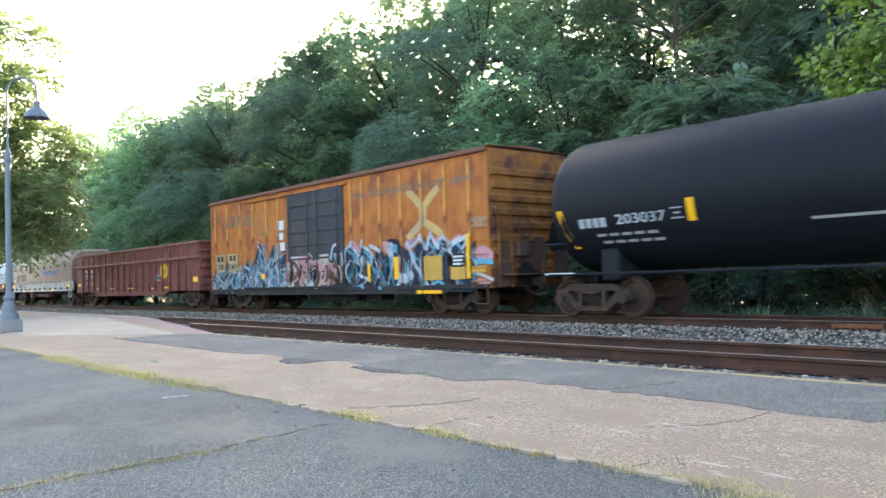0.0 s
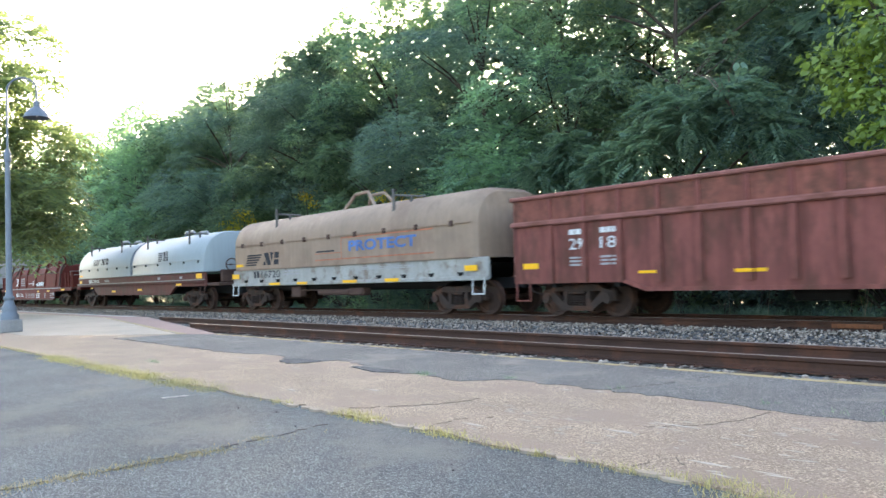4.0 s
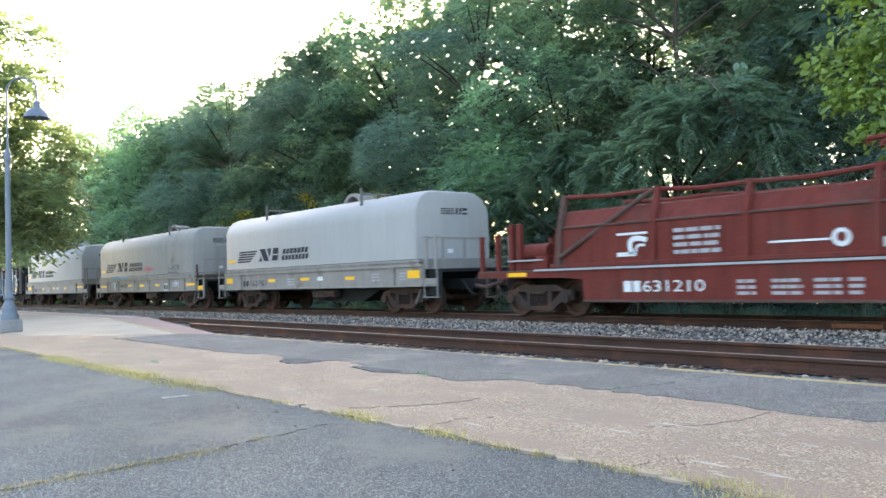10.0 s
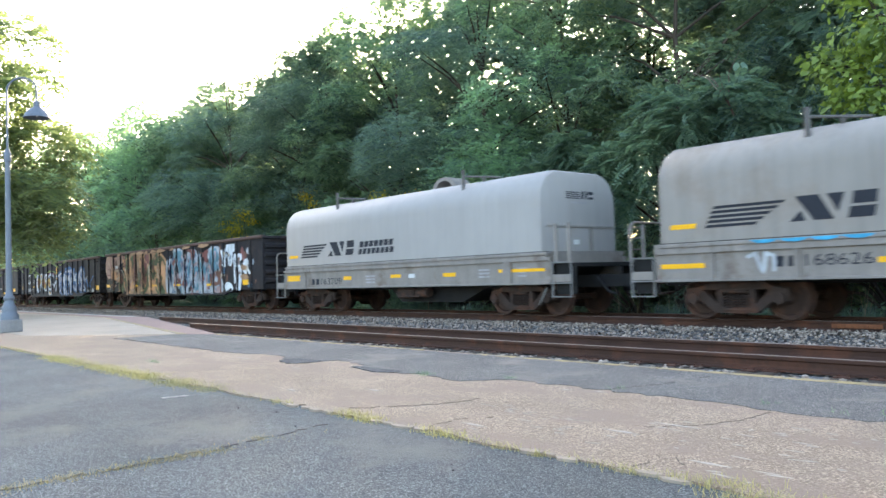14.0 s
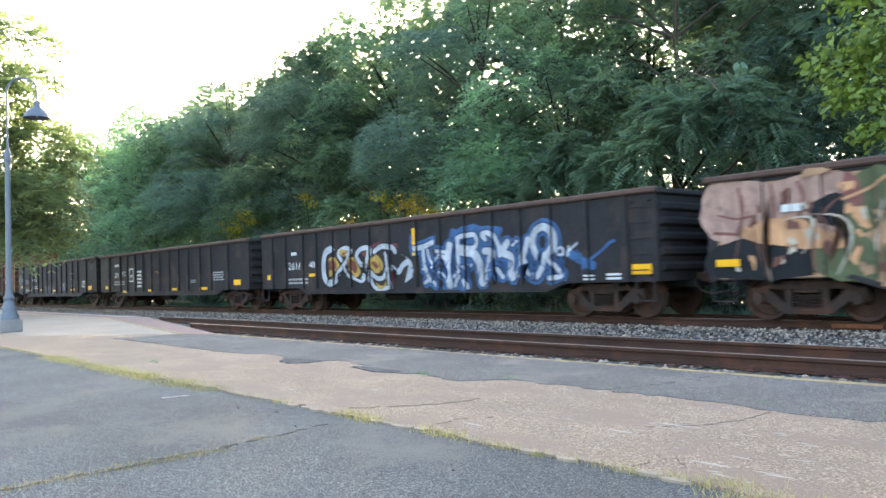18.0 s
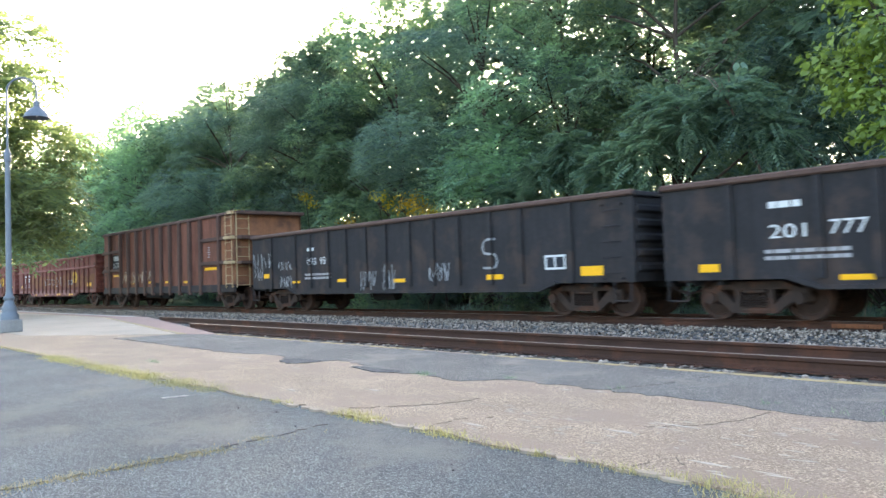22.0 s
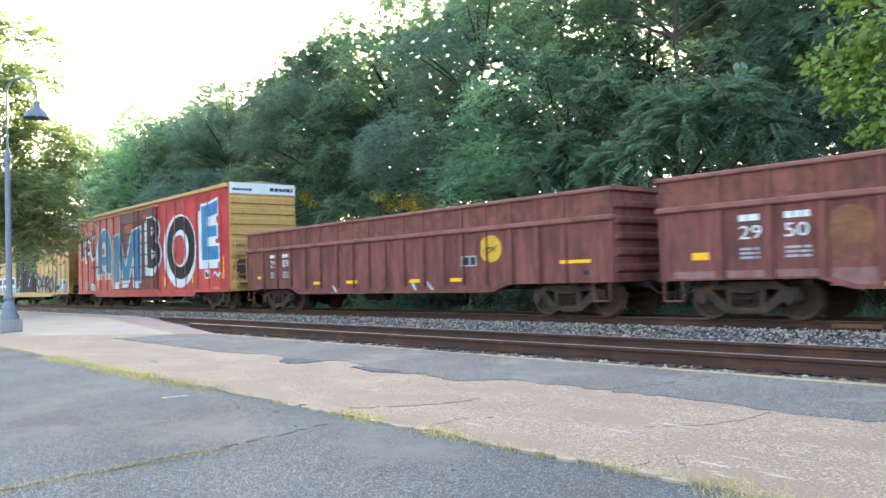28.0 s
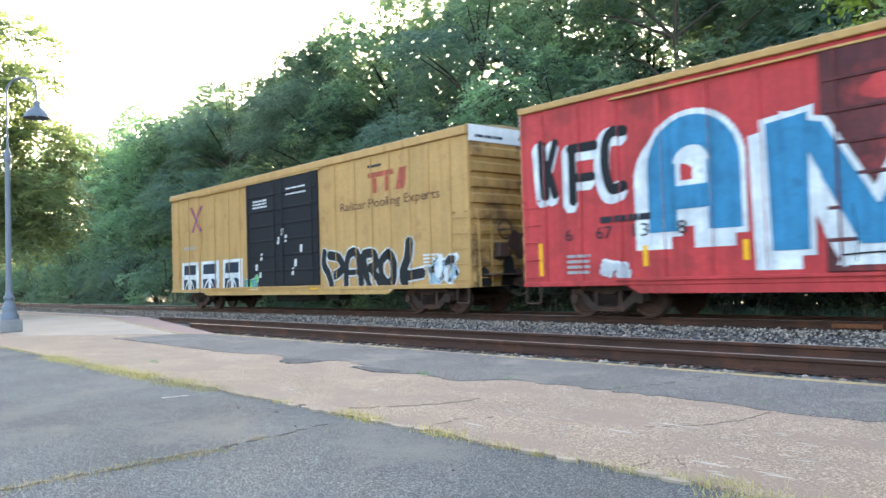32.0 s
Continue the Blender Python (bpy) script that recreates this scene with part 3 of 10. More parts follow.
def blobs(parent, seed, x0, x1, z0, z1, count, size, mats, ribs=(), layer=1):
    rng = random.Random(seed)
    sets = [[] for _ in mats]
    for i in range(count):
        cx, cz, r = rng.uniform(x0, x1), rng.uniform(z0, z1), size * rng.uniform(0.5, 1.3)
        ph = [rng.uniform(0, 6.28) for _ in range(3)]
        pts = []
        for k in range(18):
            a = 2 * math.pi * k / 18
            q = r * (1 + 0.35 * math.sin(2 * a + ph[0]) + 0.25 * math.sin(3 * a + ph[1]) + 0.12 * math.sin(5 * a + ph[2]))
            pts.append((min(max(cx + 0.75 * q * math.cos(a), x0 - 0.1), x1 + 0.1), min(max(cz + q * math.sin(a), z0), z1)))
        sets[i % len(mats)].append(pts)
    for k, m in enumerate(mats):
        for i, poly in enumerate(sets[k]):
            lay("graffiti", [poly], m, parent, ribs=ribs, layer=layer + k + 0.15 * (i % 6), label="sprayed colour patch")


def bars(parent, x0, x1, z0, z1, rows, material, ribs=(), seed=1, layer=1):
    """Small stencilled lines that cannot be read."""
    rng = random.Random(seed)
    h = (z1 - z0) / rows
    out = []
    for r in range(rows):
        x, zz = x0, z1 - (r + 1) * h
        while x < x1 - 0.05:
            w = min(rng.uniform(0.12, 0.4), x1 - x)
            out.append(rect(x, x + w * 0.85, zz + h * 0.22, zz + h * 0.78))
            x += w
    lay("stencil", out, material, parent, ribs=ribs, layer=layer, label="small stencilled lines")


def stripes_logo(parent, x0, x1, z0, z1, material, y=NEAR, ribs=(), layer=1):
    """Slanting speed stripes and a solid block, in the place of the railway's sign."""
    h, w = z1 - z0, x1 - x0
    out = []
    for i in range(5):
        z = z0 + h * i / 5
        out.append(slant(x0 + w * 0.07 * (i / 5), x0 + w * (0.33 + 0.17 * i / 4), z, z + h * 0.12, 0.015 * w))
    out.append([(x0 + 0.57 * w, z1), (x0 + 0.67 * w, z0), (x0 + 0.78 * w, z0), (x0 + 0.7 * w, z1)])
    out.append([(x0 + 0.535 * w, z0), (x0 + 0.625 * w, z0), (x0 + 0.6 * w, z0 + 0.42 * h)])
    out.append([(x0 + 0.745 * w, z1), (x0 + 0.8 * w, z0 + 0.25 * h), (x0 + 0.84 * w, z1)])
    out.append(slant(x0 + 0.85 * w, x0 + 0.985 * w, z0, z0 + 0.42 * h, 0.015 * w))
    out.append(slant(x0 + 0.875 * w, x1, z0 + 0.52 * h, z1, 0.01 * w))
    lay("railway_sign", out, material, parent, y=y, ribs=ribs, layer=layer, label="striped railway sign in dark paint")


# ---------------------------------------------------------------- running gear, built once and shared
WHEEL_R, BASE = 0.46, 0.92
_g = {}


def make_gear():
    w = Form()
    prof = [(0.10, -0.10), (0.13, -0.09), (0.15, -0.05), (0.34, -0.03), (0.37, -0.075), (0.45, -0.08), (0.46, -0.02), (0.465, 0.04), (0.49, 0.055), (0.48, 0.075), (0.39, 0.075), (0.36, 0.03), (0.15, 0.02), (0.12, 0.06), (0.08, 0.1)]
    w.lathe(prof, (0, -0.76, 0), "y", 28)
    w.lathe([(r, -z) for r, z in prof], (0, 0.76, 0), "y", 28)
    w.rod((0, -1.12, 0), (0, 1.12, 0), 0.075, 10)
    for s in (-1, 1):
        for k in range(3):
            a = 2 * math.pi * k / 3
            w.rod((0.075 * math.cos(a), s * 1.12, 0.075 * math.sin(a)), (0.075 * math.cos(a), s * 1.22, 0.075 * math.sin(a)), 0.022, 6)
    _g["wheelset"] = w.mesh("wheelset", wheel_iron, True)
    for s, key in ((-1, "near"), (1, "far")):
        f = Form()
        a, b = s * 1.0, s * 1.17
        f.prism([(-0.88, 0.62), (0.88, 0.62), (0.62, 0.78), (-0.62, 0.78)], a, b)
        for m in (-1, 1):
            f.prism([(m * 1.02, 0.56), (m * 0.82, 0.70), (m * 0.34, 0.27), (m * 0.46, 0.17)], a, b)
            f.prism([(m * 0.40, 0.24), (m * 0.29, 0.24), (m * 0.29, 0.66), (m * 0.40, 0.66)], a, b)
            f.box(m * BASE - 0.17, m * BASE + 0.17, a, b, 0.38, 0.66, 0.03)
            f.rod((m * BASE, s * 1.15, 0.45), (m * BASE, s * 1.25, 0.45), 0.12, 14)
        f.prism([(-0.47, 0.15), (0.47, 0.15), (0.36, 0.28), (-0.36, 0.28)], a, b)
        f.box(-0.25, 0.25, a - s * 0.02, b + s * 0.03, 0.545, 0.62, 0.02)
        f.box(-0.3, 0.3, a, b + s * 0.02, 0.19, 0.235, 0.01)
        _g[key] = f.mesh("side_frame", truck_iron)
    sp = Form()
    sp.path([(0.085 * math.cos(k * math.pi / 4), 0.085 * math.sin(k * math.pi / 4), 0.24 + k * 0.0065) for k in range(45)], 0.014, 5)
    _g["spring"] = sp.mesh("spring", truck_iron, True)
    b = Form()
    b.box(-0.24, 0.24, -1.0, 1.0, 0.48, 0.74, 0.04)
    b.box(-0.75, 0.75, -0.5, -0.42, 0.5, 0.6)
    b.box(-0.75, 0.75, 0.42, 0.5, 0.5, 0.6)
    for m in (-1, 1):
        b.box(m * 0.4 - 0.05, m * 0.4 + 0.05, -0.95, 0.95, 0.3, 0.42, 0.01)
    _g["bolster"] = b.mesh("truck", truck_iron)
    c = Form()
    c.box(-0.5, 0.2, -0.1, 0.1, 0.78, 0.98, 0.03)
    c.box(0.15, 0.5, -0.14, 0.1, 0.74, 1.02, 0.05)
    c.prism([(0.3, -0.14), (0.52, -0.16), (0.56, -0.02), (0.46, 0.04), (0.3, 0.0)], 0.76, 1.0, "z")
    c.path([(0.0, -0.25, 0.85), (0.2, -0.3, 0.6), (0.42, -0.2, 0.5), (0.62, -0.05, 0.55)], 0.025)
    _g["coupler"] = c.mesh("coupler", truck_iron)


make_gear()
wheels_front, wheels_rear = [], []


def add_gear(car, xl, xr, hl):
    for x in (xl, xr):
        t = part("truck", _g["bolster"], None, car, "cast-iron railway truck", at=pose(x, 0, 0))
        part("side_frame", _g["near"], None, t)
        part("side_frame", _g["far"], None, t)
        for k in (-0.17, 0.0, 0.17):
            part("spring", _g["spring"], None, t, at=pose(k, -1.12, 0))
        for lst, m in ((wheels_rear, -BASE), (wheels_front, BASE)):
            lst.append(part("wheelset", _g["wheelset"], None, t, "rusty steel wheelset", at=pose(m, 0, 0.455)))
    part("coupler", _g["coupler"], None, car, at=pose(hl, 0, 0))
    part("coupler", _g["coupler"], None, car, at=pose(-hl, 0, 0, 0, 0, 180))


def ladder(car, x0, x1, z0, z1, rungs, material, y=NEAR, off=0.11, rail=True):
    """A side ladder: two stiles and its rungs, held off the wall."""
    f = Form()
    if rail:
        for x in (x0, x1):
            f.box(x - 0.02, x + 0.02, y - off, y - off + 0.02, z0, z1)
    for z in (z0 + 0.05, z1 - 0.05):
        for x in (x0, x1):
            f.box(x - 0.02, x + 0.02, y - off, y, z - 0.02, z + 0.02)
    l = part("ladder", f, material, car)
    r = Form().rod((x0, y - off + 0.01, 0), (x1, y - off + 0.01, 0), 0.014, 6).mesh("rung", material)
    for i in range(rungs):
        part("rung", r, None, l, at=pose(0, 0, z0 + (i + 0.5) * (z1 - z0) / rungs))


def step_irons(car, hl, z, material):
    for x in (-hl + 0.1, hl - 0.55):
        f = Form().path([(x, NEAR - 0.02, z), (x, NEAR - 0.04, z - 0.42), (x + 0.45, NEAR - 0.04, z - 0.42), (x + 0.45, NEAR - 0.02, z)], 0.018)
        part("sill_step", f, material, car)


def reflectors(car, boxes, ribs=()):
    for x0, x1, z0, z1 in boxes:
        lay("reflector", [rect(x0, x1, z0, z1)], amber, car, ribs=ribs, layer=2, label="amber reflective strip")


moving = []


# ---------------------------------------------------------------- boxcars
def boxcar(label, centre, hl, eave, sill, paint, end_paint, door, door_paint, posts, truck_in, fascia, roof, end_head=None, belly=None, fascia_h=0.24, sill_paint=None, post_paint=None):
    car = thing("boxcar", label, "railway boxcar", "cars of the freight train", at=pose(centre, 15.965, 0))
    moving.append((car, centre))
    d0, d1 = door
    ribs = [(x - 0.07, x + 0.07, 0.036) for x in posts] + [(d0, d1, 0.075)]
    for s in (-1, 1):
        y = s * 1.535
        part("side_wall", Form().box(-hl + 0.03, hl - 0.03, y - s * 0.06, y, sill, eave - 0.02), paint, car)
        pm = Form().box(-0.07, 0.07, min(y, y + s * 0.036), max(y, y + s * 0.036), sill + 0.06, eave - 0.24, 0.018).mesh("post", post_paint or paint)
        for x in posts:
            part("post", pm, None, car, at=pose(x, 0, 0))
        f = Form().box(-hl + 0.02, hl - 0.02, min(y - s * 0.02, y + s * 0.085), max(y - s * 0.02, y + s * 0.085), eave - fascia_h, eave, 0.02)
        part("roof_fascia", f, fascia, car)
        f = Form().box(-hl + 0.02, hl - 0.02, min(y, y + s * 0.07), max(y, y + s * 0.07), sill - 0.02, sill + 0.1, 0.015)
        if belly:
            part("belly_sill", Form().prism([(belly[0] - 0.35, sill), (belly[0], belly[2]), (belly[1], belly[2]), (belly[1] + 0.35, sill)], min(y, y + s * 0.05), max(y, y + s * 0.05)), sill_paint or paint, car)
        part("side_sill", f, sill_paint or paint, car)
        dr = Form().box(d0 + 0.02, d1 - 0.02, min(y, y + s * 0.07), max(y, y + s * 0.07), sill + 0.16, eave - 0.26, 0.015)
        door_ob = part("door", dr, door_paint, car, "plug door with pressed ribs")
        rb = Form().box(-(d1 - d0) / 4 + 0.09, (d1 - d0) / 4 - 0.09, min(y, y + s * 0.1), max(y, y + s * 0.1), -0.035, 0.035, 0.012).mesh("door_rib", door_paint)
        for k in range(1, 7):
            z = sill + 0.16 + (eave - 0.42 - sill) * k / 7
            for q in (0.25, 0.75):
                part("door_rib", rb, None, door_ob, at=pose(d0 + (d1 - d0) * q, 0, z))
        lk = Form().rod((0, y + s * 0.13, sill + 0.2), (0, y + s * 0.13, eave - 0.3), 0.02, 6).mesh("lock_rod", door_paint)
        for x in (d0 + 0.3, (d0 + d1) / 2 - 0.3, (d0 + d1) / 2 + 0.3, d1 - 0.3):
            part("lock_rod", lk, None, door_ob, at=pose(x, 0, 0))
        tr = Form()
        tr.box(d0 - (d1 - d0) * 0.9, d1 + 0.2, min(y, y + s * 0.12), max(y, y + s * 0.12), sill + 0.08, sill + 0.15, 0.01)
        part("door_track", tr, sill_paint or paint, car)
        part("door_track", Form().box(d0 - (d1 - d0) * 0.9, d1 + 0.2, min(y, y + s * 0.1), max(y, y + s * 0.1), eave - 0.3, eave - 0.25, 0.01), fascia if not sill_paint else paint, car)
    for s in (-1, 1):
        x = s * hl
        e = part("end_wall", Form().box(min(x, x - s * 0.06), max(x, x - s * 0.06), -1.52, 1.52, sill, eave + 0.05), end_paint, car, "end wall with pressed corrugations")
        cg = Form()
        n = 9
        z0, z1 = sill + 0.1, eave - 0.42
        for k in range(n):
            a, b = z0 + (z1 - z0) * k / n, z0 + (z1 - z0) * (k + 1) / n
            cg.prism([(x, a + 0.02), (x + s * 0.075, a + 0.05), (x + s * 0.085, b - 0.17), (x, b - 0.1)], -1.46, 1.46)
        part("corrugation", cg, end_paint, e)
        if end_head:
            part("end_head", Form().box(min(x, x + s * 0.05), max(x, x + s * 0.05), -1.5, 1.5, eave - 0.42, eave + 0.03, 0.01), end_head, car, "white end panel under the roof")
    rng = random.Random(int(-centre))
    for k in range(9):
        cy, cz, r = rng.uniform(-1.2, 1.2), sill + rng.uniform(0.1, 1.35), rng.uniform(0.2, 0.42)
        blot = torn([(cy - r, cz - r * 0.6), (cy, cz - r), (cy + r, cz - r * 0.4), (cy + r * 0.7, cz + r * 0.9), (cy - r * 0.4, cz + r * 1.1)], k)
        lay("grime", [[(min(max(u, -1.44), 1.44), max(v, sill + 0.02)) for u, v in blot]], rust_brown if k % 3 else under_black, car, y=-hl - 0.088, layer=1 + 0.4 * k, along="x", label="dark oily grime on the end wall")
    part("end_shelf", Form().box(hl + 0.02, hl + 0.5, -1.2, 1.2, sill + 0.3, sill + 0.35, 0.01).box(hl + 0.06, hl + 0.3, -0.75, -0.35, sill + 0.8, sill + 1.2, 0.03), rust_brown, car, "rusty brake platform")
    part("brake_wheel", Form().lathe([(0.25, -0.02), (0.28, 0.0), (0.25, 0.02), (0.23, 0.0), (0.25, -0.02)], (hl + 0.35, -0.55, sill + 1.55), "x", 16).rod((hl, -0.55, sill + 1.55), (hl + 0.36, -0.55, sill + 1.55), 0.03, 8).rod((hl + 0.35, -0.8, sill + 1.55), (hl + 0.35, -0.3, sill + 1.55), 0.012, 6), rust_brown, car)
    rf = Form()
    rf.prism([(-1.6, eave - 0.03), (-1.6, eave + 0.01), (0, eave + 0.14), (1.6, eave + 0.01), (1.6, eave - 0.03)], -hl, hl, "x")
    for k in range(int(hl * 2)):
        x = -hl + 0.5 + k
        rf.prism([(-1.58, eave), (-1.58, eave + 0.045), (0, eave + 0.17), (1.58, eave + 0.045), (1.58, eave)], x - 0.03, x + 0.03, "x")
    part("roof", rf, roof, car)
    part("floor", Form().box(-hl + 0.05, hl - 0.05, -1.45, 1.45, sill + 0.05, sill + 0.2), under_black, car)
    part("centre_sill", Form().box(-hl, hl, -0.3, 0.3, sill - 0.1, sill + 0.1).box(-1.5, 1.5, -1.0, -0.4, 0.35, sill, 0.05).box(2.2, 3.0, -1.1, -0.6, 0.4, sill), under_black, car)
    add_gear(car, -hl + truck_in, hl - truck_in, hl)
    step_irons(car, hl, sill, rust_brown)
    ladder(car, hl - 0.62, hl - 0.12, sill, sill + (eave - sill) * 0.48, 5, paint, rail=False, off=0.09)
    ladder(car, -hl + 0.12, -hl + 0.62, sill, sill + (eave - sill) * 0.48, 5, paint, rail=False, off=0.09)
    f = Form()
    for k in range(5):
        z = sill + 0.25 + k * 0.42
        f.rod((hl + 0.16, -1.35, z), (hl + 0.16, -0.9, z), 0.014, 6)
    f.box(hl + 0.14, hl + 0.18, -1.38, -1.34, sill, sill + 2.1).box(hl + 0.14, hl + 0.18, -0.92, -0.88, sill, sill + 2.1)
    part("end_ladder", f, end_paint, car)
    return car, ribs


def build_orange():
    posts = [-7.9, -6.79, -5.68, -4.62, -3.54, -2.66, 2.05, 2.68, 3.62, 4.66, 5.62, 6.66, 7.65]
    # ribs in a paler, yellower orange than the side walls, with rust spots
    car, ribs = boxcar("rusty orange boxcar with a dark plug door and graffiti", -23.2, 8.4, 4.45, 0.74, orange_paint, orange_end, (-1.95, 1.66), door_grey, posts, 1.95, roof_rust, roof_rust, belly=(-6.0, 6.6, 0.6), fascia_h=0.12, sill_paint=dark_gon, post_paint=surf("pale_orange_rib", (0.55, 0.24, 0.055), 0.65, var=0.2, scale=1.5, rust=(0.2, 0.06, 0.03), rust_amount=0.5, rust_scale=1.6))
    lay("cross_sign", [ribbon((5.0, 3.62), (5.45, 3.3), (5.66, 3.05), 0.12, 0.9), ribbon((6.4, 3.58), (5.95, 3.3), (5.72, 3.05), 0.12, 0.9), ribbon((5.7, 3.1), (5.74, 2.85), (5.7, 2.62), 0.12, 0.9),
                       ribbon((5.7, 2.66), (5.3, 2.45), (4.95, 2.2), 0.12, 0.9), ribbon((5.7, 2.66), (6.2, 2.45), (6.5, 2.25), 0.12, 0.9)], surf("faded_yellow_paint", (0.5, 0.32, 0.12), 0.6, var=0.2, scale=2, rust=(0.3, 0.24, 0.17), rust_amount=0.4, rust_scale=1.2), car, ribs=ribs, step=0.0006, label="faded tan crossed sign")
    lay("lettering", letters("the nationwide boxcar pool", 2.2, 7.8, 3.52, 3.88, 0.02), spray("faded_grey", (0.2, 0.13, 0.09)), car, ribs=ribs, label="faded grey slogan lettering")
    shards(car, 4, -8.3, -4.6, 0.64, 2.05, ribs)
    shards(car, 14, -4.6, -2.1, 0.64, 2.7, ribs)
    blobs(car, 5, -1.8, 1.5, 0.85, 1.95, 22, 0.3, [sp_pink, sp_cream, sp_silver], ribs)
    wildstyle(car, 5, -1.8, 1.5, 0.75, 1.9, 5, 0.08, sp_cream, [sp_brown, sp_pink], ribs, sp_black)
    flames = [
    ('dark letters', sp_navy, 3, [(0, [(1.75, 1.9), (2, 2.15), (2.35, 1.95), (2.45, 1.6), (2.3, 1.3), (1.85, 1.35)]), (0, [(2.45, 1.85), (2.65, 2.05), (3.05, 1.95), (3.15, 1.6), (2.9, 1.45), (2.7, 1.65)]), (0, [(3.2, 1.6), (3.5, 1.45), (3.8, 1.3), (4.1, 1), (3.45, 1.1)]), (0, [(3.9, 1.65), (4.1, 1.8), (4.3, 1.65), (4.2, 1.4), (4.05, 1.35)]), (0, [(4.45, 1.5), (4.65, 2), (4.95, 1.7), (4.75, 1.35)])]),
    ('dark letters', sp_navy, 3, [(0, [(4.85, 1.65), (5.2, 1.75), (5.45, 1.45), (5.65, 0.95), (5.25, 1.25)]), (0, [(5.3, 1.9), (5.6, 2.05), (5.75, 1.55), (5.7, 1.1), (5.4, 1.6)]), (0, [(5.85, 1.85), (6, 2.2), (6.3, 1.9), (6.2, 1.8)]), (0, [(6.4, 1.85), (6.55, 2.1), (6.75, 1.9), (6.7, 1.75)]), (0, [(6.85, 1.7), (7, 2), (7.5, 2.1), (7.55, 1.9), (7.3, 1.65)]), (0, [(0.85, 1.85), (1.15, 2.2), (1.5, 1.8), (1.4, 1.4), (0.9, 1.4)])]),
    ('dark ground', sp_black, 1.5, [(0, [(0.75, 1.1), (3.6, 1.05), (5.65, 1.05), (7, 1), (7, 0.75), (5.4, 0.7), (3.45, 0.7), (0.7, 0.7)]), (0, [(3.95, 2.05), (4.2, 2.25), (4.5, 2.15), (4.6, 1.85), (4.25, 1.7)])]),
    ('white edges', sp_pale, 6, [(0.05, [(1.65, 1.55), (1.7, 2), (2.05, 2.2), (2.15, 2.3)]), (0.05, [(2.05, 2.15), (2.35, 1.9), (2.45, 1.45)]), (0.05, [(2.45, 1.8), (2.65, 2.15), (2.7, 2.3)]), (0.05, [(2.75, 2.1), (3.15, 1.85), (3.15, 1.5)]), (0.06, [(3.1, 2.1), (3.4, 2), (3.65, 1.9)]), (0.05, [(2.5, 1.2), (2.85, 1.1), (3.1, 1)]), (0.06, [(4.4, 0.8), (4.55, 0.95), (4.65, 1.05)])]),
    ('white edges', sp_pale, 6, [(0.06, [(4.95, 2.1), (5.15, 1.75), (5.3, 1.45), (5.6, 1.15), (5.95, 0.7)]), (0.05, [(5.1, 1.95), (5.4, 2.1), (5.6, 2.3)]), (0.05, [(5.6, 2.2), (5.75, 2), (5.8, 1.85)]), (0.05, [(5.85, 1.85), (5.95, 2.15), (6.05, 2.35)]), (0.05, [(6.05, 2.25), (6.3, 1.9)]), (0.05, [(6.35, 1.85), (6.4, 2.05), (6.6, 2.25)]), (0.05, [(6.65, 2.15), (6.8, 2), (6.75, 1.8)])]),
    ('white edges', sp_pale, 6, [(0.07, [(6.85, 1.55), (6.85, 1.85), (7.05, 2), (7.65, 2.15)]), (0.04, [(7.6, 2.1), (7.35, 1.8)]), (0, [(4.3, 1.05), (4.5, 1.25), (4.75, 1.15), (5.1, 1.25), (5.1, 1), (4.45, 1)]), (0, [(4, 2), (4.25, 2.05), (4.2, 1.65), (4.1, 1.65)]), (0, [(2.55, 1.65), (2.75, 1.8), (2.75, 1.5)]), (0.05, [(0.95, 1.75), (1.1, 2.15), (1.3, 2.25)]), (0.04, [(7.7, 1.15), (8.05, 1.1), (8.5, 0.95)])]),
    ('blue highlights', sp_azure2, 8, [(0.05, [(1.9, 2), (2.2, 1.85), (2.3, 1.6)]), (0.05, [(2.8, 1.95), (3.1, 1.7), (3, 1.45)]), (0, [(4.25, 2.05), (4.45, 2.05), (4.5, 1.9), (4.3, 1.85)]), (0.04, [(5.25, 1.8), (5.35, 1.6)]), (0.05, [(6, 2), (6.2, 1.85)]), (0.04, [(6.4, 2.05), (6.6, 1.95)]), (0.04, [(7.15, 1.95), (7.3, 1.85)])]),
    ('blue highlights', sp_azure2, 8, [(0.05, [(2.15, 0.75), (2.55, 0.85), (2.9, 0.75)]), (0.05, [(3.4, 0.8), (3.9, 0.75)]), (0.05, [(6.05, 0.85), (6.35, 0.95), (6.55, 0.85)]), (0.07, [(7.65, 1.4), (8.1, 1.45), (8.5, 1.4)]), (0.04, [(3.25, 1.4), (3.6, 1.2)]), (0.04, [(1.15, 1.95), (1.35, 1.65)])]),
    ('pink cloud', sp_pink, 1, [(0, [(1.9, 2.15), (2.45, 2.2), (2.45, 1.85), (2.05, 1.9)]), (0, [(4.9, 2.1), (5.3, 2.25), (5.3, 2), (5, 1.95)]), (0, [(6.15, 2), (6.45, 2.2), (6.3, 1.9)]), (0, [(6.8, 2), (7.25, 2.2), (7, 2)]), (0, [(7.7, 1.7), (8.3, 1.8), (8.45, 1.5), (7.75, 1.5)]), (0, [(7.95, 0.95), (8.4, 0.9), (8.25, 0.75)]), (0, [(3.75, 2.1), (4, 2.15), (3.95, 1.85)])]),
    ]
    rng = random.Random(53)
    jag = [(1.75 + 0.36 * k, (2.05 if k % 2 else 1.55) + rng.uniform(-0.12, 0.2)) for k in range(18)]
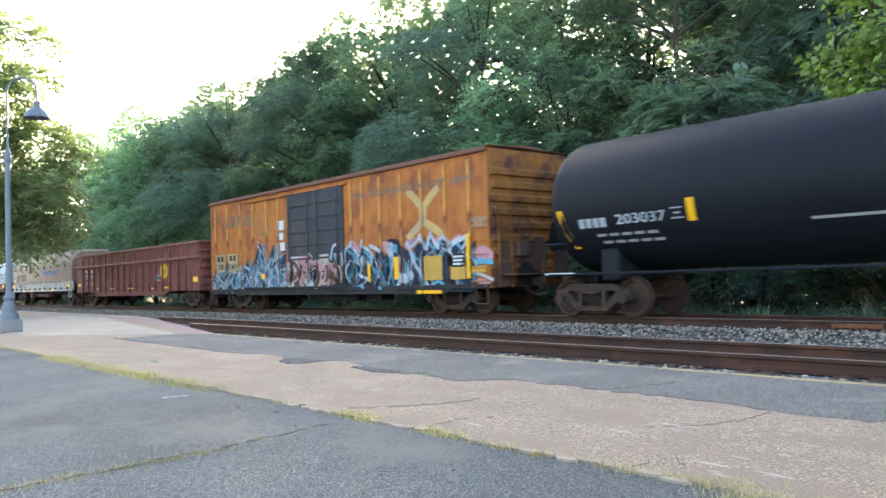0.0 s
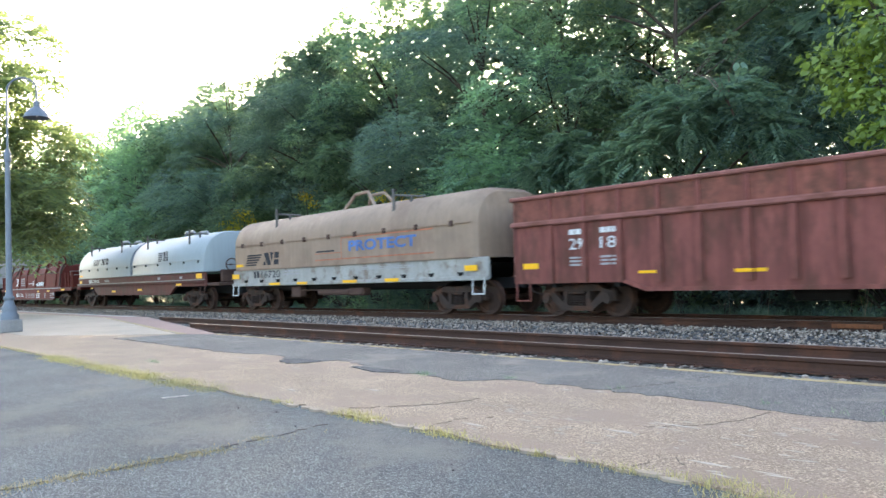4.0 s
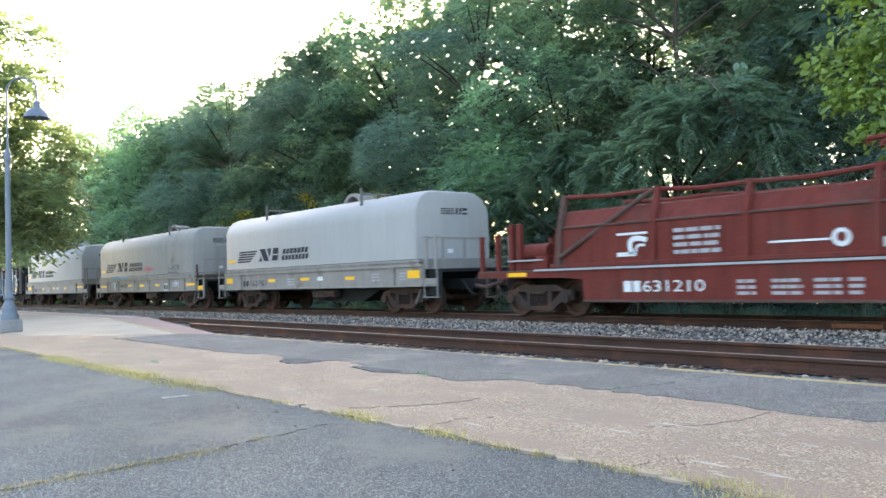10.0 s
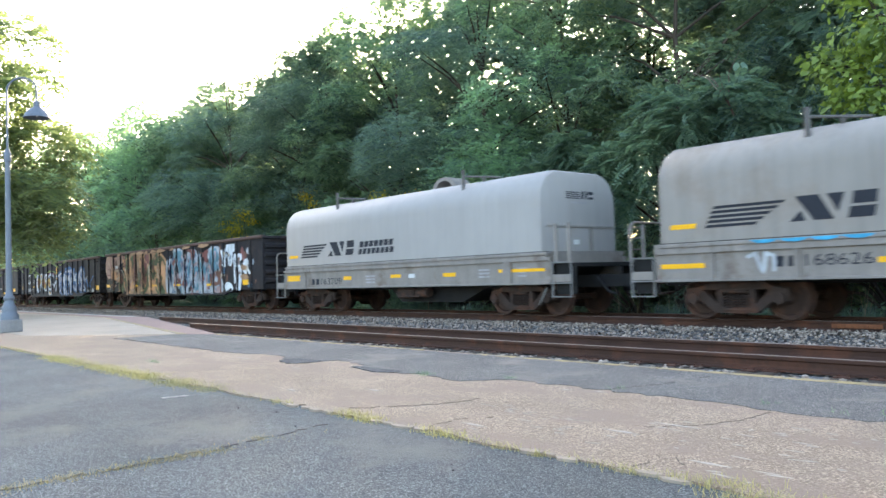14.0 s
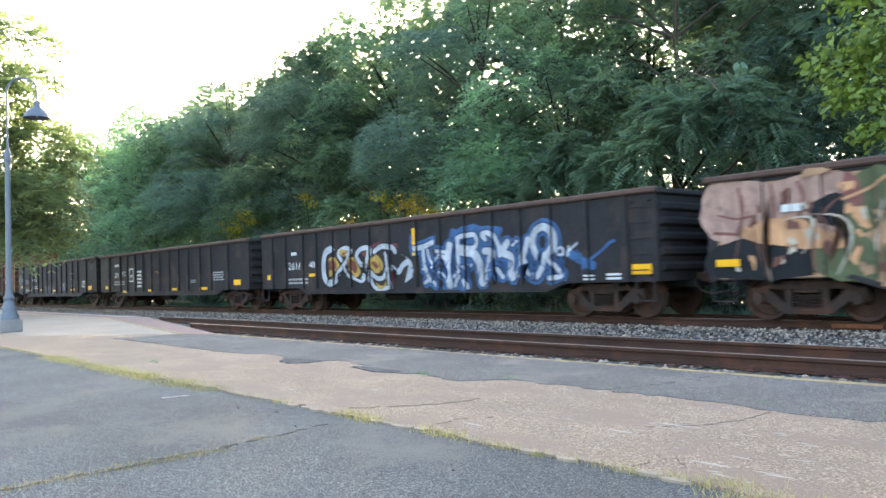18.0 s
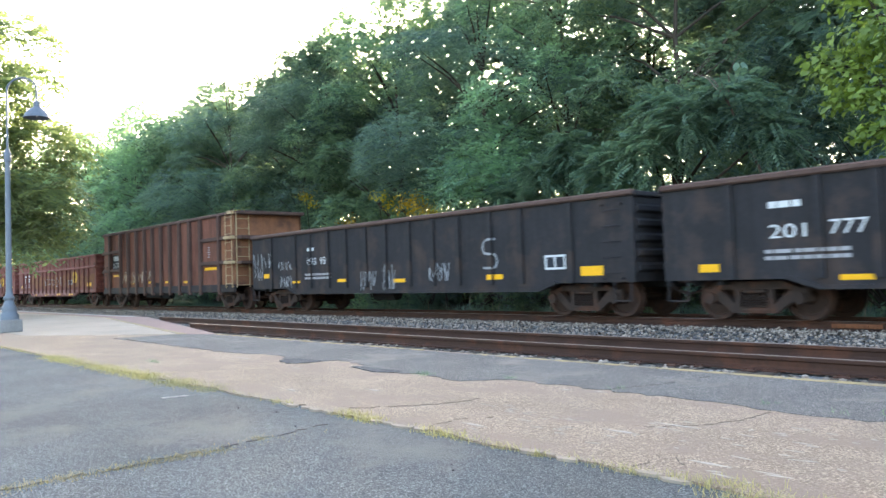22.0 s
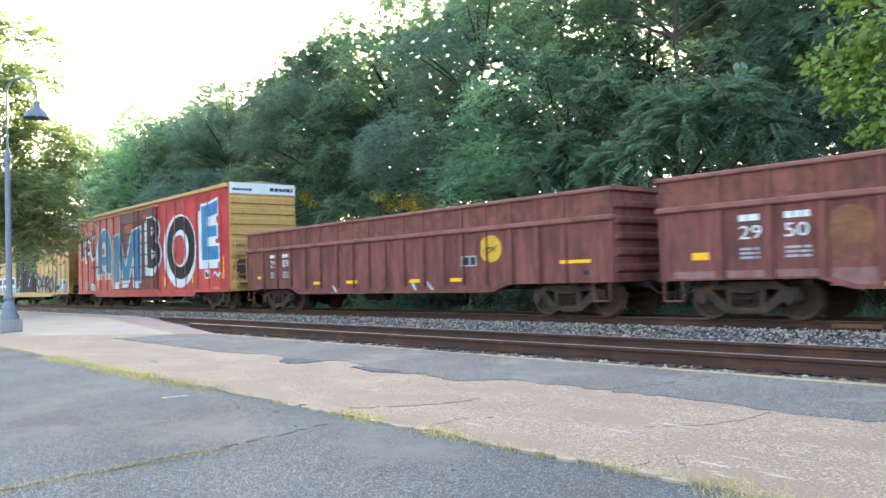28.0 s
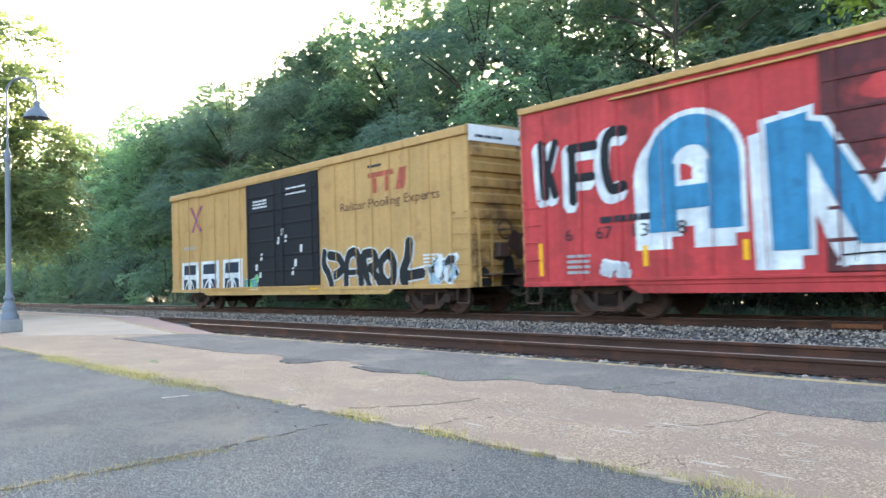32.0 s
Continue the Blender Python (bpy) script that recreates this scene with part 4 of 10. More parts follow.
    lay("graffiti", [[(a[0], 0.64), (b[0], 0.64), b, a] for a, b in zip(jag, jag[1:])], sp_navy, car, ribs=ribs, layer=1, label="dark jagged sprayed ground", strokes=[0] * 17)
    for mat, w, count, lv in ((sp_teal, 0.05, 12, 9.5), (sp_steel, 0.07, 14, 4.5), (sp_pale, 0.025, 20, 10.5)):
        for a, b, d, q in strokes(rng, 1.9, 7.8, 0.72, 2.0, count, w):
            lay("graffiti", [ribbon(a, b, d, q, 0.1)], mat, car, ribs=ribs, layer=lv, label="pointed sprayed stroke")
    sprayed(car, flames, ribs, layer=2, label="pointed sprayed letter shape")
    lay("panel_patch", [rect(5.75, 6.55, 0.98, 1.66), rect(6.9, 7.5, 0.98, 1.34), rect(7.75, 8.3, 1.15, 1.32)], surf("yellow_patch", (0.5, 0.28, 0.055), 0.6, var=0.15), car, ribs=ribs, layer=18, label="fresh yellow patch panels")
    lay("data_panel", [rect(6.98, 7.5, 1.32, 1.68)], sp_black, car, ribs=ribs, layer=19)
    bars(car, 7.02, 7.46, 1.35, 1.65, 3, white_mark, ribs, 9, 20)
    lay("number_patch", [rect(-7.72, -6.93, 1.55, 2.25), rect(-6.62, -5.82, 1.55, 2.25)], spray("patch_tan", (0.42, 0.31, 0.17)), car, ribs=ribs, layer=18, label="tan patch behind the car number")
    lay("stencil", [rect(-7.6, -7.4, 1.97, 2.17), rect(-7.28, -7.08, 1.97, 2.17), rect(-6.5, -6.3, 1.97, 2.17), rect(-6.18, -5.98, 1.97, 2.17)], sp_black, car, ribs=ribs, layer=20)
    lay("number", letters("38", -7.6, -7.05, 1.62, 1.86, 0.012), sp_black, car, ribs=ribs, layer=20, label="black stencilled car number")
    lay("number", letters("160", -6.54, -5.9, 1.62, 1.86, 0.012), sp_black, car, ribs=ribs, layer=20, label="black stencilled car number")
    worn = surf("worn_grey_letters", (0.17, 0.115, 0.075), 0.7, var=0.3, scale=1.2, rust=(0.42, 0.15, 0.04), rust_amount=0.55, rust_scale=1.6)
    lay("lettering", [slant(-7.0 + 0.5 * k, -6.65 + 0.5 * k, 3.3, 3.75, 0.08) for k in range(6)] + [slant(-4.5 + 0.5 * k, -4.15 + 0.5 * k, 2.82, 3.22, 0.08) for k in range(4)], worn, car, ribs=ribs, layer=1, label="worn grey lettering as plain bars")
    lay("notice", [rect(-2.62, -2.25, 2.95, 3.3), rect(-2.6, -2.3, 2.6, 2.85), rect(-2.55, -2.2, 2.2, 2.5)], white_mark, car, ribs=ribs, layer=3, label="white paper notices")
    lay("wall_patch", [rect(7.7, 8.32, 2.35, 2.62)], sp_tan, car, ribs=ribs, layer=2)
    reflectors(car, [(3.0, 3.14, 1.0, 1.55), (4.35, 4.6, 1.05, 1.7), (7.6, 7.74, 1.0, 2.2), (-3.9, -3.6, 1.2, 1.4), (5.4, 6.5, 0.6, 0.7)], [(a, b, d + 0.07) for a, b, d in ribs] + [(-9, 9, 0.07)])


def build_red():
    posts = [-9.3, -8.2, -7.1, -6.0, -4.9, -3.8, 3.4, 4.5, 5.6, 6.8, 8.0, 9.15]
    car, ribs = boxcar("high red boxcar with large blue and black graffiti letters", -293.75, 10.02, 5.16, 0.76, red_paint, yellow_paint, (-2.62, 2.45), surf("grimy_red_door", (0.115, 0.032, 0.034), 0.6, var=0.45, scale=1.0, grain=12, streak=0.6, rust=(0.33, 0.045, 0.042), rust_amount=0.36, rust_scale=0.9), posts, 2.25, yellow_paint, roof_metal, white_mark, belly=(-6.6, 6.5, 0.57), fascia_h=0.15)
    half = math.pi / 2
    big = [("e", [rect(7.42, 8.02, 2.1, 4.42), [(8.0, 3.92), (9.0, 4.0), (9.0, 4.56), (8.0, 4.42)], rect(8.0, 8.88, 3.06, 3.52), rect(8.0, 9.08, 2.1, 2.66)], sp_blue),
           ("b", [rect(1.3, 1.85, 1.95, 4.32)] + arc_band(1.8, 3.72, 0.85, 0.62, 0.42, -half, half) + arc_band(1.8, 2.6, 1.02, 0.7, 0.46, -half, half), sp_black),
           ("m", [[(-3.6, 1.35), (-2.9, 1.35), (-2.85, 3.85), (-3.65, 3.75)], [(-3.2, 3.8), (-2.55, 3.6), (-1.5, 1.75), (-2.0, 1.4)], [(-0.75, 3.85), (0.0, 3.95), (-1.25, 1.4), (-2.0, 1.4)], [(-0.42, 1.35), (0.35, 1.35), (0.45, 3.98), (-0.5, 3.9)]], sp_blue),
           ("a", [rect(-6.3, -5.62, 1.85, 3.25), rect(-4.88, -4.18, 1.85, 3.25), rect(-5.7, -4.8, 2.3, 2.78)] + arc_band(-5.24, 3.2, 1.06, 1.02, 0.62, 0, math.pi, 14), sp_blue)]
    for _, bits, m in big:
        lay("graffiti_letter", [grow([(x - 0.26, z - 0.26) for x, z in q], 0.1) for q in bits], sp_white, car, ribs=ribs, layer=1.5, step=0.0003, label="white shadow of a sprayed letter")
        lay("graffiti_letter", [grow(q, 0.11) for q in bits], sp_white, car, ribs=ribs, layer=4, step=0.0003, label="white outline of a sprayed letter")
        lay("graffiti_letter", bits, m, car, ribs=ribs, layer=7, step=0.0002, label="big sprayed block letter")
    lay("graffiti_letter", [ring(5.0, 2.62, 1.86, 1.66, 40)], sp_white, car, ribs=ribs, layer=2, label="white outline of a sprayed letter")
    lay("graffiti_letter", [ring(5.14, 2.76, 1.58, 1.42, 40)], sp_black, car, ribs=ribs, layer=5, label="big sprayed round letter")
    lay("graffiti_letter", [ring(5.12, 2.72, 0.92, 0.84, 32)], sp_white, car, ribs=ribs, layer=6)
    lay("graffiti_letter", [ring(5.02, 2.66, 0.74, 0.68, 32)], red_paint, car, ribs=ribs, layer=7)
    small = [
    ('letter_k', sp_black, 5, [(0.13, [(-9.3, 4.2), (-9.2, 2.9)]), (0.1, [(-8.85, 4.2), (-9.1, 3.55)]), (0.1, [(-9.1, 3.55), (-8.9, 2.9)])]),
    ('letter_f', sp_black, 5, [(0.13, [(-8.35, 3.95), (-8.35, 2.7)]), (0.11, [(-8.45, 3.95), (-7.65, 3.95)]), (0.1, [(-8.4, 3.25), (-7.75, 3.25)])]),
    ('letter_c', sp_black, 5, [(0.12, [(-6.85, 4.15), (-7.25, 4.15), (-7.4, 3.85), (-7.4, 3.3), (-7.25, 2.9), (-6.9, 2.95)])]),
    ]
    sprayed(car, [(n, sp_white, 2.5, [(w, [(x - 0.09, z - 0.1) for x, z in q]) for w, q in k]) for n, m, lv, k in small], ribs, grow_by=0.1, label="white shadow of a sprayed letter")
    sprayed(car, small, ribs, label="black sprayed letter")
    bars(car, -7.6, -6.2, 2.1, 2.35, 1, dark_mark, ribs, 2, 8)
    for body, x, w in (("6", -8.62, 0.2), ("67", -7.72, 0.44), ("13", -6.72, 0.4), ("8", -5.62, 0.22)):
        lay("number", letters(body, x, x + w, 1.8, 2.08), dark_mark, car, ribs=ribs, layer=8, label="dark stencilled car number")
    bars(car, -8.6, -7.9, 1.0, 1.5, 4, grey_mark, ribs, 5, 8)
    wildstyle(car, 21, -7.6, -6.9, 0.8, 1.35, 2, 0.08, sp_white, [sp_silver], ribs)
    lay("data_panel", [rect(7.62, 8.12, 1.32, 1.68)], white_mark, car, ribs=ribs, layer=2)
    lay("data_panel", [rect(7.68, 7.86, 1.38, 1.62), rect(7.9, 8.08, 1.38, 1.5)], dark_mark, car, ribs=ribs, layer=3)
    lay("graffiti", [ribbon((8.45, 1.4), (8.6, 1.75), (8.8, 1.4), 0.035), ribbon((8.75, 1.6), (8.9, 1.2), (9.05, 1.65), 0.035), ribbon((9.0, 1.35), (9.2, 1.7), (9.3, 1.3), 0.035)], sp_white, car, ribs=ribs, layer=3, label="small white scribble")
    lay("notice", [rect(8.5, 9.0, 0.82, 0.95)], sp_tan, car, ribs=ribs, layer=3)
    reflectors(car, [(3.14, 3.3, 1.03, 1.47), (6.27, 6.4, 1.15, 1.62), (9.36, 9.48, 1.29, 2.21), (-0.55, -0.42, 1.25, 1.68), (-4.2, -4.08, 1.2, 1.6), (-6.5, -6.38, 1.15, 1.6), (-9.5, -9.38, 1.0, 1.8), (0.0, 0.12, 1.25, 1.68)], ribs)
    grime = [
    ('red blotch', sp_red, 1, [(0, [(-1.9, 4.05), (-1.5, 4.3), (-0.8, 4.25), (-0.7, 3.95), (-1.4, 3.85)]), (0, [(0.7, 4.5), (1.0, 4.6), (1.3, 4.45), (0.95, 4.3)])]),
    ('dark smears', sp_black, 9, [(0.015, [(-2.3, 1.22), (-1.6, 1.25), (-0.9, 1.2)]), (0.015, [(0.7, 1.52), (1.3, 1.58), (2.0, 1.5)]), (0.012, [(0.9, 1.2), (1.5, 1.17), (2.2, 1.2)]), (0.01, [(-2.1, 2.1), (-2.05, 1.5), (-2.08, 1.1)]), (0.01, [(1.2, 1.9), (1.22, 1.4), (1.2, 1.0)])]),
    ('thin dark streaks', sp_maroon, 1, [(0.015, [(2.7 + 0.55 * k, 1.25 - 0.08 * (k % 3)), (2.85 + 0.55 * k, 0.98), (2.8 + 0.55 * k, 0.85)]) for k in range(9)]),
    ]
    sprayed(car, grime, ribs, label="dark smear of grime")
    bars_end(car, 10.02 + 0.05, -1.4, -0.5, 4.86, 4.96, 4)
    bars_end(car, 10.02 + 0.05, 0.3, 1.4, 4.88, 5.02, 6)


def bars_end(car, x, y0, y1, z0, z1, seed):
    """Unreadable lines on an end wall."""
    rng = random.Random(seed)
    out, y = [], y0
    while y < y1 - 0.04:
        w = min(rng.uniform(0.08, 0.25), y1 - y)
        out.append(rect(y, y + w * 0.8, z0, z1))
        y += w
    lay("stencil", out, dark_mark, car, y=-x, layer=1, along="x", label="small stencilled lines")


def build_yellow():
    posts = [-9.3, -8.2, -7.1, -5.6, -4.3, -3.3, 3.55, 4.7, 5.6, 6.55, 7.5, 8.4, 9.3]
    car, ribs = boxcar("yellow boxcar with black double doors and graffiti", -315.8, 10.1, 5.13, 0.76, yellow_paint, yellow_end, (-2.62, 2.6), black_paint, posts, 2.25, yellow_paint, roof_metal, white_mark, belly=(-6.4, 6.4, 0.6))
    lay("sign", [rect(5.5, 6.8, 4.2, 4.36), rect(5.72, 5.95, 3.72, 4.19), rect(6.36, 6.59, 3.72, 4.19), slant(6.88, 7.3, 3.72, 4.36, 0.2)], spray("sign_red", (0.4, 0.09, 0.05)), car, ribs=ribs, layer=2, label="red company sign in plain bars")
    lay("slogan", letters("Railcar Pooling Experts", 3.9, 8.9, 3.2, 3.56, 0.006), spray("brown_letters", (0.12, 0.05, 0.03)), car, ribs=ribs, layer=2, label="brown slogan lettering")
    lay("sign", [slant(-7.95, -7.6, 3.35, 4.45, 1.0), slant(-7.05, -6.7, 3.35, 4.45, -1.0)], spray("cross_orange", (0.55, 0.16, 0.05)), car, ribs=ribs, layer=2, label="crossed orange and blue sign")
    lay("sign", [slant(-7.85, -7.7, 3.35, 4.45, 1.0), slant(-6.95, -6.8, 3.35, 4.45, -1.0)], spray("cross_blue", (0.1, 0.09, 0.25)), car, ribs=ribs, layer=4)
    bubble = [
    ('letter_p', sp_black, 4, [(0.2, [(2.9, 2.05), (2.85, 1.6), (3.1, 1.3), (3.3, 0.9)]), (0.2, [(3.15, 1.9), (3.75, 1.8), (3.95, 1.45), (3.5, 1.2)])]),
    ('letter_a', sp_black, 4, [(0.2, [(4.15, 0.9), (4.2, 1.55), (4.4, 1.9), (4.85, 1.85), (5, 0.9)]), (0.12, [(4.25, 1.3), (4.95, 1.3)])]),
    ('letter_r', sp_black, 4, [(0.2, [(5.15, 1.85), (5.25, 1.3), (5.5, 0.8)]), (0.2, [(5.15, 1.85), (5.7, 1.85), (5.8, 1.5), (5.45, 1.4)]), (0.18, [(5.6, 1.4), (6.05, 0.85)])]),
    ('letter_o', sp_black, 4, [(0.2, [(6.5, 1.85), (6.1, 1.6), (6.1, 1.15), (6.45, 0.9), (6.7, 1.1), (6.7, 1.6), (6.45, 1.85)])]),
    ('letter_l', sp_black, 4, [(0.26, [(7.5, 2.15), (7.4, 1.65), (7.15, 1.2), (7.25, 0.9)]), (0.2, [(7.15, 1.1), (7.6, 1.15), (8.1, 1.2)])]),
    ]
    sprayed(car, bubble, ribs, edge=sp_white, layer=1, thin=0.74, label="fat black sprayed letter")
    wildstyle(car, 31, 8.4, 9.6, 0.8, 1.75, 3, 0.1, sp_white, [sp_sky, sp_black, sp_white], ribs)
    for k, x in enumerate((-9.0, -7.0, -4.9)):
        lay("graffiti_letter", [slant(x, x + 1.75, 0.72, 2.05, 0.05)], sp_white, car, ribs=ribs, layer=2, label="white outline of a sprayed letter")
        lay("graffiti_letter", [slant(x + 0.25, x + 1.5, 1.5, 1.92, 0.05), slant(x + 0.2, x + 0.75, 0.8, 1.3, 0.04), slant(x + 1.0, x + 1.5, 0.8, 1.3, 0.04)], sp_navy, car, ribs=ribs, layer=4, label="dark sprayed letter fill")
        lay("graffiti", [ribbon((x + 0.3, 0.8), (x + 0.9, 1.7), (x + 1.3, 0.85), 0.05), ribbon((x + 0.2, 1.3), (x + 0.8, 1.55), (x + 1.5, 1.25), 0.05)], sp_white, car, ribs=ribs, layer=6)
    wildstyle(car, 32, -2.9, -1.6, 0.75, 1.3, 3, 0.07, sp_silver, [sp_teal, sp_lime], ribs)
    bars(car, 8.1, 8.8, 1.35, 1.75, 4, white_mark, ribs, 4, 3)
    bars(car, -2.0, -0.9, 3.85, 4.2, 3, white_mark, ribs, 14, 2)
    bars(car, 0.5, 1.9, 4.15, 4.45, 3, white_mark, ribs, 15, 2)
    for k, (x, z) in enumerate(((-1.9, 1.5), (-1.5, 1.9), (-0.2, 2.45), (0.1, 2.75), (0.35, 2.5), (1.0, 1.6), (0.8, 1.3), (1.4, 2.1), (-1.6, 1.25))):
        lay("notice", [slant(x, x + 0.16, z, z + 0.26, 0.03)], white_mark, car, ribs=ribs, layer=2, label="small white door notice")
    lay("stencil", [rect(5.5, 6.2, 4.52, 4.6)], dark_mark, car, ribs=ribs, layer=2)
    bars(car, -8.7, -7.4, 2.55, 2.8, 1, grey_mark, ribs, 6)
    reflectors(car, [(8.7, 9.4, 0.98, 1.16), (-2.5, -1.7, 0.78, 0.9), (2.0, 2.5, 0.78, 0.9)], ribs)
    bars_end(car, 10.15, -1.3, -0.2, 4.82, 4.9, 8)
    bars_end(car, 10.15, 0.4, 1.4, 4.85, 4.95, 9)


# ---------------------------------------------------------------- gondolas
def gondola(label, centre, hl, top, paint, posts, chord=None, belly=(-4.8, 4.9), low=0.62, sill=0.82, truck_in=1.75, post_w=0.09, top_paint=None, ribs_end=5):
    car = thing("gondola_car", label, "railway gondola", "cars of the freight train", at=pose(centre, 15.965, 0))
    moving.append((car, centre))
    ribs = [(x - post_w, x + post_w, 0.07) for x in posts]
    zt = (chord if chord else top) - 0.08
    for s in (-1, 1):
        y = s * 1.535
        o = [(-hl, sill), (belly[0] - 0.65, sill), (belly[0], low), (belly[1], low), (belly[1] + 0.65, sill), (hl, sill), (hl, zt), (-hl, zt)]
        part("side_wall", Form().prism(o, min(y, y - s * 0.05), max(y, y - s * 0.05)), paint, car)
        pm = Form().prism([(-post_w, sill), (post_w, sill), (post_w * 0.75, zt - 0.01), (-post_w * 0.75, zt - 0.01)], min(y, y + s * 0.07), max(y, y + s * 0.07)).mesh("post", paint)
        for x in posts:
            part("post", pm, None, car, at=pose(x, 0, 0))
        part("top_chord", Form().box(-hl - 0.03, hl + 0.03, min(y - s * 0.1, y + s * 0.09), max(y - s * 0.1, y + s * 0.09), zt, zt + 0.13, 0.03), top_paint or paint, car)
        bs = Form().prism([(belly[0] - 0.6, sill), (belly[0], low), (belly[1], low), (belly[1] + 0.6, sill), (belly[1] + 0.5, sill + 0.06), (belly[1] - 0.05, low + 0.08), (belly[0] + 0.05, low + 0.08), (belly[0] - 0.5, sill + 0.06)], min(y, y + s * 0.06), max(y, y + s * 0.06))
        part("side_sill", bs, paint, car)
        if chord:
            part("upper_wall", Form().box(-hl + 0.05, hl - 0.05, min(y, y - s * 0.05), max(y, y - s * 0.05), zt + 0.12, top - 0.06), maroon_top, car)
            part("upper_chord", Form().box(-hl, hl, min(y - s * 0.08, y + s * 0.07), max(y - s * 0.08, y + s * 0.07), top - 0.1, top, 0.025), top_paint or paint, car)
            um = Form().box(-0.05, 0.05, min(y, y + s * 0.05), max(y, y + s * 0.05), zt + 0.13, top - 0.1, 0.012).mesh("upper_post", paint)
            for x in posts:
                part("upper_post", um, None, car, at=pose(x, 0, 0))
    for s in (-1, 1):
        x = s * hl
        e = part("end_wall", Form().box(min(x, x - s * 0.06), max(x, x - s * 0.06), -1.5, 1.5, sill, top - 0.03), paint, car)
        cg = Form()
        for k in range(ribs_end):
            z = sill + 0.2 + (top - sill - 0.35) * k / ribs_end
            cg.prism([(x, z), (x + s * 0.075, z + 0.06), (x + s * 0.075, z + 0.16), (x, z + 0.22)], -1.45, 1.45)
        cg.box(min(x - s * 0.08, x + s * 0.1), max(x - s * 0.08, x + s * 0.1), -1.55, 1.55, top - 0.1, top + 0.01, 0.02)
        part("end_rib", cg, paint, e)
    part("floor", Form().box(-hl + 0.05, hl - 0.05, -1.48, 1.48, sill, sill + 0.1), under_black, car)
    cs = Form().box(-hl - 0.1, hl + 0.1, -0.3, 0.3, sill - 0.15, sill + 0.02)
    for k in range(9):
        x = -hl + 1.2 + (2 * hl - 2.4) * k / 8
        cs.box(x - 0.06, x + 0.06, -1.45, 1.45, sill - 0.1, sill)
    cs.rod((-2.0, -0.6, sill - 0.25), (-0.9, -0.6, sill - 0.25), 0.2, 12)
    part("centre_sill", cs, under_black, car)
    add_gear(car, -hl + truck_in, hl - truck_in, hl)
    step_irons(car, hl, sill, paint)
    return car, ribs


def build_maroon(label, centre, number, posts_dx, refl, extra):
    posts = [x + posts_dx for x in (-7.47, -6.45, -5.45, -4.45, -3.49, -2.44, -1.55, -0.67, 0.2, 1.1, 2.0, 2.9, 3.68, 4.58, 5.51, 6.43, 7.27)]
    car, ribs = gondola(label, centre, 8.72, 2.98, maroon, posts, chord=2.3, truck_in=1.68, top_paint=surf("worn_chord_paint", (0.24, 0.095, 0.078), 0.8, rust=(0.13, 0.05, 0.035), rust_amount=0.4))
    bars(car, -6.9, -6.45, 1.9, 2.12, 1, white_mark, ribs, 3)
    bars(car, -6.0, -5.5, 1.9, 2.12, 1, white_mark, ribs, 4)
    lay("number", letters(number[:2], -6.9, -6.45, 1.6, 1.86), white_mark, car, ribs=ribs, layer=2, label="white stencilled car number")
    lay("number", letters(number[2:], -6.0, -5.55, 1.6, 1.86), white_mark, car, ribs=ribs, layer=2, label="white stencilled car number")
    bars(car, -6.9, -6.5, 1.2, 1.45, 3, grey_mark, ribs, 5)
    bars(car, -6.0, -5.5, 1.2, 1.45, 3, grey_mark, ribs, 6)
    reflectors(car, refl, ribs)
    if extra:
        lay("round_mark", [ring(4.86, 1.75, 0.37, 0.35)], amber_dull, car, ribs=ribs, layer=2, label="round yellow mark with worn edges")
        lay("round_mark", [ribbon((4.6, 1.65), (4.8, 1.9), (5.05, 1.68), 0.02), ribbon((4.65, 1.6), (4.9, 1.7), (5.1, 1.85), 0.02)], sp_brown, car, ribs=ribs, layer=5, step=0.0006)
    lay("data_panel", [rect(3.75, 4.28, 1.32, 1.6)], grey_mark, car, ribs=ribs, layer=2)
    lay("data_panel", [rect(3.8, 4.0, 1.36, 1.56), rect(4.05, 4.24, 1.36, 1.56)], dark_mark, car, ribs=ribs, layer=3)
    lay("hole", [ring(7.95, 1.05, 0.09, 0.06, 12)], dark_mark, car, ribs=ribs, layer=2)
    return car, ribs


amber_dull = surf("dull_yellow_paint", (0.6, 0.33, 0.03), 0.6, var=0.2, scale=4, grain=20, rust=(0.17, 0.06, 0.045), rust_amount=0.15, rust_scale=5)


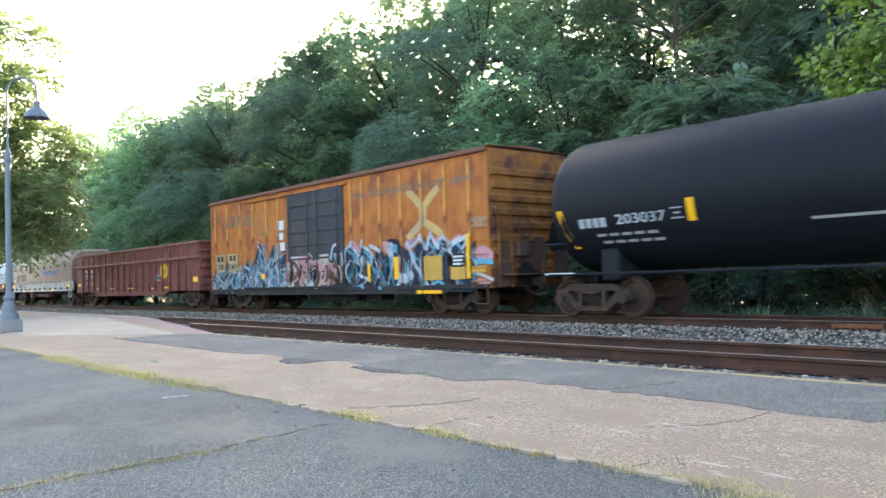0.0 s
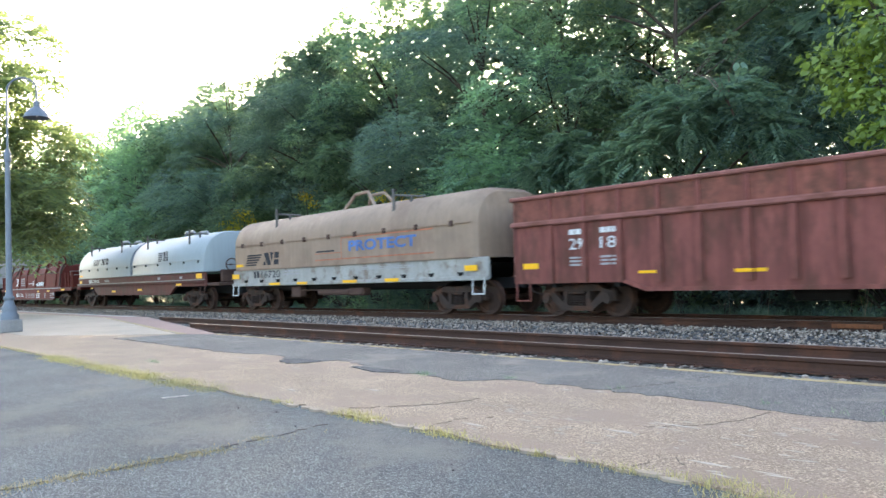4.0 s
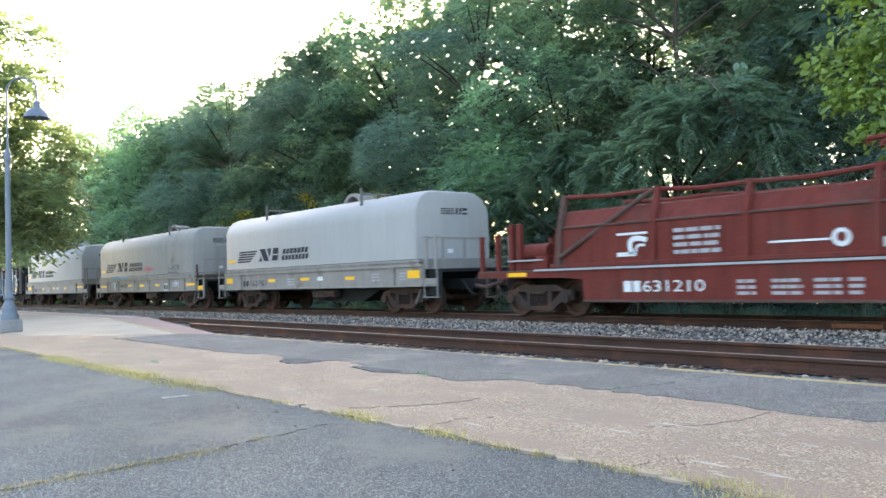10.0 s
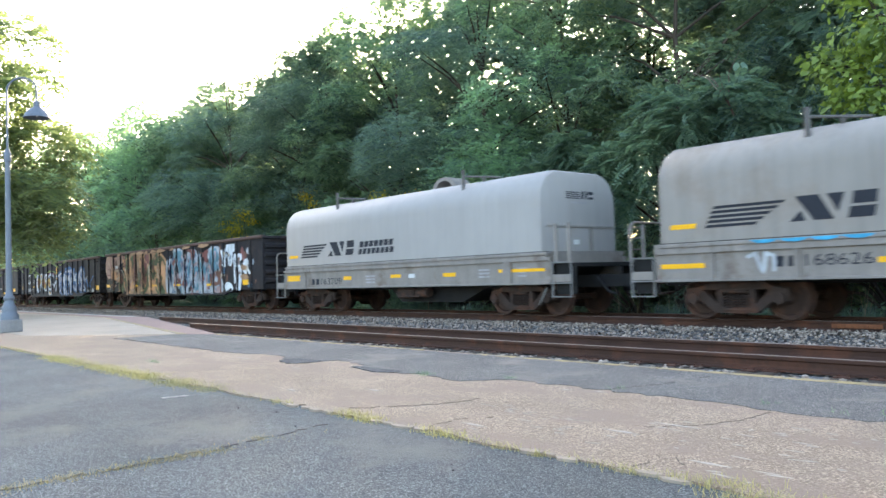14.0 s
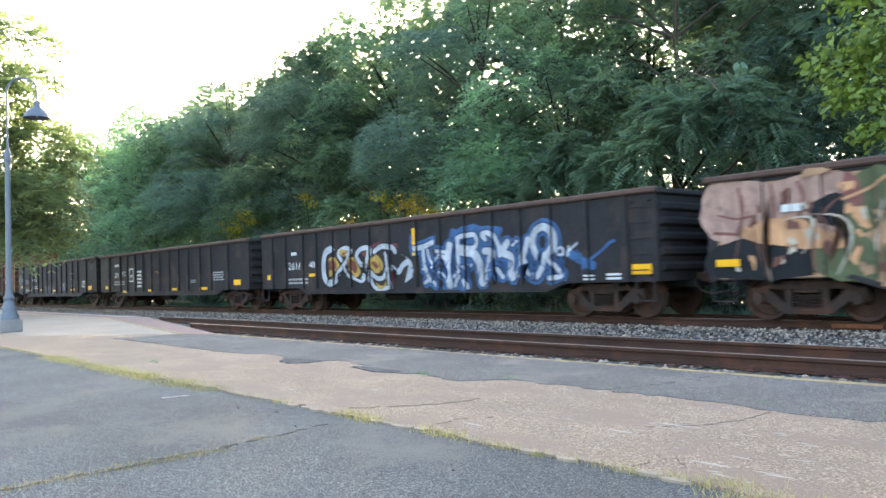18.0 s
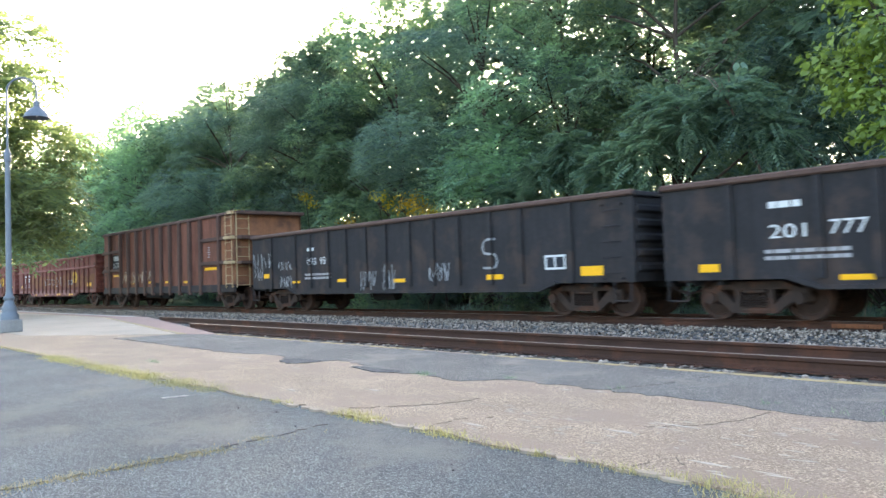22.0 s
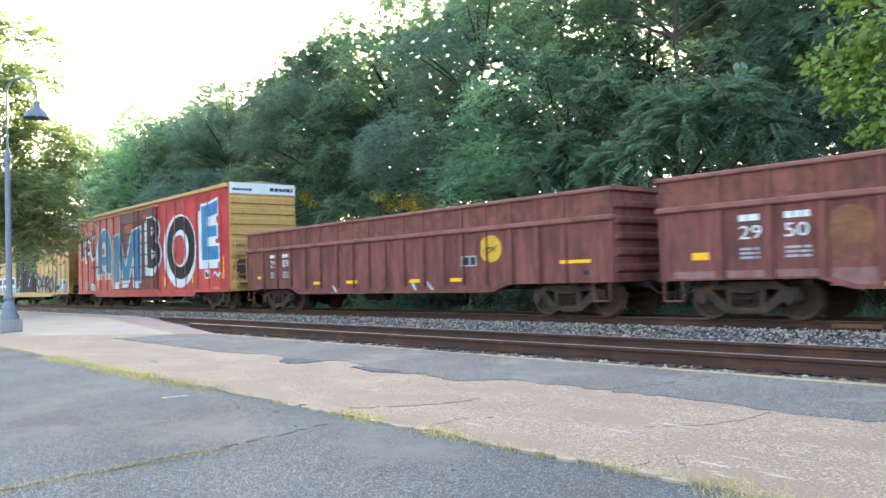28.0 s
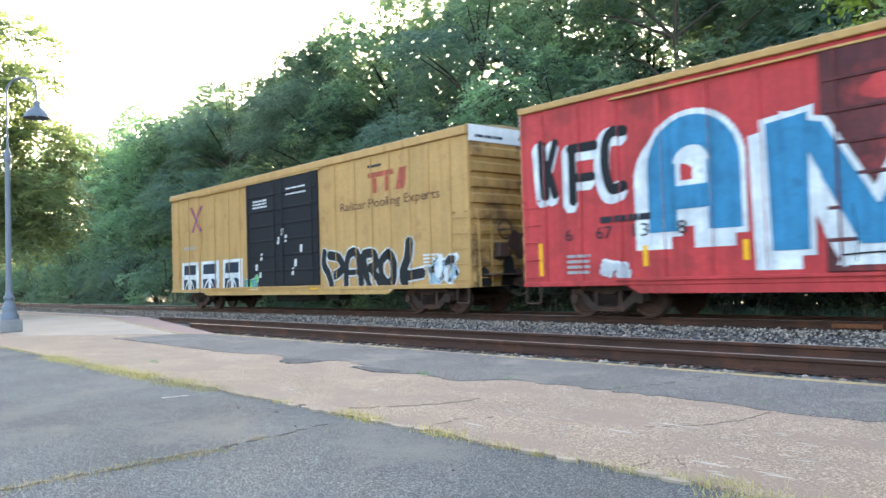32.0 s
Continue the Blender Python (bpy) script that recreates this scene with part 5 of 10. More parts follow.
def build_maroons():
    rr = [(-2.76, -2.1, 0.97, 1.04), (0.03, 0.7, 0.95, 1.02), (3.12, 3.62, 0.92, 1.0), (4.8, 5.35, 0.95, 1.02), (8.05, 8.55, 1.2, 1.42), (-8.4, -7.9, 1.18, 1.32), (-5.0, -4.5, 1.0, 1.06)]
    build_maroon("rusty maroon gondola with raised sides and a yellow round mark", -41.5, "2918", 0.0, rr, True)
    c, ribs = build_maroon("rusty maroon gondola with raised sides and chalk marks", -254.85, "2950", 0.15, [(-7.95, -7.57, 1.23, 1.38), (-4.27, -3.74, 0.66, 0.75), (-1.5, -0.99, 0.64, 0.73), (1.07, 1.69, 0.66, 0.78), (3.68, 4.36, 0.66, 0.77), (7.33, 7.9, 1.19, 1.39)], True)
    low = surf("worn_lower_band", (0.25, 0.125, 0.115), 0.8, var=0.25, scale=1.5, grain=12, streak=0.4, rust=(0.19, 0.07, 0.052), rust_amount=0.4, rust_scale=2.5)
    edges = [-8.5] + [x + 0.15 for x in (-7.47, -6.45, -5.45, -4.45, -3.49, -2.44, -1.55, -0.67, 0.2, 1.1, 2.0, 2.9, 3.68, 4.58, 5.51, 6.43, 7.27)] + [8.5]
    bare = surf("bare_orange_rust", (0.2, 0.088, 0.04), 0.85, var=0.4, scale=3, grain=14, rust=(0.14, 0.052, 0.038), rust_amount=0.5, rust_scale=3.5)
    rng = random.Random(29)
    for k, (a, b) in enumerate(zip(edges, edges[1:])):
        lay("lower_band", [rect(a + 0.09, b - 0.09, 0.68 if -5.4 < a and b < 5.4 else 0.86, 1.0)], low, c, ribs=ribs, layer=1, label="paler worn band along the foot of the side")
        if k not in (0, 1, 2):
            z = rng.uniform(1.1, 1.3)
            lay("bare_patch", [torn([(a + 0.16, z), (b - 0.16, z + 0.05), (b - 0.14, rng.uniform(1.75, 2.05)), (a + 0.15, rng.uniform(1.7, 2.05))], k)], bare, c, ribs=ribs, layer=1, label="bare rusted patch")
    chalk = [[(-1.76, 1.75), (-1.65, 1.33), (-1.52, 1.62), (-1.4, 1.33), (-1.28, 1.77)], [(1.12, 1.8), (1.1, 1.28), (1.3, 1.32), (1.38, 1.55), (1.3, 1.78), (1.14, 1.82)], [(1.95, 1.8), (2.22, 1.8)], [(2.1, 1.8), (2.08, 1.29)], [(2.85, 1.66), (2.94, 1.75), (2.93, 1.34)], [(2.8, 1.34), (3.05, 1.36)]]
    chalk += [[(cx + 0.18 * math.cos(a), cz + 0.18 * math.sin(a)) for a in (1.4, 2.6, 3.8, 5.0, 6.2, 7.4)] for cx, cz in ((-0.5, 1.56), (0.39, 1.53))]
    for q in chalk:
        lay("graffiti", brush(q, 0.022), sp_silver, c, ribs=ribs, layer=3, label="chalked letter", strokes=[0] * 60)
    c, ribs = build_maroon("rusty maroon gondola with raised sides and a long yellow stripe", -273.5, "2909", 0.05, [(-3.9, -3.4, 0.94, 1.04), (-1.9, -1.3, 0.94, 1.04), (1.4, 1.9, 0.92, 1.02), (3.2, 3.75, 0.92, 1.02), (7.2, 8.1, 1.28, 1.36), (-7.9, -7.5, 1.2, 1.3)], True)
    lay("chalk_mark", [ribbon((1.5, 0.95), (1.6, 0.8), (1.7, 0.68), 0.05), ribbon((2.2, 0.95), (2.3, 0.8), (2.5, 0.68), 0.05), ribbon((-2.7, 0.9), (-2.6, 0.75), (-2.4, 0.68), 0.04)], sp_silver, c, ribs=ribs, layer=2, label="chalked scribble")


def build_dark_gondolas():
    top = surf("rusted_top_chord", (0.1, 0.06, 0.048), 0.8, var=0.25, scale=2, grain=14)
    p0 = [-7.75, -6.65, -5.52, -4.42, -3.45, -2.39, -1.27, -0.25, 0.74, 1.64, 2.55, 3.48, 4.54, 5.52, 6.74, 7.9]
    # the painted one
    c, ribs = gondola("dark gondola covered in camouflage and blue graffiti", -162.9, 8.85, 2.83, dark_gon, p0, belly=(-5.6, 5.7), top_paint=top)
    lay("graffiti", [[(-8.62, 0.84), (-5.95, 0.84), (-5.6, 0.66), (-0.35, 0.66), (-0.5, 2.3), (-1.2, 2.68), (-8.62, 2.66)]], sp_tan, c, ribs=ribs, layer=1, label="tan sprayed ground")
    lay("graffiti", [torn([(x, 2.67), (x + 0.3 + 0.2 * (k % 3), 2.66), (x + 0.5 + 0.25 * (k % 3), 2.74), (x + 0.2, 2.79)], k) for k, x in enumerate((-6.9, -5.0, -4.1, -3.1, -2.2, -1.4, 0.1, 1.6, 3.3))], sp_tan, c, y=NEAR - 0.09, layer=1, label="paint overrunning the top chord")
    camouflage = [
    ('pink field', sp_blush2, 2, [(0, [(-8.8, 2.7), (-7.5, 2.65), (-6.2, 2.65), (-6.15, 1.6), (-7.55, 1.6), (-8.8, 1.65)]), (0, [(-5.3, 1.3), (-4.7, 1.35), (-4.65, 0.95), (-5.25, 0.95)])]),
    ('black patches', sp_black, 3, [(0, [(-8.75, 1.4), (-7.8, 1.6), (-6.6, 1.45), (-6.8, 0.9), (-8.75, 0.9)]), (0, [(-6.8, 2.05), (-6.4, 2.3), (-5.85, 2.05), (-6.35, 1.75)])]),
    ('dark gaps', sp_rose, 4, [(0.03, [(-8.15, 2.6), (-8.1, 2.1), (-8.2, 1.75)]), (0.025, [(-7.5, 2.6), (-7.45, 2.2), (-7.5, 1.7)]), (0.02, [(-8.6, 2.1), (-8.2, 2.0), (-7.8, 2.05)]), (0.03, [(-7.0, 2.6), (-6.9, 2.3), (-7.0, 1.9)]), (0.02, [(-7.4, 1.95), (-7.0, 1.8), (-6.6, 1.85)]), (0.03, [(-8.7, 1.75), (-8.2, 1.7), (-7.6, 1.62)])]),
    ('green patches', sp_olive, 4, [(0, [(-6.05, 2.5), (-5.4, 2.65), (-5.6, 1.75), (-6.1, 1.6)]), (0, [(-6.65, 0.9), (-6.7, 1.3), (-6.1, 1.65), (-5.7, 1.3), (-5.8, 0.8)]), (0, [(-5.1, 2.55), (-4.5, 2.7), (-4.6, 2.2), (-5.05, 2.35)]), (0, [(-4.25, 1.7), (-3.65, 1.95), (-3.55, 1.35), (-4.25, 1.1)])]),
    ('green patches', sp_olive, 4, [(0, [(-3, 1.75), (-2.65, 1.9), (-2.75, 1.2), (-3.2, 0.75), (-3.6, 0.75), (-3.1, 1.25)]), (0, [(-2.5, 2.25), (-2.1, 2.35), (-1.65, 2.65), (-1.35, 2.7), (-1.55, 2.2), (-1.75, 1.7), (-1.15, 1.15), (-1.45, 1.05), (-2.15, 1.4), (-2.45, 1.7)]), (0, [(-1.45, 2.25), (-1.1, 2.5), (-0.55, 2.2), (-0.3, 1.8), (-0.45, 1.85), (-0.85, 2.2), (-1.25, 2.15)]), (0, [(-1.1, 1.75), (-0.8, 1.8), (-1, 1.5)]), (0, [(-1.35, 0.9), (-0.95, 1.05), (-0.7, 0.75), (-1.3, 0.7)])]),
    ('brown patches', sp_umber, 5, [(0, [(-3.75, 2.5), (-3.3, 2.35), (-3, 1.6), (-3.1, 1.2), (-3.45, 1.1), (-3.45, 1.75)]), (0, [(-2.95, 2.5), (-2.55, 2.6), (-2.5, 2.2), (-2.8, 2.1)]), (0, [(-4.5, 2.5), (-4.35, 2.5), (-4.5, 0.85), (-4.65, 0.85)])]),
    ('peach patches', sp_peach, 7, [(0, [(-5.96, 2.03), (-5.65, 2.01), (-5.51, 1.91), (-5.7, 1.7), (-5.9, 1.73)]), (0, [(-5.13, 2.01), (-4.77, 2.01), (-4.75, 1.7), (-5.19, 1.69)]), (0, [(-5.17, 1.18), (-4.8, 1.34), (-4.6, 1.04), (-5.18, 0.97)]), (0, [(-3.77, 2.46), (-3.44, 2.35), (-3.5, 1.92), (-3.76, 1.82), (-3.87, 2.18)]), (0, [(-2.08, 1.98), (-1.81, 2.03), (-1.6, 1.94), (-1.77, 1.78)])]),
    ('peach patches', sp_peach, 7, [(0, [(-1.67, 1.63), (-1.4, 1.72), (-1.39, 1.48), (-1.57, 1.49)]), (0, [(-2.46, 1.03), (-2.28, 1.3), (-1.96, 1.07), (-2.18, 0.97), (-2.36, 0.87)]), (0, [(-1.54, 1.06), (-1.34, 0.9), (-1.4, 0.75), (-1.55, 0.8)]), (0, [(-1.02, 1.34), (-0.44, 1.41), (-0.35, 1.5), (-0.74, 1.21)]), (0, [(-8.03, 1.82), (-7.13, 1.91), (-6.38, 1.6), (-6.32, 1.34), (-7.86, 1.54)])]),
    ('brown patches', sp_rose, 6, [(0, [(-3.16, 2.57), (-2.56, 2.56), (-2.52, 2.18), (-2.82, 2.09), (-3.07, 1.89)]), (0, [(-6.15, 2.6), (-5.95, 2.5), (-5.88, 2.15), (-6.1, 2.2)]), (0, [(-4.53, 2.47), (-4.35, 2.4), (-4.3, 1.0), (-4.5, 1.1)])]),
    ('peach patches', sp_peach, 6, [(0, [(-5.2, 2), (-4.9, 2.05), (-4.8, 1.8), (-5.15, 1.7)]), (0, [(-3.9, 2.25), (-3.55, 2.3), (-3.55, 1.9), (-3.9, 1.85)]), (0, [(-6, 1.9), (-5.65, 1.95), (-5.8, 1.65)]), (0, [(-2.3, 1.9), (-1.85, 2), (-2.05, 1.75)]), (0, [(-2.55, 1.2), (-1.9, 1.05), (-2.25, 0.85)]), (0, [(-1, 2.15), (-0.5, 1.9), (-0.4, 1.3), (-1.05, 1.35)]), (0, [(-1.75, 1.6), (-1.55, 1.75), (-1.55, 1.45)])]),
    ('pale lines', sp_peach, 8, [(0.05, [(-1.15, 2.55), (-0.75, 2.4), (-0.35, 2)]), (0.025, [(-1.2, 1.1), (-0.75, 1.2), (-0.4, 1.4)]), (0.03, [(-3.45, 2.7), (-3.1, 2.35), (-2.9, 2.2)]), (0.03, [(-3.4, 0.85), (-3, 1.2), (-2.95, 1.6)]), (0.025, [(-6.2, 2.2), (-5.75, 2.35), (-5.4, 2.55)]), (0.03, [(-2.5, 1.6), (-2.05, 1.3), (-1.6, 1.05)]), (0.04, [(-5.25, 2.6), (-5.2, 2)])]),
    ]
    sprayed(c, camouflage, ribs, label="camouflage patch of spray paint")
    pale_letters = [
    ('white ground', sp_frost, 2, [(0, [(-0.3, 1.85), (-0.1, 2.3), (0.45, 2.25), (0.4, 2.7), (1.35, 2.65), (1.8, 2.1), (2.05, 2.6), (2.8, 2.55), (3.1, 2.1), (3.4, 2.45), (3.6, 1.95), (4.05, 2.55), (5.2, 2.55), (5.3, 1.65), (5.2, 0.7), (-0.1, 0.75)])]),
    ('blue patches', sp_powder, 4, [(0, [(0.4, 2.55), (0.7, 2.55), (0.7, 2.15), (0.35, 2.15)]), (0, [(0.8, 2.5), (1.3, 2.5), (1.4, 2), (1.2, 1.65), (0.65, 1.55), (0.8, 1.9)]), (0, [(0.05, 1.95), (0.85, 1.9), (0.75, 1.6), (0, 1.7)]), (0, [(2.3, 2.35), (2.45, 2.4), (2.5, 2.1), (2.2, 1.6), (2, 1.45), (1.95, 1.7)]), (0, [(2.45, 1.8), (3.05, 1.85), (2.95, 1.65), (2.25, 1.55)])]),
    ('blue patches', sp_powder, 4, [(0, [(2.6, 1.05), (3, 1.15), (3, 0.8), (2.7, 0.75)]), (0, [(3.05, 2.2), (3.4, 2.4), (3.5, 2), (3.9, 1.75), (3.85, 1.5), (3.4, 1.65)]), (0, [(4.15, 2.1), (4.5, 2.45), (4.85, 2.5), (5.1, 2.15), (4.75, 2)]), (0, [(4.2, 2.05), (4.75, 1.95), (5.1, 1.7), (4.85, 1.55), (4.4, 1.75)]), (0, [(4.1, 1.5), (4.4, 1.5), (4.45, 1), (4.1, 1.15)])]),
    ('red-brown patches', sp_rose, 6, [(0, [(0.35, 2.2), (0.65, 2.2), (0.6, 2), (0.3, 2)]), (0, [(1.55, 1.6), (1.9, 1.5), (1.85, 1), (1.15, 1.1), (1.05, 1.3)]), (0, [(1.95, 2.6), (2.7, 2.6), (2.75, 2.3), (2.5, 2.1), (2.45, 2.4)]), (0, [(3.65, 2.35), (4.05, 2.55), (4.1, 2.15), (3.9, 2)]), (0, [(2.3, 0.95), (2.55, 1), (2.75, 0.7), (2.45, 0.7)])]),
    ('pink patches', sp_shell, 7, [(0, [(1.4, 2), (1.8, 1.9), (1.8, 1.6), (1.35, 1.55)]), (0, [(4.15, 1.9), (4.45, 1.75), (4.55, 1.65), (4.15, 1.6)]), (0, [(2.5, 2), (3, 2.05), (2.8, 1.9)]), (0, [(0.55, 1.45), (0.85, 1.5), (0.8, 1), (0.6, 0.95)]), (0, [(3.9, 1.75), (4, 1.75), (4, 0.9), (3.9, 0.9)]), (0, [(4.9, 0.9), (5.2, 0.95), (5.2, 0.7), (4.9, 0.7)])]),
    ('dark slashes', sp_black, 8, [(0, [(0.75, 2.2), (0.85, 2.2), (0.95, 1.65), (0.8, 1.55)]), (0, [(2.2, 1), (2.8, 1.3), (2.7, 1.1), (2.1, 0.75)]), (0, [(0.85, 0.85), (1.05, 0.9), (1.2, 0.75), (0.8, 0.75)]), (0, [(4.95, 1.75), (5.15, 1.6), (5.05, 1.6)]), (0, [(4.5, 0.7), (4.8, 0.8), (4.8, 0.7)])]),
    ('grey smear', sp_umber, 7, [(0, [(4.25, 1.35), (4.6, 1.55), (5.15, 1.55), (5.2, 1.1), (4.45, 1.05)]), (0, [(5.2, 2.45), (5.35, 2.45), (5.35, 0.75), (5.15, 0.75)])]),
    ('letter t', sp_white, 5, [(0.16, [(5.9, 2.5), (6.25, 2.5), (6.6, 2.5)]), (0.2, [(6.2, 2.4), (6.15, 1.9)])]),
    ('letter f', sp_white, 5, [(0.14, [(6.55, 2.1), (6.6, 1.8), (6.6, 1.45), (6.65, 1.15)]), (0.15, [(6.55, 2.1), (7.1, 2.1)]), (0.11, [(6.6, 1.8), (6.95, 1.85)])]),
    ('white smears', sp_white, 4, [(0.13, [(7, 1.7), (7, 1.25), (6.9, 0.85)]), (0, [(7.25, 1.8), (7.4, 1.95), (7.65, 2), (7.75, 1.8), (7.55, 1.5), (7.2, 1.6)]), (0, [(5.65, 1), (6.1, 1.1), (6.35, 0.85), (5.75, 0.75)]), (0, [(7.6, 2.3), (7.7, 2.4), (7.8, 2.35), (7.85, 2.25), (7.75, 2.2)]), (0.09, [(5.5, 2.4), (5.65, 2.15), (5.65, 1.8)]), (0.06, [(7.7, 1.7), (7.95, 1.45)])]),
    ('tan smears', sp_tan, 7, [(0, [(7.15, 1.75), (7.45, 1.8), (7.65, 1.7), (7.55, 1.55), (7.2, 1.6)]), (0, [(7.05, 1.35), (7.45, 1.45), (7.7, 1.3), (7.45, 1.2)])]),
    ('maroon smear', sp_rose, 4, [(0, [(7.1, 2.25), (7.25, 2.45), (7.4, 2.3), (7.6, 2.25), (7.45, 2), (7.15, 2)])]),
    ]
    sprayed(c, pale_letters, ribs, label="sprayed patch of pale blue and rose")
    blobs(c, 61, -8.4, -5.8, 0.95, 2.5, 26, 0.11, [sp_umber, sp_cream, sp_peach, sp_brown], ribs, 9)
    blobs(c, 62, -6.0, -0.7, 0.72, 2.5, 60, 0.12, [sp_olive, sp_umber, sp_tan, sp_peach, sp_olive, sp_brown], ribs, 9)
    blobs(c, 63, -0.4, 5.0, 0.72, 2.45, 66, 0.12, [sp_powder, sp_frost, sp_rose, sp_shell, sp_steel, sp_frost], ribs, 9)
    blobs(c, 64, 5.2, 8.5, 0.9, 2.5, 26, 0.1, [sp_frost, sp_umber, sp_cream, sp_steel], ribs, 9)
    rng = random.Random(52)
    for lo, hi, mat, count in ((-8.3, -0.8, sp_umber, 18), (-8.3, -0.8, sp_cream, 9), (-0.3, 5.0, sp_dusk, 12), (-0.3, 5.0, sp_frost, 10)):
        for a, b, d, w in strokes(rng, lo, hi, 0.75, 2.5, count, 0.022):
            lay("graffiti", [ribbon(a, b, d, w)], mat, c, ribs=ribs, layer=14, label="thin sprayed line")
    bars(c, -7.3, -6.9, 2.0, 2.25, 1, white_mark, ribs, 3, 15)
    reflectors(c, [(-8.65, -8.15, 1.08, 1.22), (-4.4, -4.0, 1.08, 1.15), (-2.14, -1.5, 1.06, 1.13), (0.6, 1.3, 1.04, 1.12), (4.0, 4.6, 1.0, 1.1), (7.32, 7.9, 1.0, 1.2)], [(a, b, d + 0.07) for a, b, d in ribs] + [(-9, 9, 0.07)])
    # the one with blue wild letters
    p2 = [-7.9, -6.94, -5.75, -4.87, -3.84, -2.82, -1.78, -0.73, 0.55, 1.6, 2.62, 3.68, 4.7, 5.7, 6.8, 7.9]
    c, ribs = gondola("dark gondola with silver and blue wild graffiti", -181.65, 8.72, 2.8, dark_gon, p2, belly=(-5.4, 5.6), top_paint=top)
    first_word = [
    ('maroon', sp_maroon, 1, [(0.12, [(-1.55, 2.05), (-1.1, 2.1), (-0.35, 2)]), (0.1, [(-0.85, 1.55), (-0.6, 1.05), (-0.75, 0.75)])]),
    ('letter_c', sp_pale, 4, [(0.15, [(-3.8, 2.1), (-4.25, 2), (-4.4, 1.55), (-4.3, 1.1), (-3.9, 0.95)]), (0.13, [(-3.9, 0.95), (-3.6, 1.1), (-3.5, 1.35)])]),
    ('letter_x', sp_pale, 4, [(0.09, [(-3.3, 1.7), (-3.5, 1.95), (-3.05, 2.1), (-2.75, 2), (-3.05, 1.65), (-3.6, 1.25), (-3.75, 1)]), (0.07, [(-3.2, 1.45), (-2.9, 1.25), (-2.6, 1.1)])]),
    ('letter_v', sp_pale, 4, [(0.1, [(-2.15, 1.5), (-2.45, 1.8), (-2.25, 2), (-1.9, 2.05), (-1.7, 1.95), (-1.9, 1.45), (-2.15, 1.1)]), (0.06, [(-2.6, 1.1), (-2.2, 1), (-2, 1.1)])]),
    ('letter_g', sp_pale, 4, [(0.1, [(-1.5, 1.9), (-1.1, 2.05), (-0.6, 2), (-0.4, 1.85)]), (0.06, [(-0.8, 1.8), (-0.7, 1.15), (-0.65, 0.8)]), (0.08, [(-0.65, 0.8), (-1.3, 0.75), (-1.6, 0.9), (-1.7, 1.15)]), (0.09, [(-0.9, 1.85), (-0.85, 1.4), (-1.05, 1.1), (-1.4, 1.1), (-1.7, 1.3)])]),
    ('arrow', sp_pale, 4, [(0.11, [(-0.6, 1.4), (-0.3, 1.25), (-0.05, 1.45), (0.2, 1.55)]), (0, [(-0.1, 1.75), (0.5, 1.3), (0.05, 0.95), (0.2, 1.5)])]),
    ('gold', sp_gold, 6, [(0, [(-4, 1.7), (-3.7, 1.8), (-3.45, 1.55), (-3.95, 1.25)]), (0, [(-2.9, 1.7), (-2.6, 1.75), (-2.25, 1.35), (-2.45, 1.2), (-2.75, 1.35)]), (0, [(-1.7, 1.6), (-1.4, 1.75), (-1.05, 1.5), (-1.2, 1.25), (-1.55, 1.3)]), (0, [(-1.45, 0.95), (-1.1, 0.9), (-0.75, 1.1), (-0.85, 0.95), (-1.15, 0.8)]), (0, [(-3.4, 2), (-2.95, 2), (-3.05, 1.8)])]),
    ('brown', sp_rust, 8, [(0, [(-3.9, 1.65), (-3.7, 1.7), (-3.6, 1.5), (-3.9, 1.4)]), (0, [(-2.8, 1.6), (-2.6, 1.65), (-2.4, 1.4), (-2.55, 1.3)]), (0, [(-1.6, 1.55), (-1.4, 1.6), (-1.2, 1.45), (-1.35, 1.4)]), (0, [(-2.15, 1.9), (-1.85, 1.95), (-1.95, 1.75)]), (0, [(-3.25, 1.95), (-3.05, 1.95), (-3.15, 1.85)])]),
    ]
    sprayed(c, first_word, ribs, edge=sp_black, thin=0.8, label="sprayed letter in pale grey and gold")
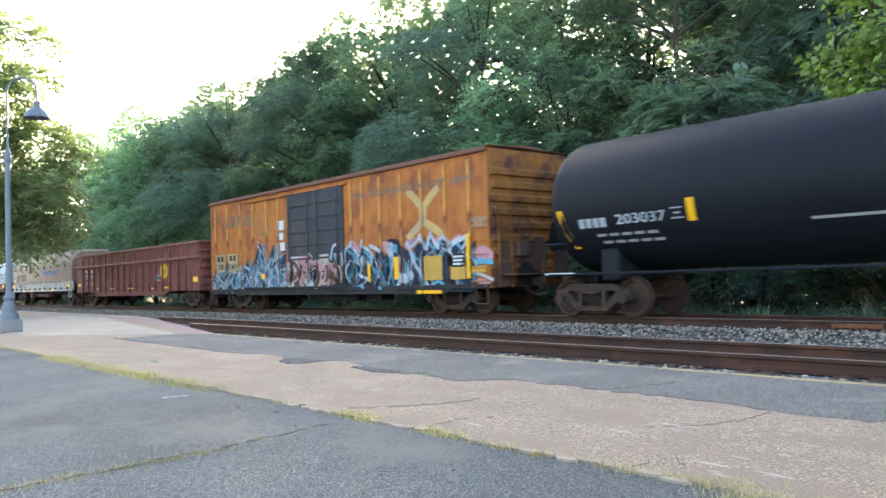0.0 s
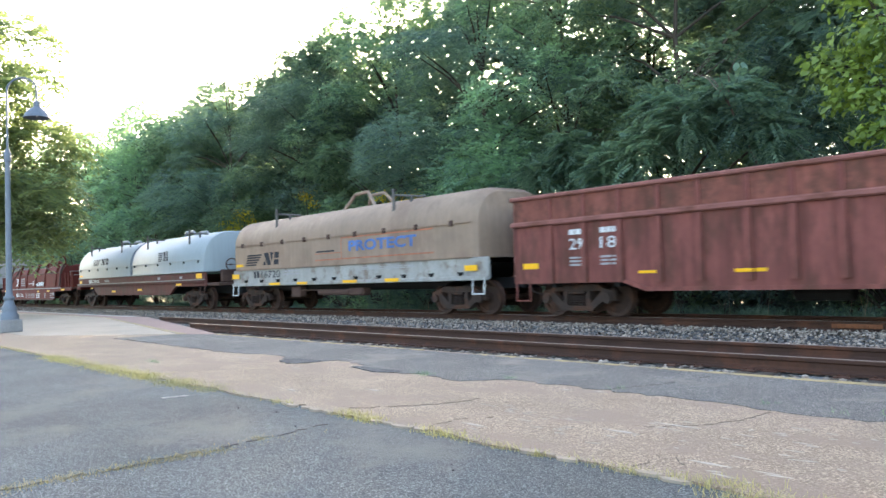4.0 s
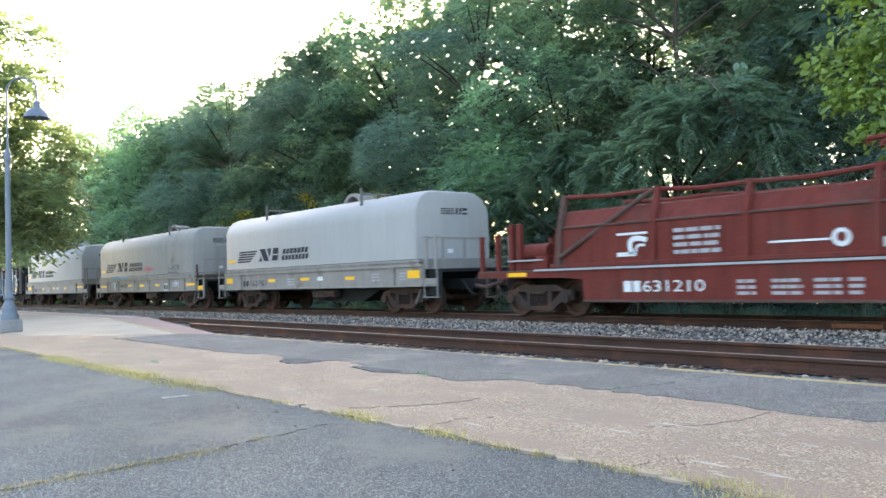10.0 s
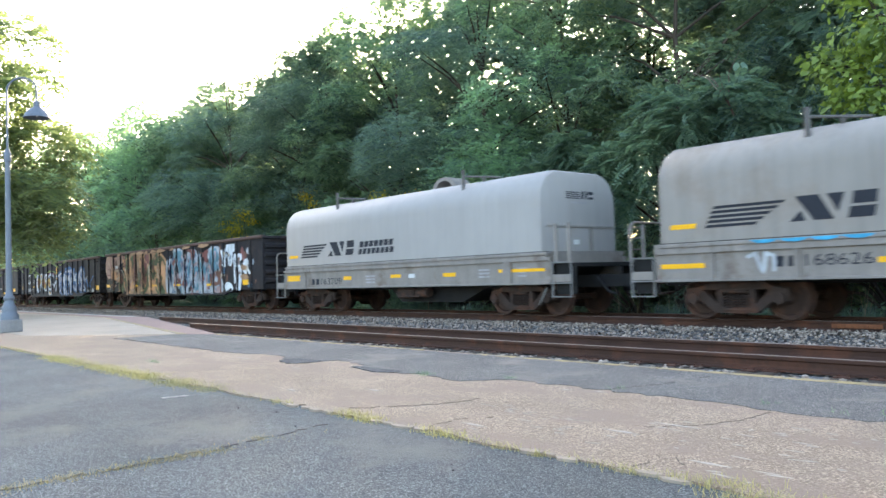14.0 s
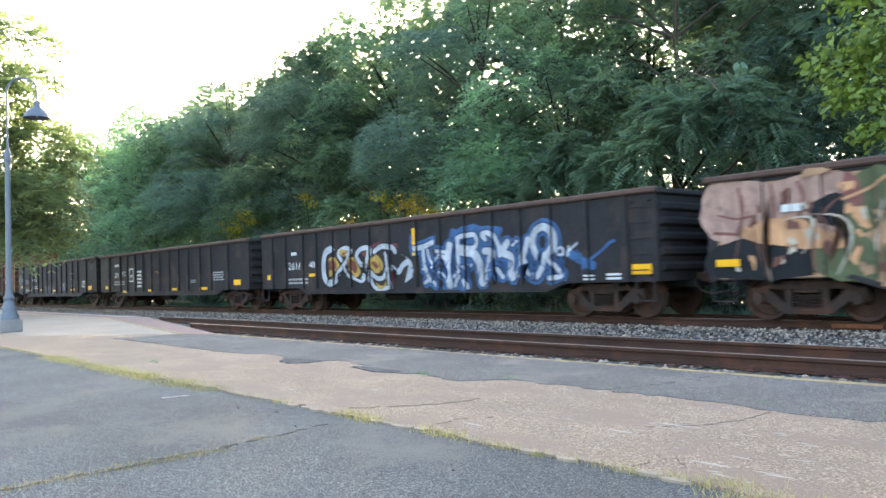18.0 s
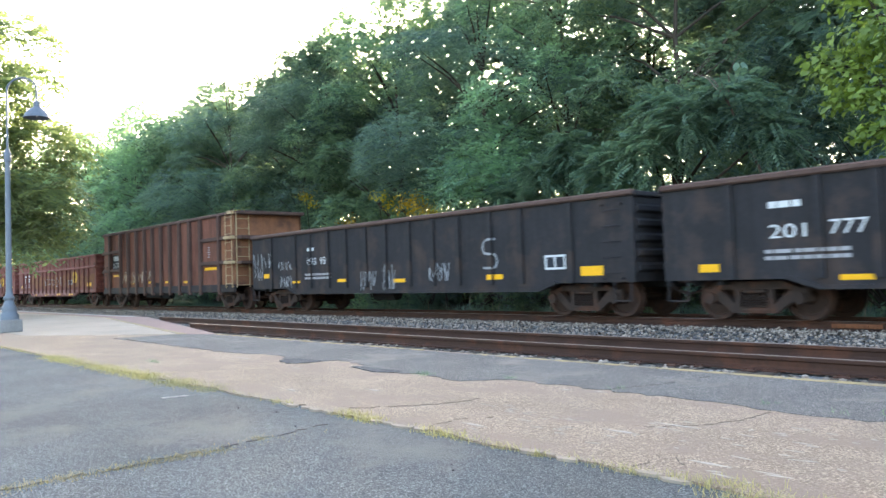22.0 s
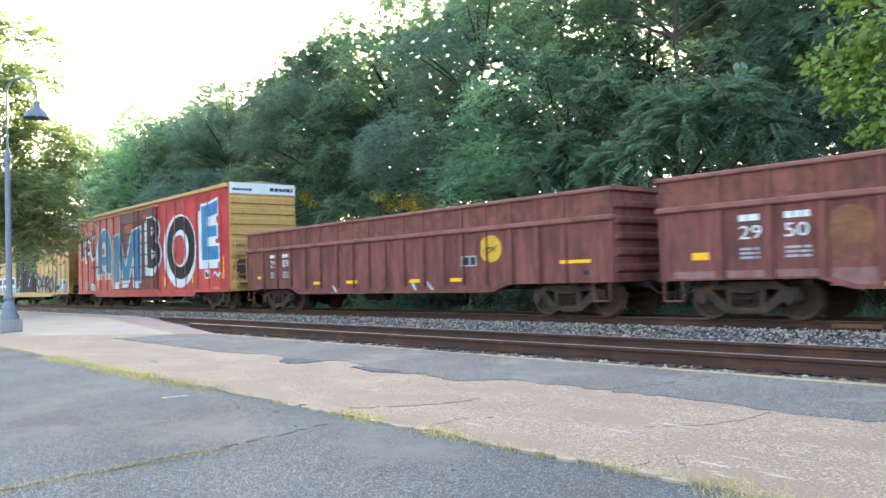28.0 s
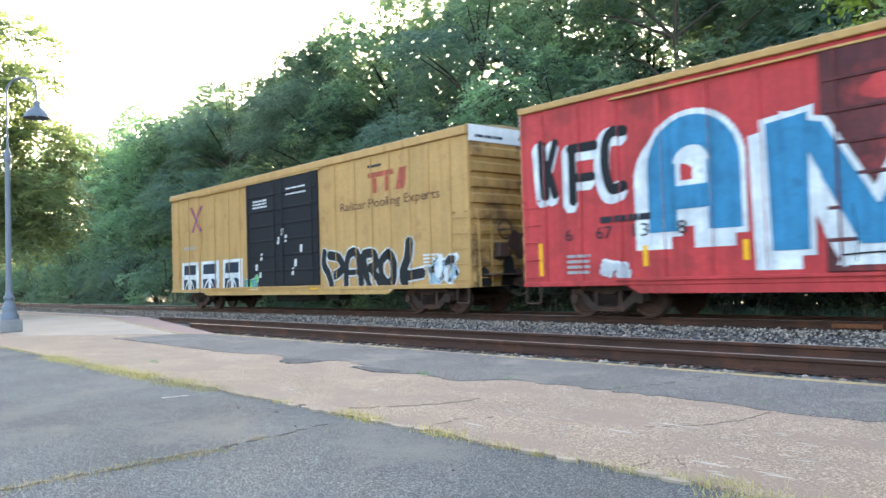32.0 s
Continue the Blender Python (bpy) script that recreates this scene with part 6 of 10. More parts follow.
    second_word = [
    ('bright_halo', sp_azure, 1, [(0.15, [(2.15, 2.3), (2.55, 2.2), (3.05, 2.35), (3.3, 2.1), (3.55, 2.25), (4.05, 2.2)]), (0.07, [(0.35, 2.3), (0.3, 1.95), (0.4, 1.7)]), (0.08, [(1.5, 2.25), (1.35, 2.05), (0.9, 2)]), (0.12, [(2.1, 2.1), (2, 1.9), (1.8, 1.8)]), (0.1, [(1.7, 0.75), (2.25, 0.7), (2.8, 0.75)])]),
    ('letter_t', sp_pale, 5, [(0.11, [(0.55, 1.9), (0.95, 1.95), (1.35, 2.05)]), (0.1, [(0.9, 1.9), (0.95, 1.45), (1.1, 1.1), (1.25, 0.95)]), (0.07, [(1.1, 1.85), (1.2, 1.55), (1.4, 1.4)]), (0.05, [(0.85, 1.3), (1.15, 1.3), (1.45, 1.45), (1.6, 1.65)]), (0.08, [(0.95, 0.9), (1.2, 1), (1.5, 0.8)])]),
    ('letter_u', sp_pale, 5, [(0.07, [(1.5, 1.8), (1.95, 1.75), (2.15, 1.95)]), (0.19, [(2.05, 1.95), (1.95, 1.5), (1.95, 1.1), (2.05, 0.8)]), (0.11, [(1.65, 1.65), (1.95, 1.55)]), (0.06, [(1.65, 1.2), (1.85, 1.05)])]),
    ('letter_r', sp_pale, 5, [(0.1, [(2.35, 2.1), (2.75, 2.15), (3.05, 2.15), (3.15, 1.95), (3, 1.8), (2.55, 1.85)]), (0.12, [(2.4, 2.1), (2.4, 1.7), (2.4, 1.3)]), (0.12, [(2.4, 1.75), (2.85, 1.65), (3.05, 1.7)]), (0.2, [(3.05, 1.65), (3.25, 1.35), (3.35, 0.85)]), (0.08, [(2.2, 1.05), (2.5, 1.25), (2.9, 1.35)]), (0.09, [(2.25, 0.8), (2.35, 1), (2.55, 1.05), (2.7, 0.85), (2.75, 0.75)])]),
    ('letter_s', sp_pale, 5, [(0.1, [(3.5, 2), (3.35, 2.15), (3.7, 2.15), (3.95, 1.85), (4, 1.55)]), (0.14, [(3.4, 1.7), (3.75, 1.65), (3.55, 1.25), (3.45, 1)]), (0.1, [(3.6, 1.25), (3.9, 1.2), (4.1, 1)])]),
    ('letter_h', sp_pale, 5, [(0.15, [(4.3, 1.9), (4.1, 1.65), (4.4, 1.5), (4.35, 1.05)]), (0.12, [(4.4, 0.95), (4.7, 1.25), (4.95, 1.8), (5, 1.95)]), (0.06, [(4.45, 1.8), (4.7, 1.9)]), (0.12, [(4.85, 1.4), (5, 1.1), (5.25, 1), (5.45, 1.25), (5.55, 1.55)])]),
    ('letter_o', sp_pale, 5, [(0.14, [(5.3, 1.45), (5.15, 1.8), (5.25, 2.1), (5.55, 2.2), (5.8, 2.05), (5.85, 1.75), (5.65, 1.5)]), (0.09, [(5.6, 1.45), (5.9, 1.2), (6.05, 1), (5.7, 0.95)])]),
    ('small_letters', sp_pale, 5, [(0.05, [(5.9, 1.55), (5.95, 1.65), (6.1, 1.65), (6.1, 1.5), (5.95, 1.5)]), (0.04, [(6.3, 1.7), (6.25, 1.45)]), (0.04, [(6.25, 1.55), (6.55, 1.75)])]),
    ('spray_cloud', sp_azure, 2, [(0.16, [(6.25, 1.55), (6.65, 1.35), (7, 1.2)]), (0.05, [(6.9, 1.35), (7.25, 1.55), (7.45, 1.7), (7.6, 1.75)])]),
    ('top_halo', sp_azure, 1, [(0.14, [(5.15, 2.1), (5.5, 2.3), (5.85, 2.1)]), (0.12, [(2.1, 2.2), (2.9, 2.35), (3.65, 2.2)])]),
    ]
    sprayed(c, second_word, ribs, halo=sp_azure, edge=sp_dusk, thin=0.66, label="pale sprayed letter with a blue edge")
    rng = random.Random(51)
    for lo, hi, mat, count in ((-4.3, -0.4, sp_black, 16), (0.6, 6.6, sp_dusk, 26), (0.9, 6.6, sp_azure, 14)):
        for a, b, d, w in strokes(rng, lo, hi, 0.85, 2.15, count, 0.026):
            lay("graffiti", [ribbon(a, ((a[0] + b[0]) / 2, (a[1] + b[1]) / 2), ((a[0] + d[0]) / 2, (a[1] + d[1]) / 2), w)], mat, c, ribs=ribs, layer=6.5, label="thin sprayed line inside the letters")
    lay("stencil", [rect(6.75, 7.0, 0.96, 1.0), rect(6.75, 7.0, 0.88, 0.92), rect(7.35, 7.75, 0.97, 1.02), rect(7.35, 7.75, 0.88, 0.93)], white_mark, c, ribs=ribs, layer=2)
    bars(c, -6.55, -6.15, 1.95, 2.15, 1, white_mark, ribs, 3)
    lay("number", letters("2616", -6.75, -5.85, 1.48, 1.74), white_mark, c, ribs=ribs, layer=2, label="white stencilled car number")
    lay("number", letters("40", -5.35, -4.85, 1.5, 1.74), white_mark, c, ribs=ribs, layer=2)
    bars(c, -6.75, -5.4, 0.95, 1.2, 2, grey_mark, ribs, 4)
    ladder(c, 8.1, 8.55, 0.9, 2.6, 5, dark_gon, rail=False)
    reflectors(c, [(-8.3, -7.95, 1.15, 1.33), (-5.35, -4.85, 1.22, 1.32), (8.05, 8.55, 0.98, 1.2), (4.3, 4.7, 1.0, 1.12), (0.49, 0.61, 1.7, 2.5)], ribs)
    # the plain one
    p1 = [-7.29, -5.57, -4.57, -3.43, -2.37, -1.25, -0.22, 0.94, 2.02, 3.09, 4.33, 5.43, 7.02]
    c, ribs = gondola("plain dark gondola with white stencils", -200.25, 8.8, 2.77, dark_gon, p1, belly=(-5.6, 6.0), top_paint=top)
    bars(c, -6.5, -5.85, 2.1, 2.32, 1, white_mark, ribs, 3)
    lay("number", letters("201", -6.5, -5.8, 1.58, 1.84), white_mark, c, ribs=ribs, layer=2, label="white stencilled car number")
    lay("number", letters("777", -5.38, -4.72, 1.6, 1.86), white_mark, c, ribs=ribs, layer=2, label="white stencilled car number")
    lay("sign", [rect(-4.3, -3.72, 1.32, 2.0)], white_mark, c, ribs=ribs, layer=2)
    lay("sign", [rect(-4.24, -3.78, 1.38, 1.94)], dark_gon, c, ribs=ribs, layer=3)
    lay("sign", [ribbon((-4.15, 1.5), (-4.0, 1.8), (-3.9, 1.5), 0.04)], white_mark, c, ribs=ribs, layer=4)
    bars(c, -3.2, -2.5, 1.0, 1.9, 5, white_mark, ribs, 7)
    bars(c, -6.6, -5.0, 1.15, 1.4, 2, grey_mark, ribs, 8)
    bars(c, 5.6, 6.6, 1.2, 1.6, 4, grey_mark, ribs, 9)
    bars(c, 3.3, 3.9, 1.15, 1.3, 2, grey_mark, ribs, 10)
    lay("chalk_mark", [ribbon((-1.0, 1.6), (-0.6, 2.0), (-0.3, 1.5), 0.03), ribbon((-0.6, 1.6), (-0.4, 1.9), (-0.1, 1.6), 0.03)], rust_orange, c, ribs=ribs, layer=2)
    reflectors(c, [(-7.99, -7.55, 0.98, 1.14), (-5.24, -4.65, 0.78, 0.88), (-1.75, -1.15, 0.82, 0.92), (1.2, 1.8, 0.84, 0.95), (4.4, 5.0, 0.84, 0.96), (7.5, 8.1, 1.0, 1.22)], ribs)
    # the last of them
    c, ribs = gondola("dark gondola with white scribbled graffiti", -218.6, 8.8, 2.8, dark_gon, p1, belly=(-5.6, 6.0), top_paint=top)
    bars(c, -4.7, -4.3, 2.05, 2.25, 1, white_mark, ribs, 3)
    lay("number", letters("193", -4.68, -4.2, 1.62, 1.86), white_mark, c, ribs=ribs, layer=2, label="white stencilled car number")
    lay("number", letters("951", -3.95, -3.5, 1.62, 1.86), white_mark, c, ribs=ribs, layer=2, label="white stencilled car number")
    bars(c, -4.95, -3.3, 1.1, 1.35, 2, grey_mark, ribs, 4)
    rng = random.Random(8)
    faded = spray("faded_white", (0.3, 0.3, 0.31), 0.3)
    for x0, x1, z0, z1, cells, w in ((-8.7, -7.1, 1.6, 2.14, 6, 0.02), (-8.65, -7.9, 1.14, 1.6, 4, 0.015), (-6.8, -5.85, 1.5, 1.78, 6, 0.016), (-6.75, -5.85, 0.87, 1.25, 6, 0.016), (-1.6, -0.7, 0.72, 1.3, 6, 0.018), (-0.4, 0.25, 0.75, 1.5, 5, 0.018), (1.8, 2.7, 0.95, 1.45, 7, 0.016)):
        for i in range(cells):
            xa, xb = x0 + (x1 - x0) * i / cells, x0 + (x1 - x0) * (i + 0.85) / cells
            zig = [(rng.uniform(xa, xb), z0 + (z1 - z0) * q) for q in rng.sample((0.0, 0.25, 0.5, 0.75, 1.0), 4)]
            lay("graffiti", brush(zig, w), faded, c, ribs=ribs, layer=2 + 0.1 * i, label="white sprayed scribble", strokes=[0] * 40)
    lay("graffiti", brush([(4.5, 2.0), (4.1, 1.95), (4.08, 1.66), (4.5, 1.58), (4.5, 1.28), (4.05, 1.26)], 0.03), faded, c, ribs=ribs, layer=2, label="white sprayed outline", strokes=[0] * 40)
    lay("data_panel", [rect(6.2, 6.85, 1.15, 1.5)], white_mark, c, ribs=ribs, layer=2)
    lay("data_panel", [rect(6.26, 6.5, 1.2, 1.45), rect(6.55, 6.8, 1.2, 1.45)], dark_mark, c, ribs=ribs, layer=3)
    ladder(c, 8.0, 8.5, 0.85, 2.6, 5, dark_gon, rail=False)
    reflectors(c, [(-7.9, -7.4, 1.22, 1.38), (-5.8, -5.3, 1.0, 1.08), (-2.9, -2.3, 1.0, 1.1), (0.1, 0.7, 0.94, 1.05), (4.15, 4.75, 0.95, 1.08), (7.3, 7.95, 0.98, 1.2)], ribs)


def build_high():
    posts = [-6.84, -5.2, -4.06, -2.87, -1.76, -0.74, 0.32, 1.4, 2.5, 3.6, 4.74, 6.56]
    hl = 7.9
    car = thing("high_sided_gondola", "tall rust-brown gondola with heavy ribs and ladders", "railway gondola", "cars of the freight train", at=pose(-236.8, 15.965, 0))
    moving.append((car, -236.8))
    ribs = [(x - 0.09, x + 0.09, 0.13) for x in posts]
    for s in (-1, 1):
        y = s * 1.5
        part("side_wall", Form().box(-hl, hl, min(y, y - s * 0.05), max(y, y - s * 0.05), 0.98, 3.92), rust_steel, car)
        part("corner_panel", Form().box(6.7, hl, min(y, y + s * 0.02), max(y, y + s * 0.02), 1.0, 3.86), rust_orange, car, "orange rusted corner panel")
        part("corner_panel", Form().box(-hl, -6.95, min(y, y + s * 0.02), max(y, y + s * 0.02), 1.0, 3.86), rust_steel, car)
        pm = Form().box(-0.09, 0.09, min(y, y + s * 0.15), max(y, y + s * 0.15), 0.62, 3.86, 0.02).mesh("post", rust_brown)
        for x in posts:
            part("post", pm, None, car, at=pose(x, 0, 0))
        part("top_chord", Form().box(-hl - 0.05, hl + 0.05, min(y - s * 0.1, y + s * 0.1), max(y - s * 0.1, y + s * 0.1), 3.84, 3.98, 0.03), rust_brown, car)
        # sill drawn deep and near-black: its colour imitates the shadow under the side
        part("side_sill", Form().box(-hl, hl, min(y, y + s * 0.08), max(y, y + s * 0.08), 0.72, 1.04, 0.02), dark_gon, car)
        for a, b in ((4.83, 6.47), (6.65, hl), (-hl, -6.93), (-6.75, -5.29)):
            for z in (2.85, 1.86):
                part("brace", Form().box(a, b, min(y, y + s * 0.12), max(y, y + s * 0.12), z, z + 0.16, 0.02), rust_brown, car)
    for s in (-1, 1):
        x = s * hl
        f = Form().box(min(x, x - s * 0.06), max(x, x - s * 0.06), -1.5, 1.5, 0.98, 3.9)
        part("end_wall", f, rust_orange if s > 0 else rust_steel, car)
        f = Form()
        f.box(min(x, x + s * 0.55), max(x, x + s * 0.55), -1.5, 1.5, 2.84, 2.98, 0.02)
        f.box(min(x, x + s * 0.35), max(x, x + s * 0.35), -1.5, 1.5, 3.84, 3.98, 0.02)
        f.box(min(x, x + s * 0.5), max(x, x + s * 0.5), -1.5, 1.5, 1.84, 1.96, 0.02)
        part("end_shelf", f, rust_brown, car)
    pale = surf("cream_ladder_paint", (0.42, 0.3, 0.17), 0.7, var=0.2, scale=4, grain=20, rust=RUST, rust_amount=0.4, rust_scale=4)
    ladder(car, 7.3, 7.85, 0.9, 3.9, 9, pale, y=-1.52, off=0.13)
    f = Form()
    for k in range(8):
        z = 1.0 + k * 0.38
        f.rod((hl + 0.12, -1.5, z), (hl + 0.12, -0.95, z), 0.014, 6)
    f.box(hl + 0.1, hl + 0.14, -1.52, -1.49, 0.9, 3.9).box(hl + 0.1, hl + 0.14, -0.97, -0.94, 0.9, 3.9)
    part("end_ladder", f, pale, car)
    lad = Form().box(7.25, 7.98, -1.72, -1.55, 2.86, 2.98, 0.01).box(7.25, 7.98, -1.72, -1.55, 1.86, 1.98, 0.01).box(7.5, 7.95, -1.66, -1.5, 3.86, 3.99, 0.01)
    part("ladder_bracket", lad, pale, car, "cream painted bracket")
    ladder(car, -7.8, -7.3, 0.95, 2.2, 4, rust_brown, y=-1.5, off=0.1)
    lay("number_plate_panel", [rect(-6.65, -5.35, 1.98, 2.8)], black_paint, car, y=-1.5, layer=1, label="black number panel")
    lay("number", letters("161746", -6.5, -5.48, 2.08, 2.37), white_mark, car, y=-1.5, layer=3, label="white stencilled car number")
    lay("stencil", [rect(-6.42 + k * 0.22, -6.27 + k * 0.22, 2.47, 2.71) for k in range(4)], white_mark, car, y=-1.5, layer=3)
    wildstyle(car, 41, -5.0, -0.9, 1.12, 1.9, 7, 0.035, sp_brown, [sp_cream, sp_tan, sp_tan], [(-9, 9, -0.035)] + [(x - 0.09, x + 0.09, 0.115) for x in posts])
    lay("stencil", [rect(5.3, 5.55, 2.2, 2.26 - 0.02), rect(5.3, 5.55, 2.3, 2.34), rect(5.3, 5.55, 2.4, 2.44), rect(5.3, 5.55, 2.5, 2.54), rect(5.3, 5.55, 2.6, 2.64)], grey_mark, car, y=-1.5, layer=1)
    lay("dirt_patch", [rect(-0.6, 0.2, 1.04, 1.22)], under_black, car, y=-1.5, layer=1, label="black tar stain")
    for x0, x1, z0, z1 in ((-6.5, -5.4, 1.62, 1.72), (-3.9, -3.4, 1.2, 1.3), (-1.5, -1.0, 1.2, 1.3), (0.6, 1.15, 1.18, 1.28), (2.75, 3.3, 1.15, 1.25), (5.0, 6.3, 1.66, 1.78)):
        lay("reflector", [rect(x0, x1, z0, z1)], amber, car, y=-1.5, layer=2, label="amber reflective strip")
    part("floor", Form().box(-hl + 0.05, hl - 0.05, -1.45, 1.45, 0.98, 1.1), under_black, car)
    part("centre_sill", Form().box(-hl - 0.2, hl + 0.2, -0.3, 0.3, 0.72, 1.0).box(-2.4, -0.6, -1.3, -0.9, 0.5, 0.85, 0.04).rod((-0.5, -1.1, 0.6), (0.4, -1.1, 0.6), 0.15, 10), under_black, car)
    add_gear(car, -hl + 1.55, hl - 1.3, hl)


# ---------------------------------------------------------------- coil cars
def hood_outline(w, z0, z1, r, n=8):
    """Half-round shouldered outline of a hood, as (y, z)."""
    pts = [(-w, z0)]
    for i in range(n + 1):
        a = math.pi / 2 * i / n
        pts.append((-w + r - r * math.cos(a), z1 - r + r * math.sin(a)))
    for i in range(n + 1):
        a = math.pi / 2 * i / n
        pts.append((w - r + r * math.sin(a), z1 - r + r * math.cos(a)))
    pts.append((w, z0))
    return pts


def hood_part(car, x0, x1, w, z0, z1, r, material, label, round_end=0.18):
    """A hood with softly rounded ends."""
    f = Form()
    ol = hood_outline(w, z0, z1, r)
    secs = [(x0, round_end), (x0 + 0.25 * round_end, 0.35 * round_end), (x0 + round_end, 0), (x1 - round_end, 0), (x1 - 0.25 * round_end, 0.35 * round_end), (x1, round_end)]
    n = len(ol)
    verts, faces = [], []
    for x, s in secs:
        for y, z in ol:
            k = (w - s) / w
            verts.append((x, y * k, z0 + (z - z0) * (z1 - z0 - s) / (z1 - z0)))
    for a in range(len(secs) - 1):
        for i in range(n):
            faces.append((a * n + i, a * n + (i + 1) % n, (a + 1) * n + (i + 1) % n, (a + 1) * n + i))
    faces.append(tuple(range(n)))
    faces.append(tuple(range((len(secs) - 1) * n, len(secs) * n)))
    f.add(verts, faces)
    return part("hood", f, material, car, label, True)


def lifting_gear(hood, xs, x_loop, w, z, material, loop_w=0.55, arch=False, slim=False):
    for x in xs:
        for s in (-1, 1):
            f = Form()
            f.box(x - 0.05, x + 0.05, s * (w - 0.1) - 0.03, s * (w - 0.1) + 0.03, z - 0.5, z + 0.38, 0.01)
            f.rod((x, s * (w - 0.1), z + 0.2), (x + 0.95, s * (w - 0.6), z + 0.1), 0.03, 6)
            f.box(x + 0.5, x + 0.56, s * (w - 0.37) - 0.03, s * (w - 0.37) + 0.03, z - 0.25, z + 0.16)
            part("guide_bracket", f, bracket_steel, hood)
    f = Form()
    for s in (-0.34, 0.34):
        if arch:
            f.path([(x_loop - 1.05, s * 1.6, z - 0.1), (x_loop - 0.4, s, z + 0.6), (x_loop + 0.35, s, z + 0.62), (x_loop + 1.1, s * 1.6, z - 0.05)], 0.06, 8)
        else:
            f.path([(x_loop - loop_w, s, z - 0.05), (x_loop - loop_w, s, z + 0.28), (x_loop - loop_w + 0.15, s, z + 0.4), (x_loop + loop_w - 0.15, s, z + 0.4), (x_loop + loop_w, s, z + 0.28), (x_loop + loop_w, s, z - 0.05)], 0.055, 8)
    if not arch and not slim:
        f = Form()
        outer = [(x_loop + 0.52 * math.cos(a), z + 0.1 + 0.36 * math.sin(a)) for a in np.linspace(0, math.pi, 13)]
        inner = [(x_loop + 0.36 * math.cos(a), z + 0.1 + 0.26 * math.sin(a)) for a in np.linspace(0, math.pi, 13)]
        for (xa, za), (xb, zb), (xc, zc), (xd, zd) in zip(outer, outer[1:], inner[1:], inner):
            f.prism([(xa, za), (xb, zb), (xc, zc), (xd, zd)], -0.32, 0.32)
        for q in (-1, 1):
            f.box(x_loop + q * 0.44 - 0.08, x_loop + q * 0.44 + 0.08, -0.32, 0.32, z - 0.1, z + 0.1)
    f.box(x_loop - 1.0, x_loop + 1.0, -0.45, 0.45, z - 0.08, z + 0.03, 0.01)
    part("lifting_loop", f, material, hood)


def coil_end(car, s, x_in, x_out, hoop, tall, plate, posts=()):
    """One end of a coil car: deck, corner steps with their plate, ladder posts and a rail across."""
    a, b = min(x_in, x_out), max(x_in, x_out)
    part("end_platform", Form().box(a, b, -1.3, 1.3, 1.2, 1.3, 0.01), under_black, car, "dark grated end deck")
    for q in (-1, 1):
        y = q * 1.48
        f = Form()
        for x in (a + 0.02, b - 0.02):
            f.box(x - 0.012, x + 0.012, y - 0.02, y + 0.02, 0.5, 1.32)
        f.box(a, b, y - 0.03, y + 0.03, 1.31, 1.335).box(a, b, y - 0.03, y + 0.03, 0.81, 0.835).box(a, b, y - 0.06, y + 0.06, 0.485, 0.505)
        part("corner_step", f, worn_grey, car, "worn grey step irons at the corner")
        part("step_plate", Form().box(a + 0.04, b - 0.04, y - 0.025, y + 0.01, 0.85, 1.03, 0.005), plate if q < 0 else sill_grey, car)
        # near-black sheet added to imitate the shade in the open corner
        part("step_back", Form().box(a, b, q * 1.32 - 0.01, q * 1.32 + 0.01, 0.55, 1.3), under_black, car)
        for x in posts:
            part("ladder_post", Form().box(x - 0.04, x + 0.04, y - 0.035, y + 0.035, 1.32, 2.26, 0.01), sill_grey, car)
    if posts:
        f = Form()
        for z in (1.62, 1.92, 2.2):
            f.rod((posts[0], 1.48, z), (posts[1], 1.48, z), 0.014, 6)
        part("rung", f, sill_grey, car)
    if hoop:
        f = Form().path([(hoop, -1.46, 0.6), (hoop, -1.46, tall - 0.16), (hoop, -1.43, tall - 0.06), (hoop, -1.32, tall), (hoop, 1.32, tall), (hoop, 1.43, tall - 0.06), (hoop, 1.46, tall - 0.16), (hoop, 1.46, 0.6)], 0.026, 7)
        part("handrail", f, sill_grey, car, "bent pipe handrail across the end")
    xb = x_in + s * 0.3
    f = Form().lathe([(0.26, -0.02), (0.29, 0.0), (0.26, 0.02), (0.24, 0.0), (0.26, -0.02)], (xb, 0.62, 1.85), "x", 16).rod((xb - s * 0.25, 0.62, 1.85), (xb + s * 0.02, 0.62, 1.85), 0.03).rod((xb, 0.36, 1.85), (xb, 0.88, 1.85), 0.012).rod((xb, 0.62, 1.6), (xb, 0.62, 2.1), 0.012)
    if s < 0:
        part("brake_wheel", f, rust_brown, car)
    part("air_hose", Form().path([(x_out - s * 0.05, -0.5, 0.95), (x_out + s * 0.12, -0.52, 0.8), (x_out + s * 0.3, -0.5, 0.6), (x_out + s * 0.5, -0.45, 0.52)], 0.03, 7), under_black, car)


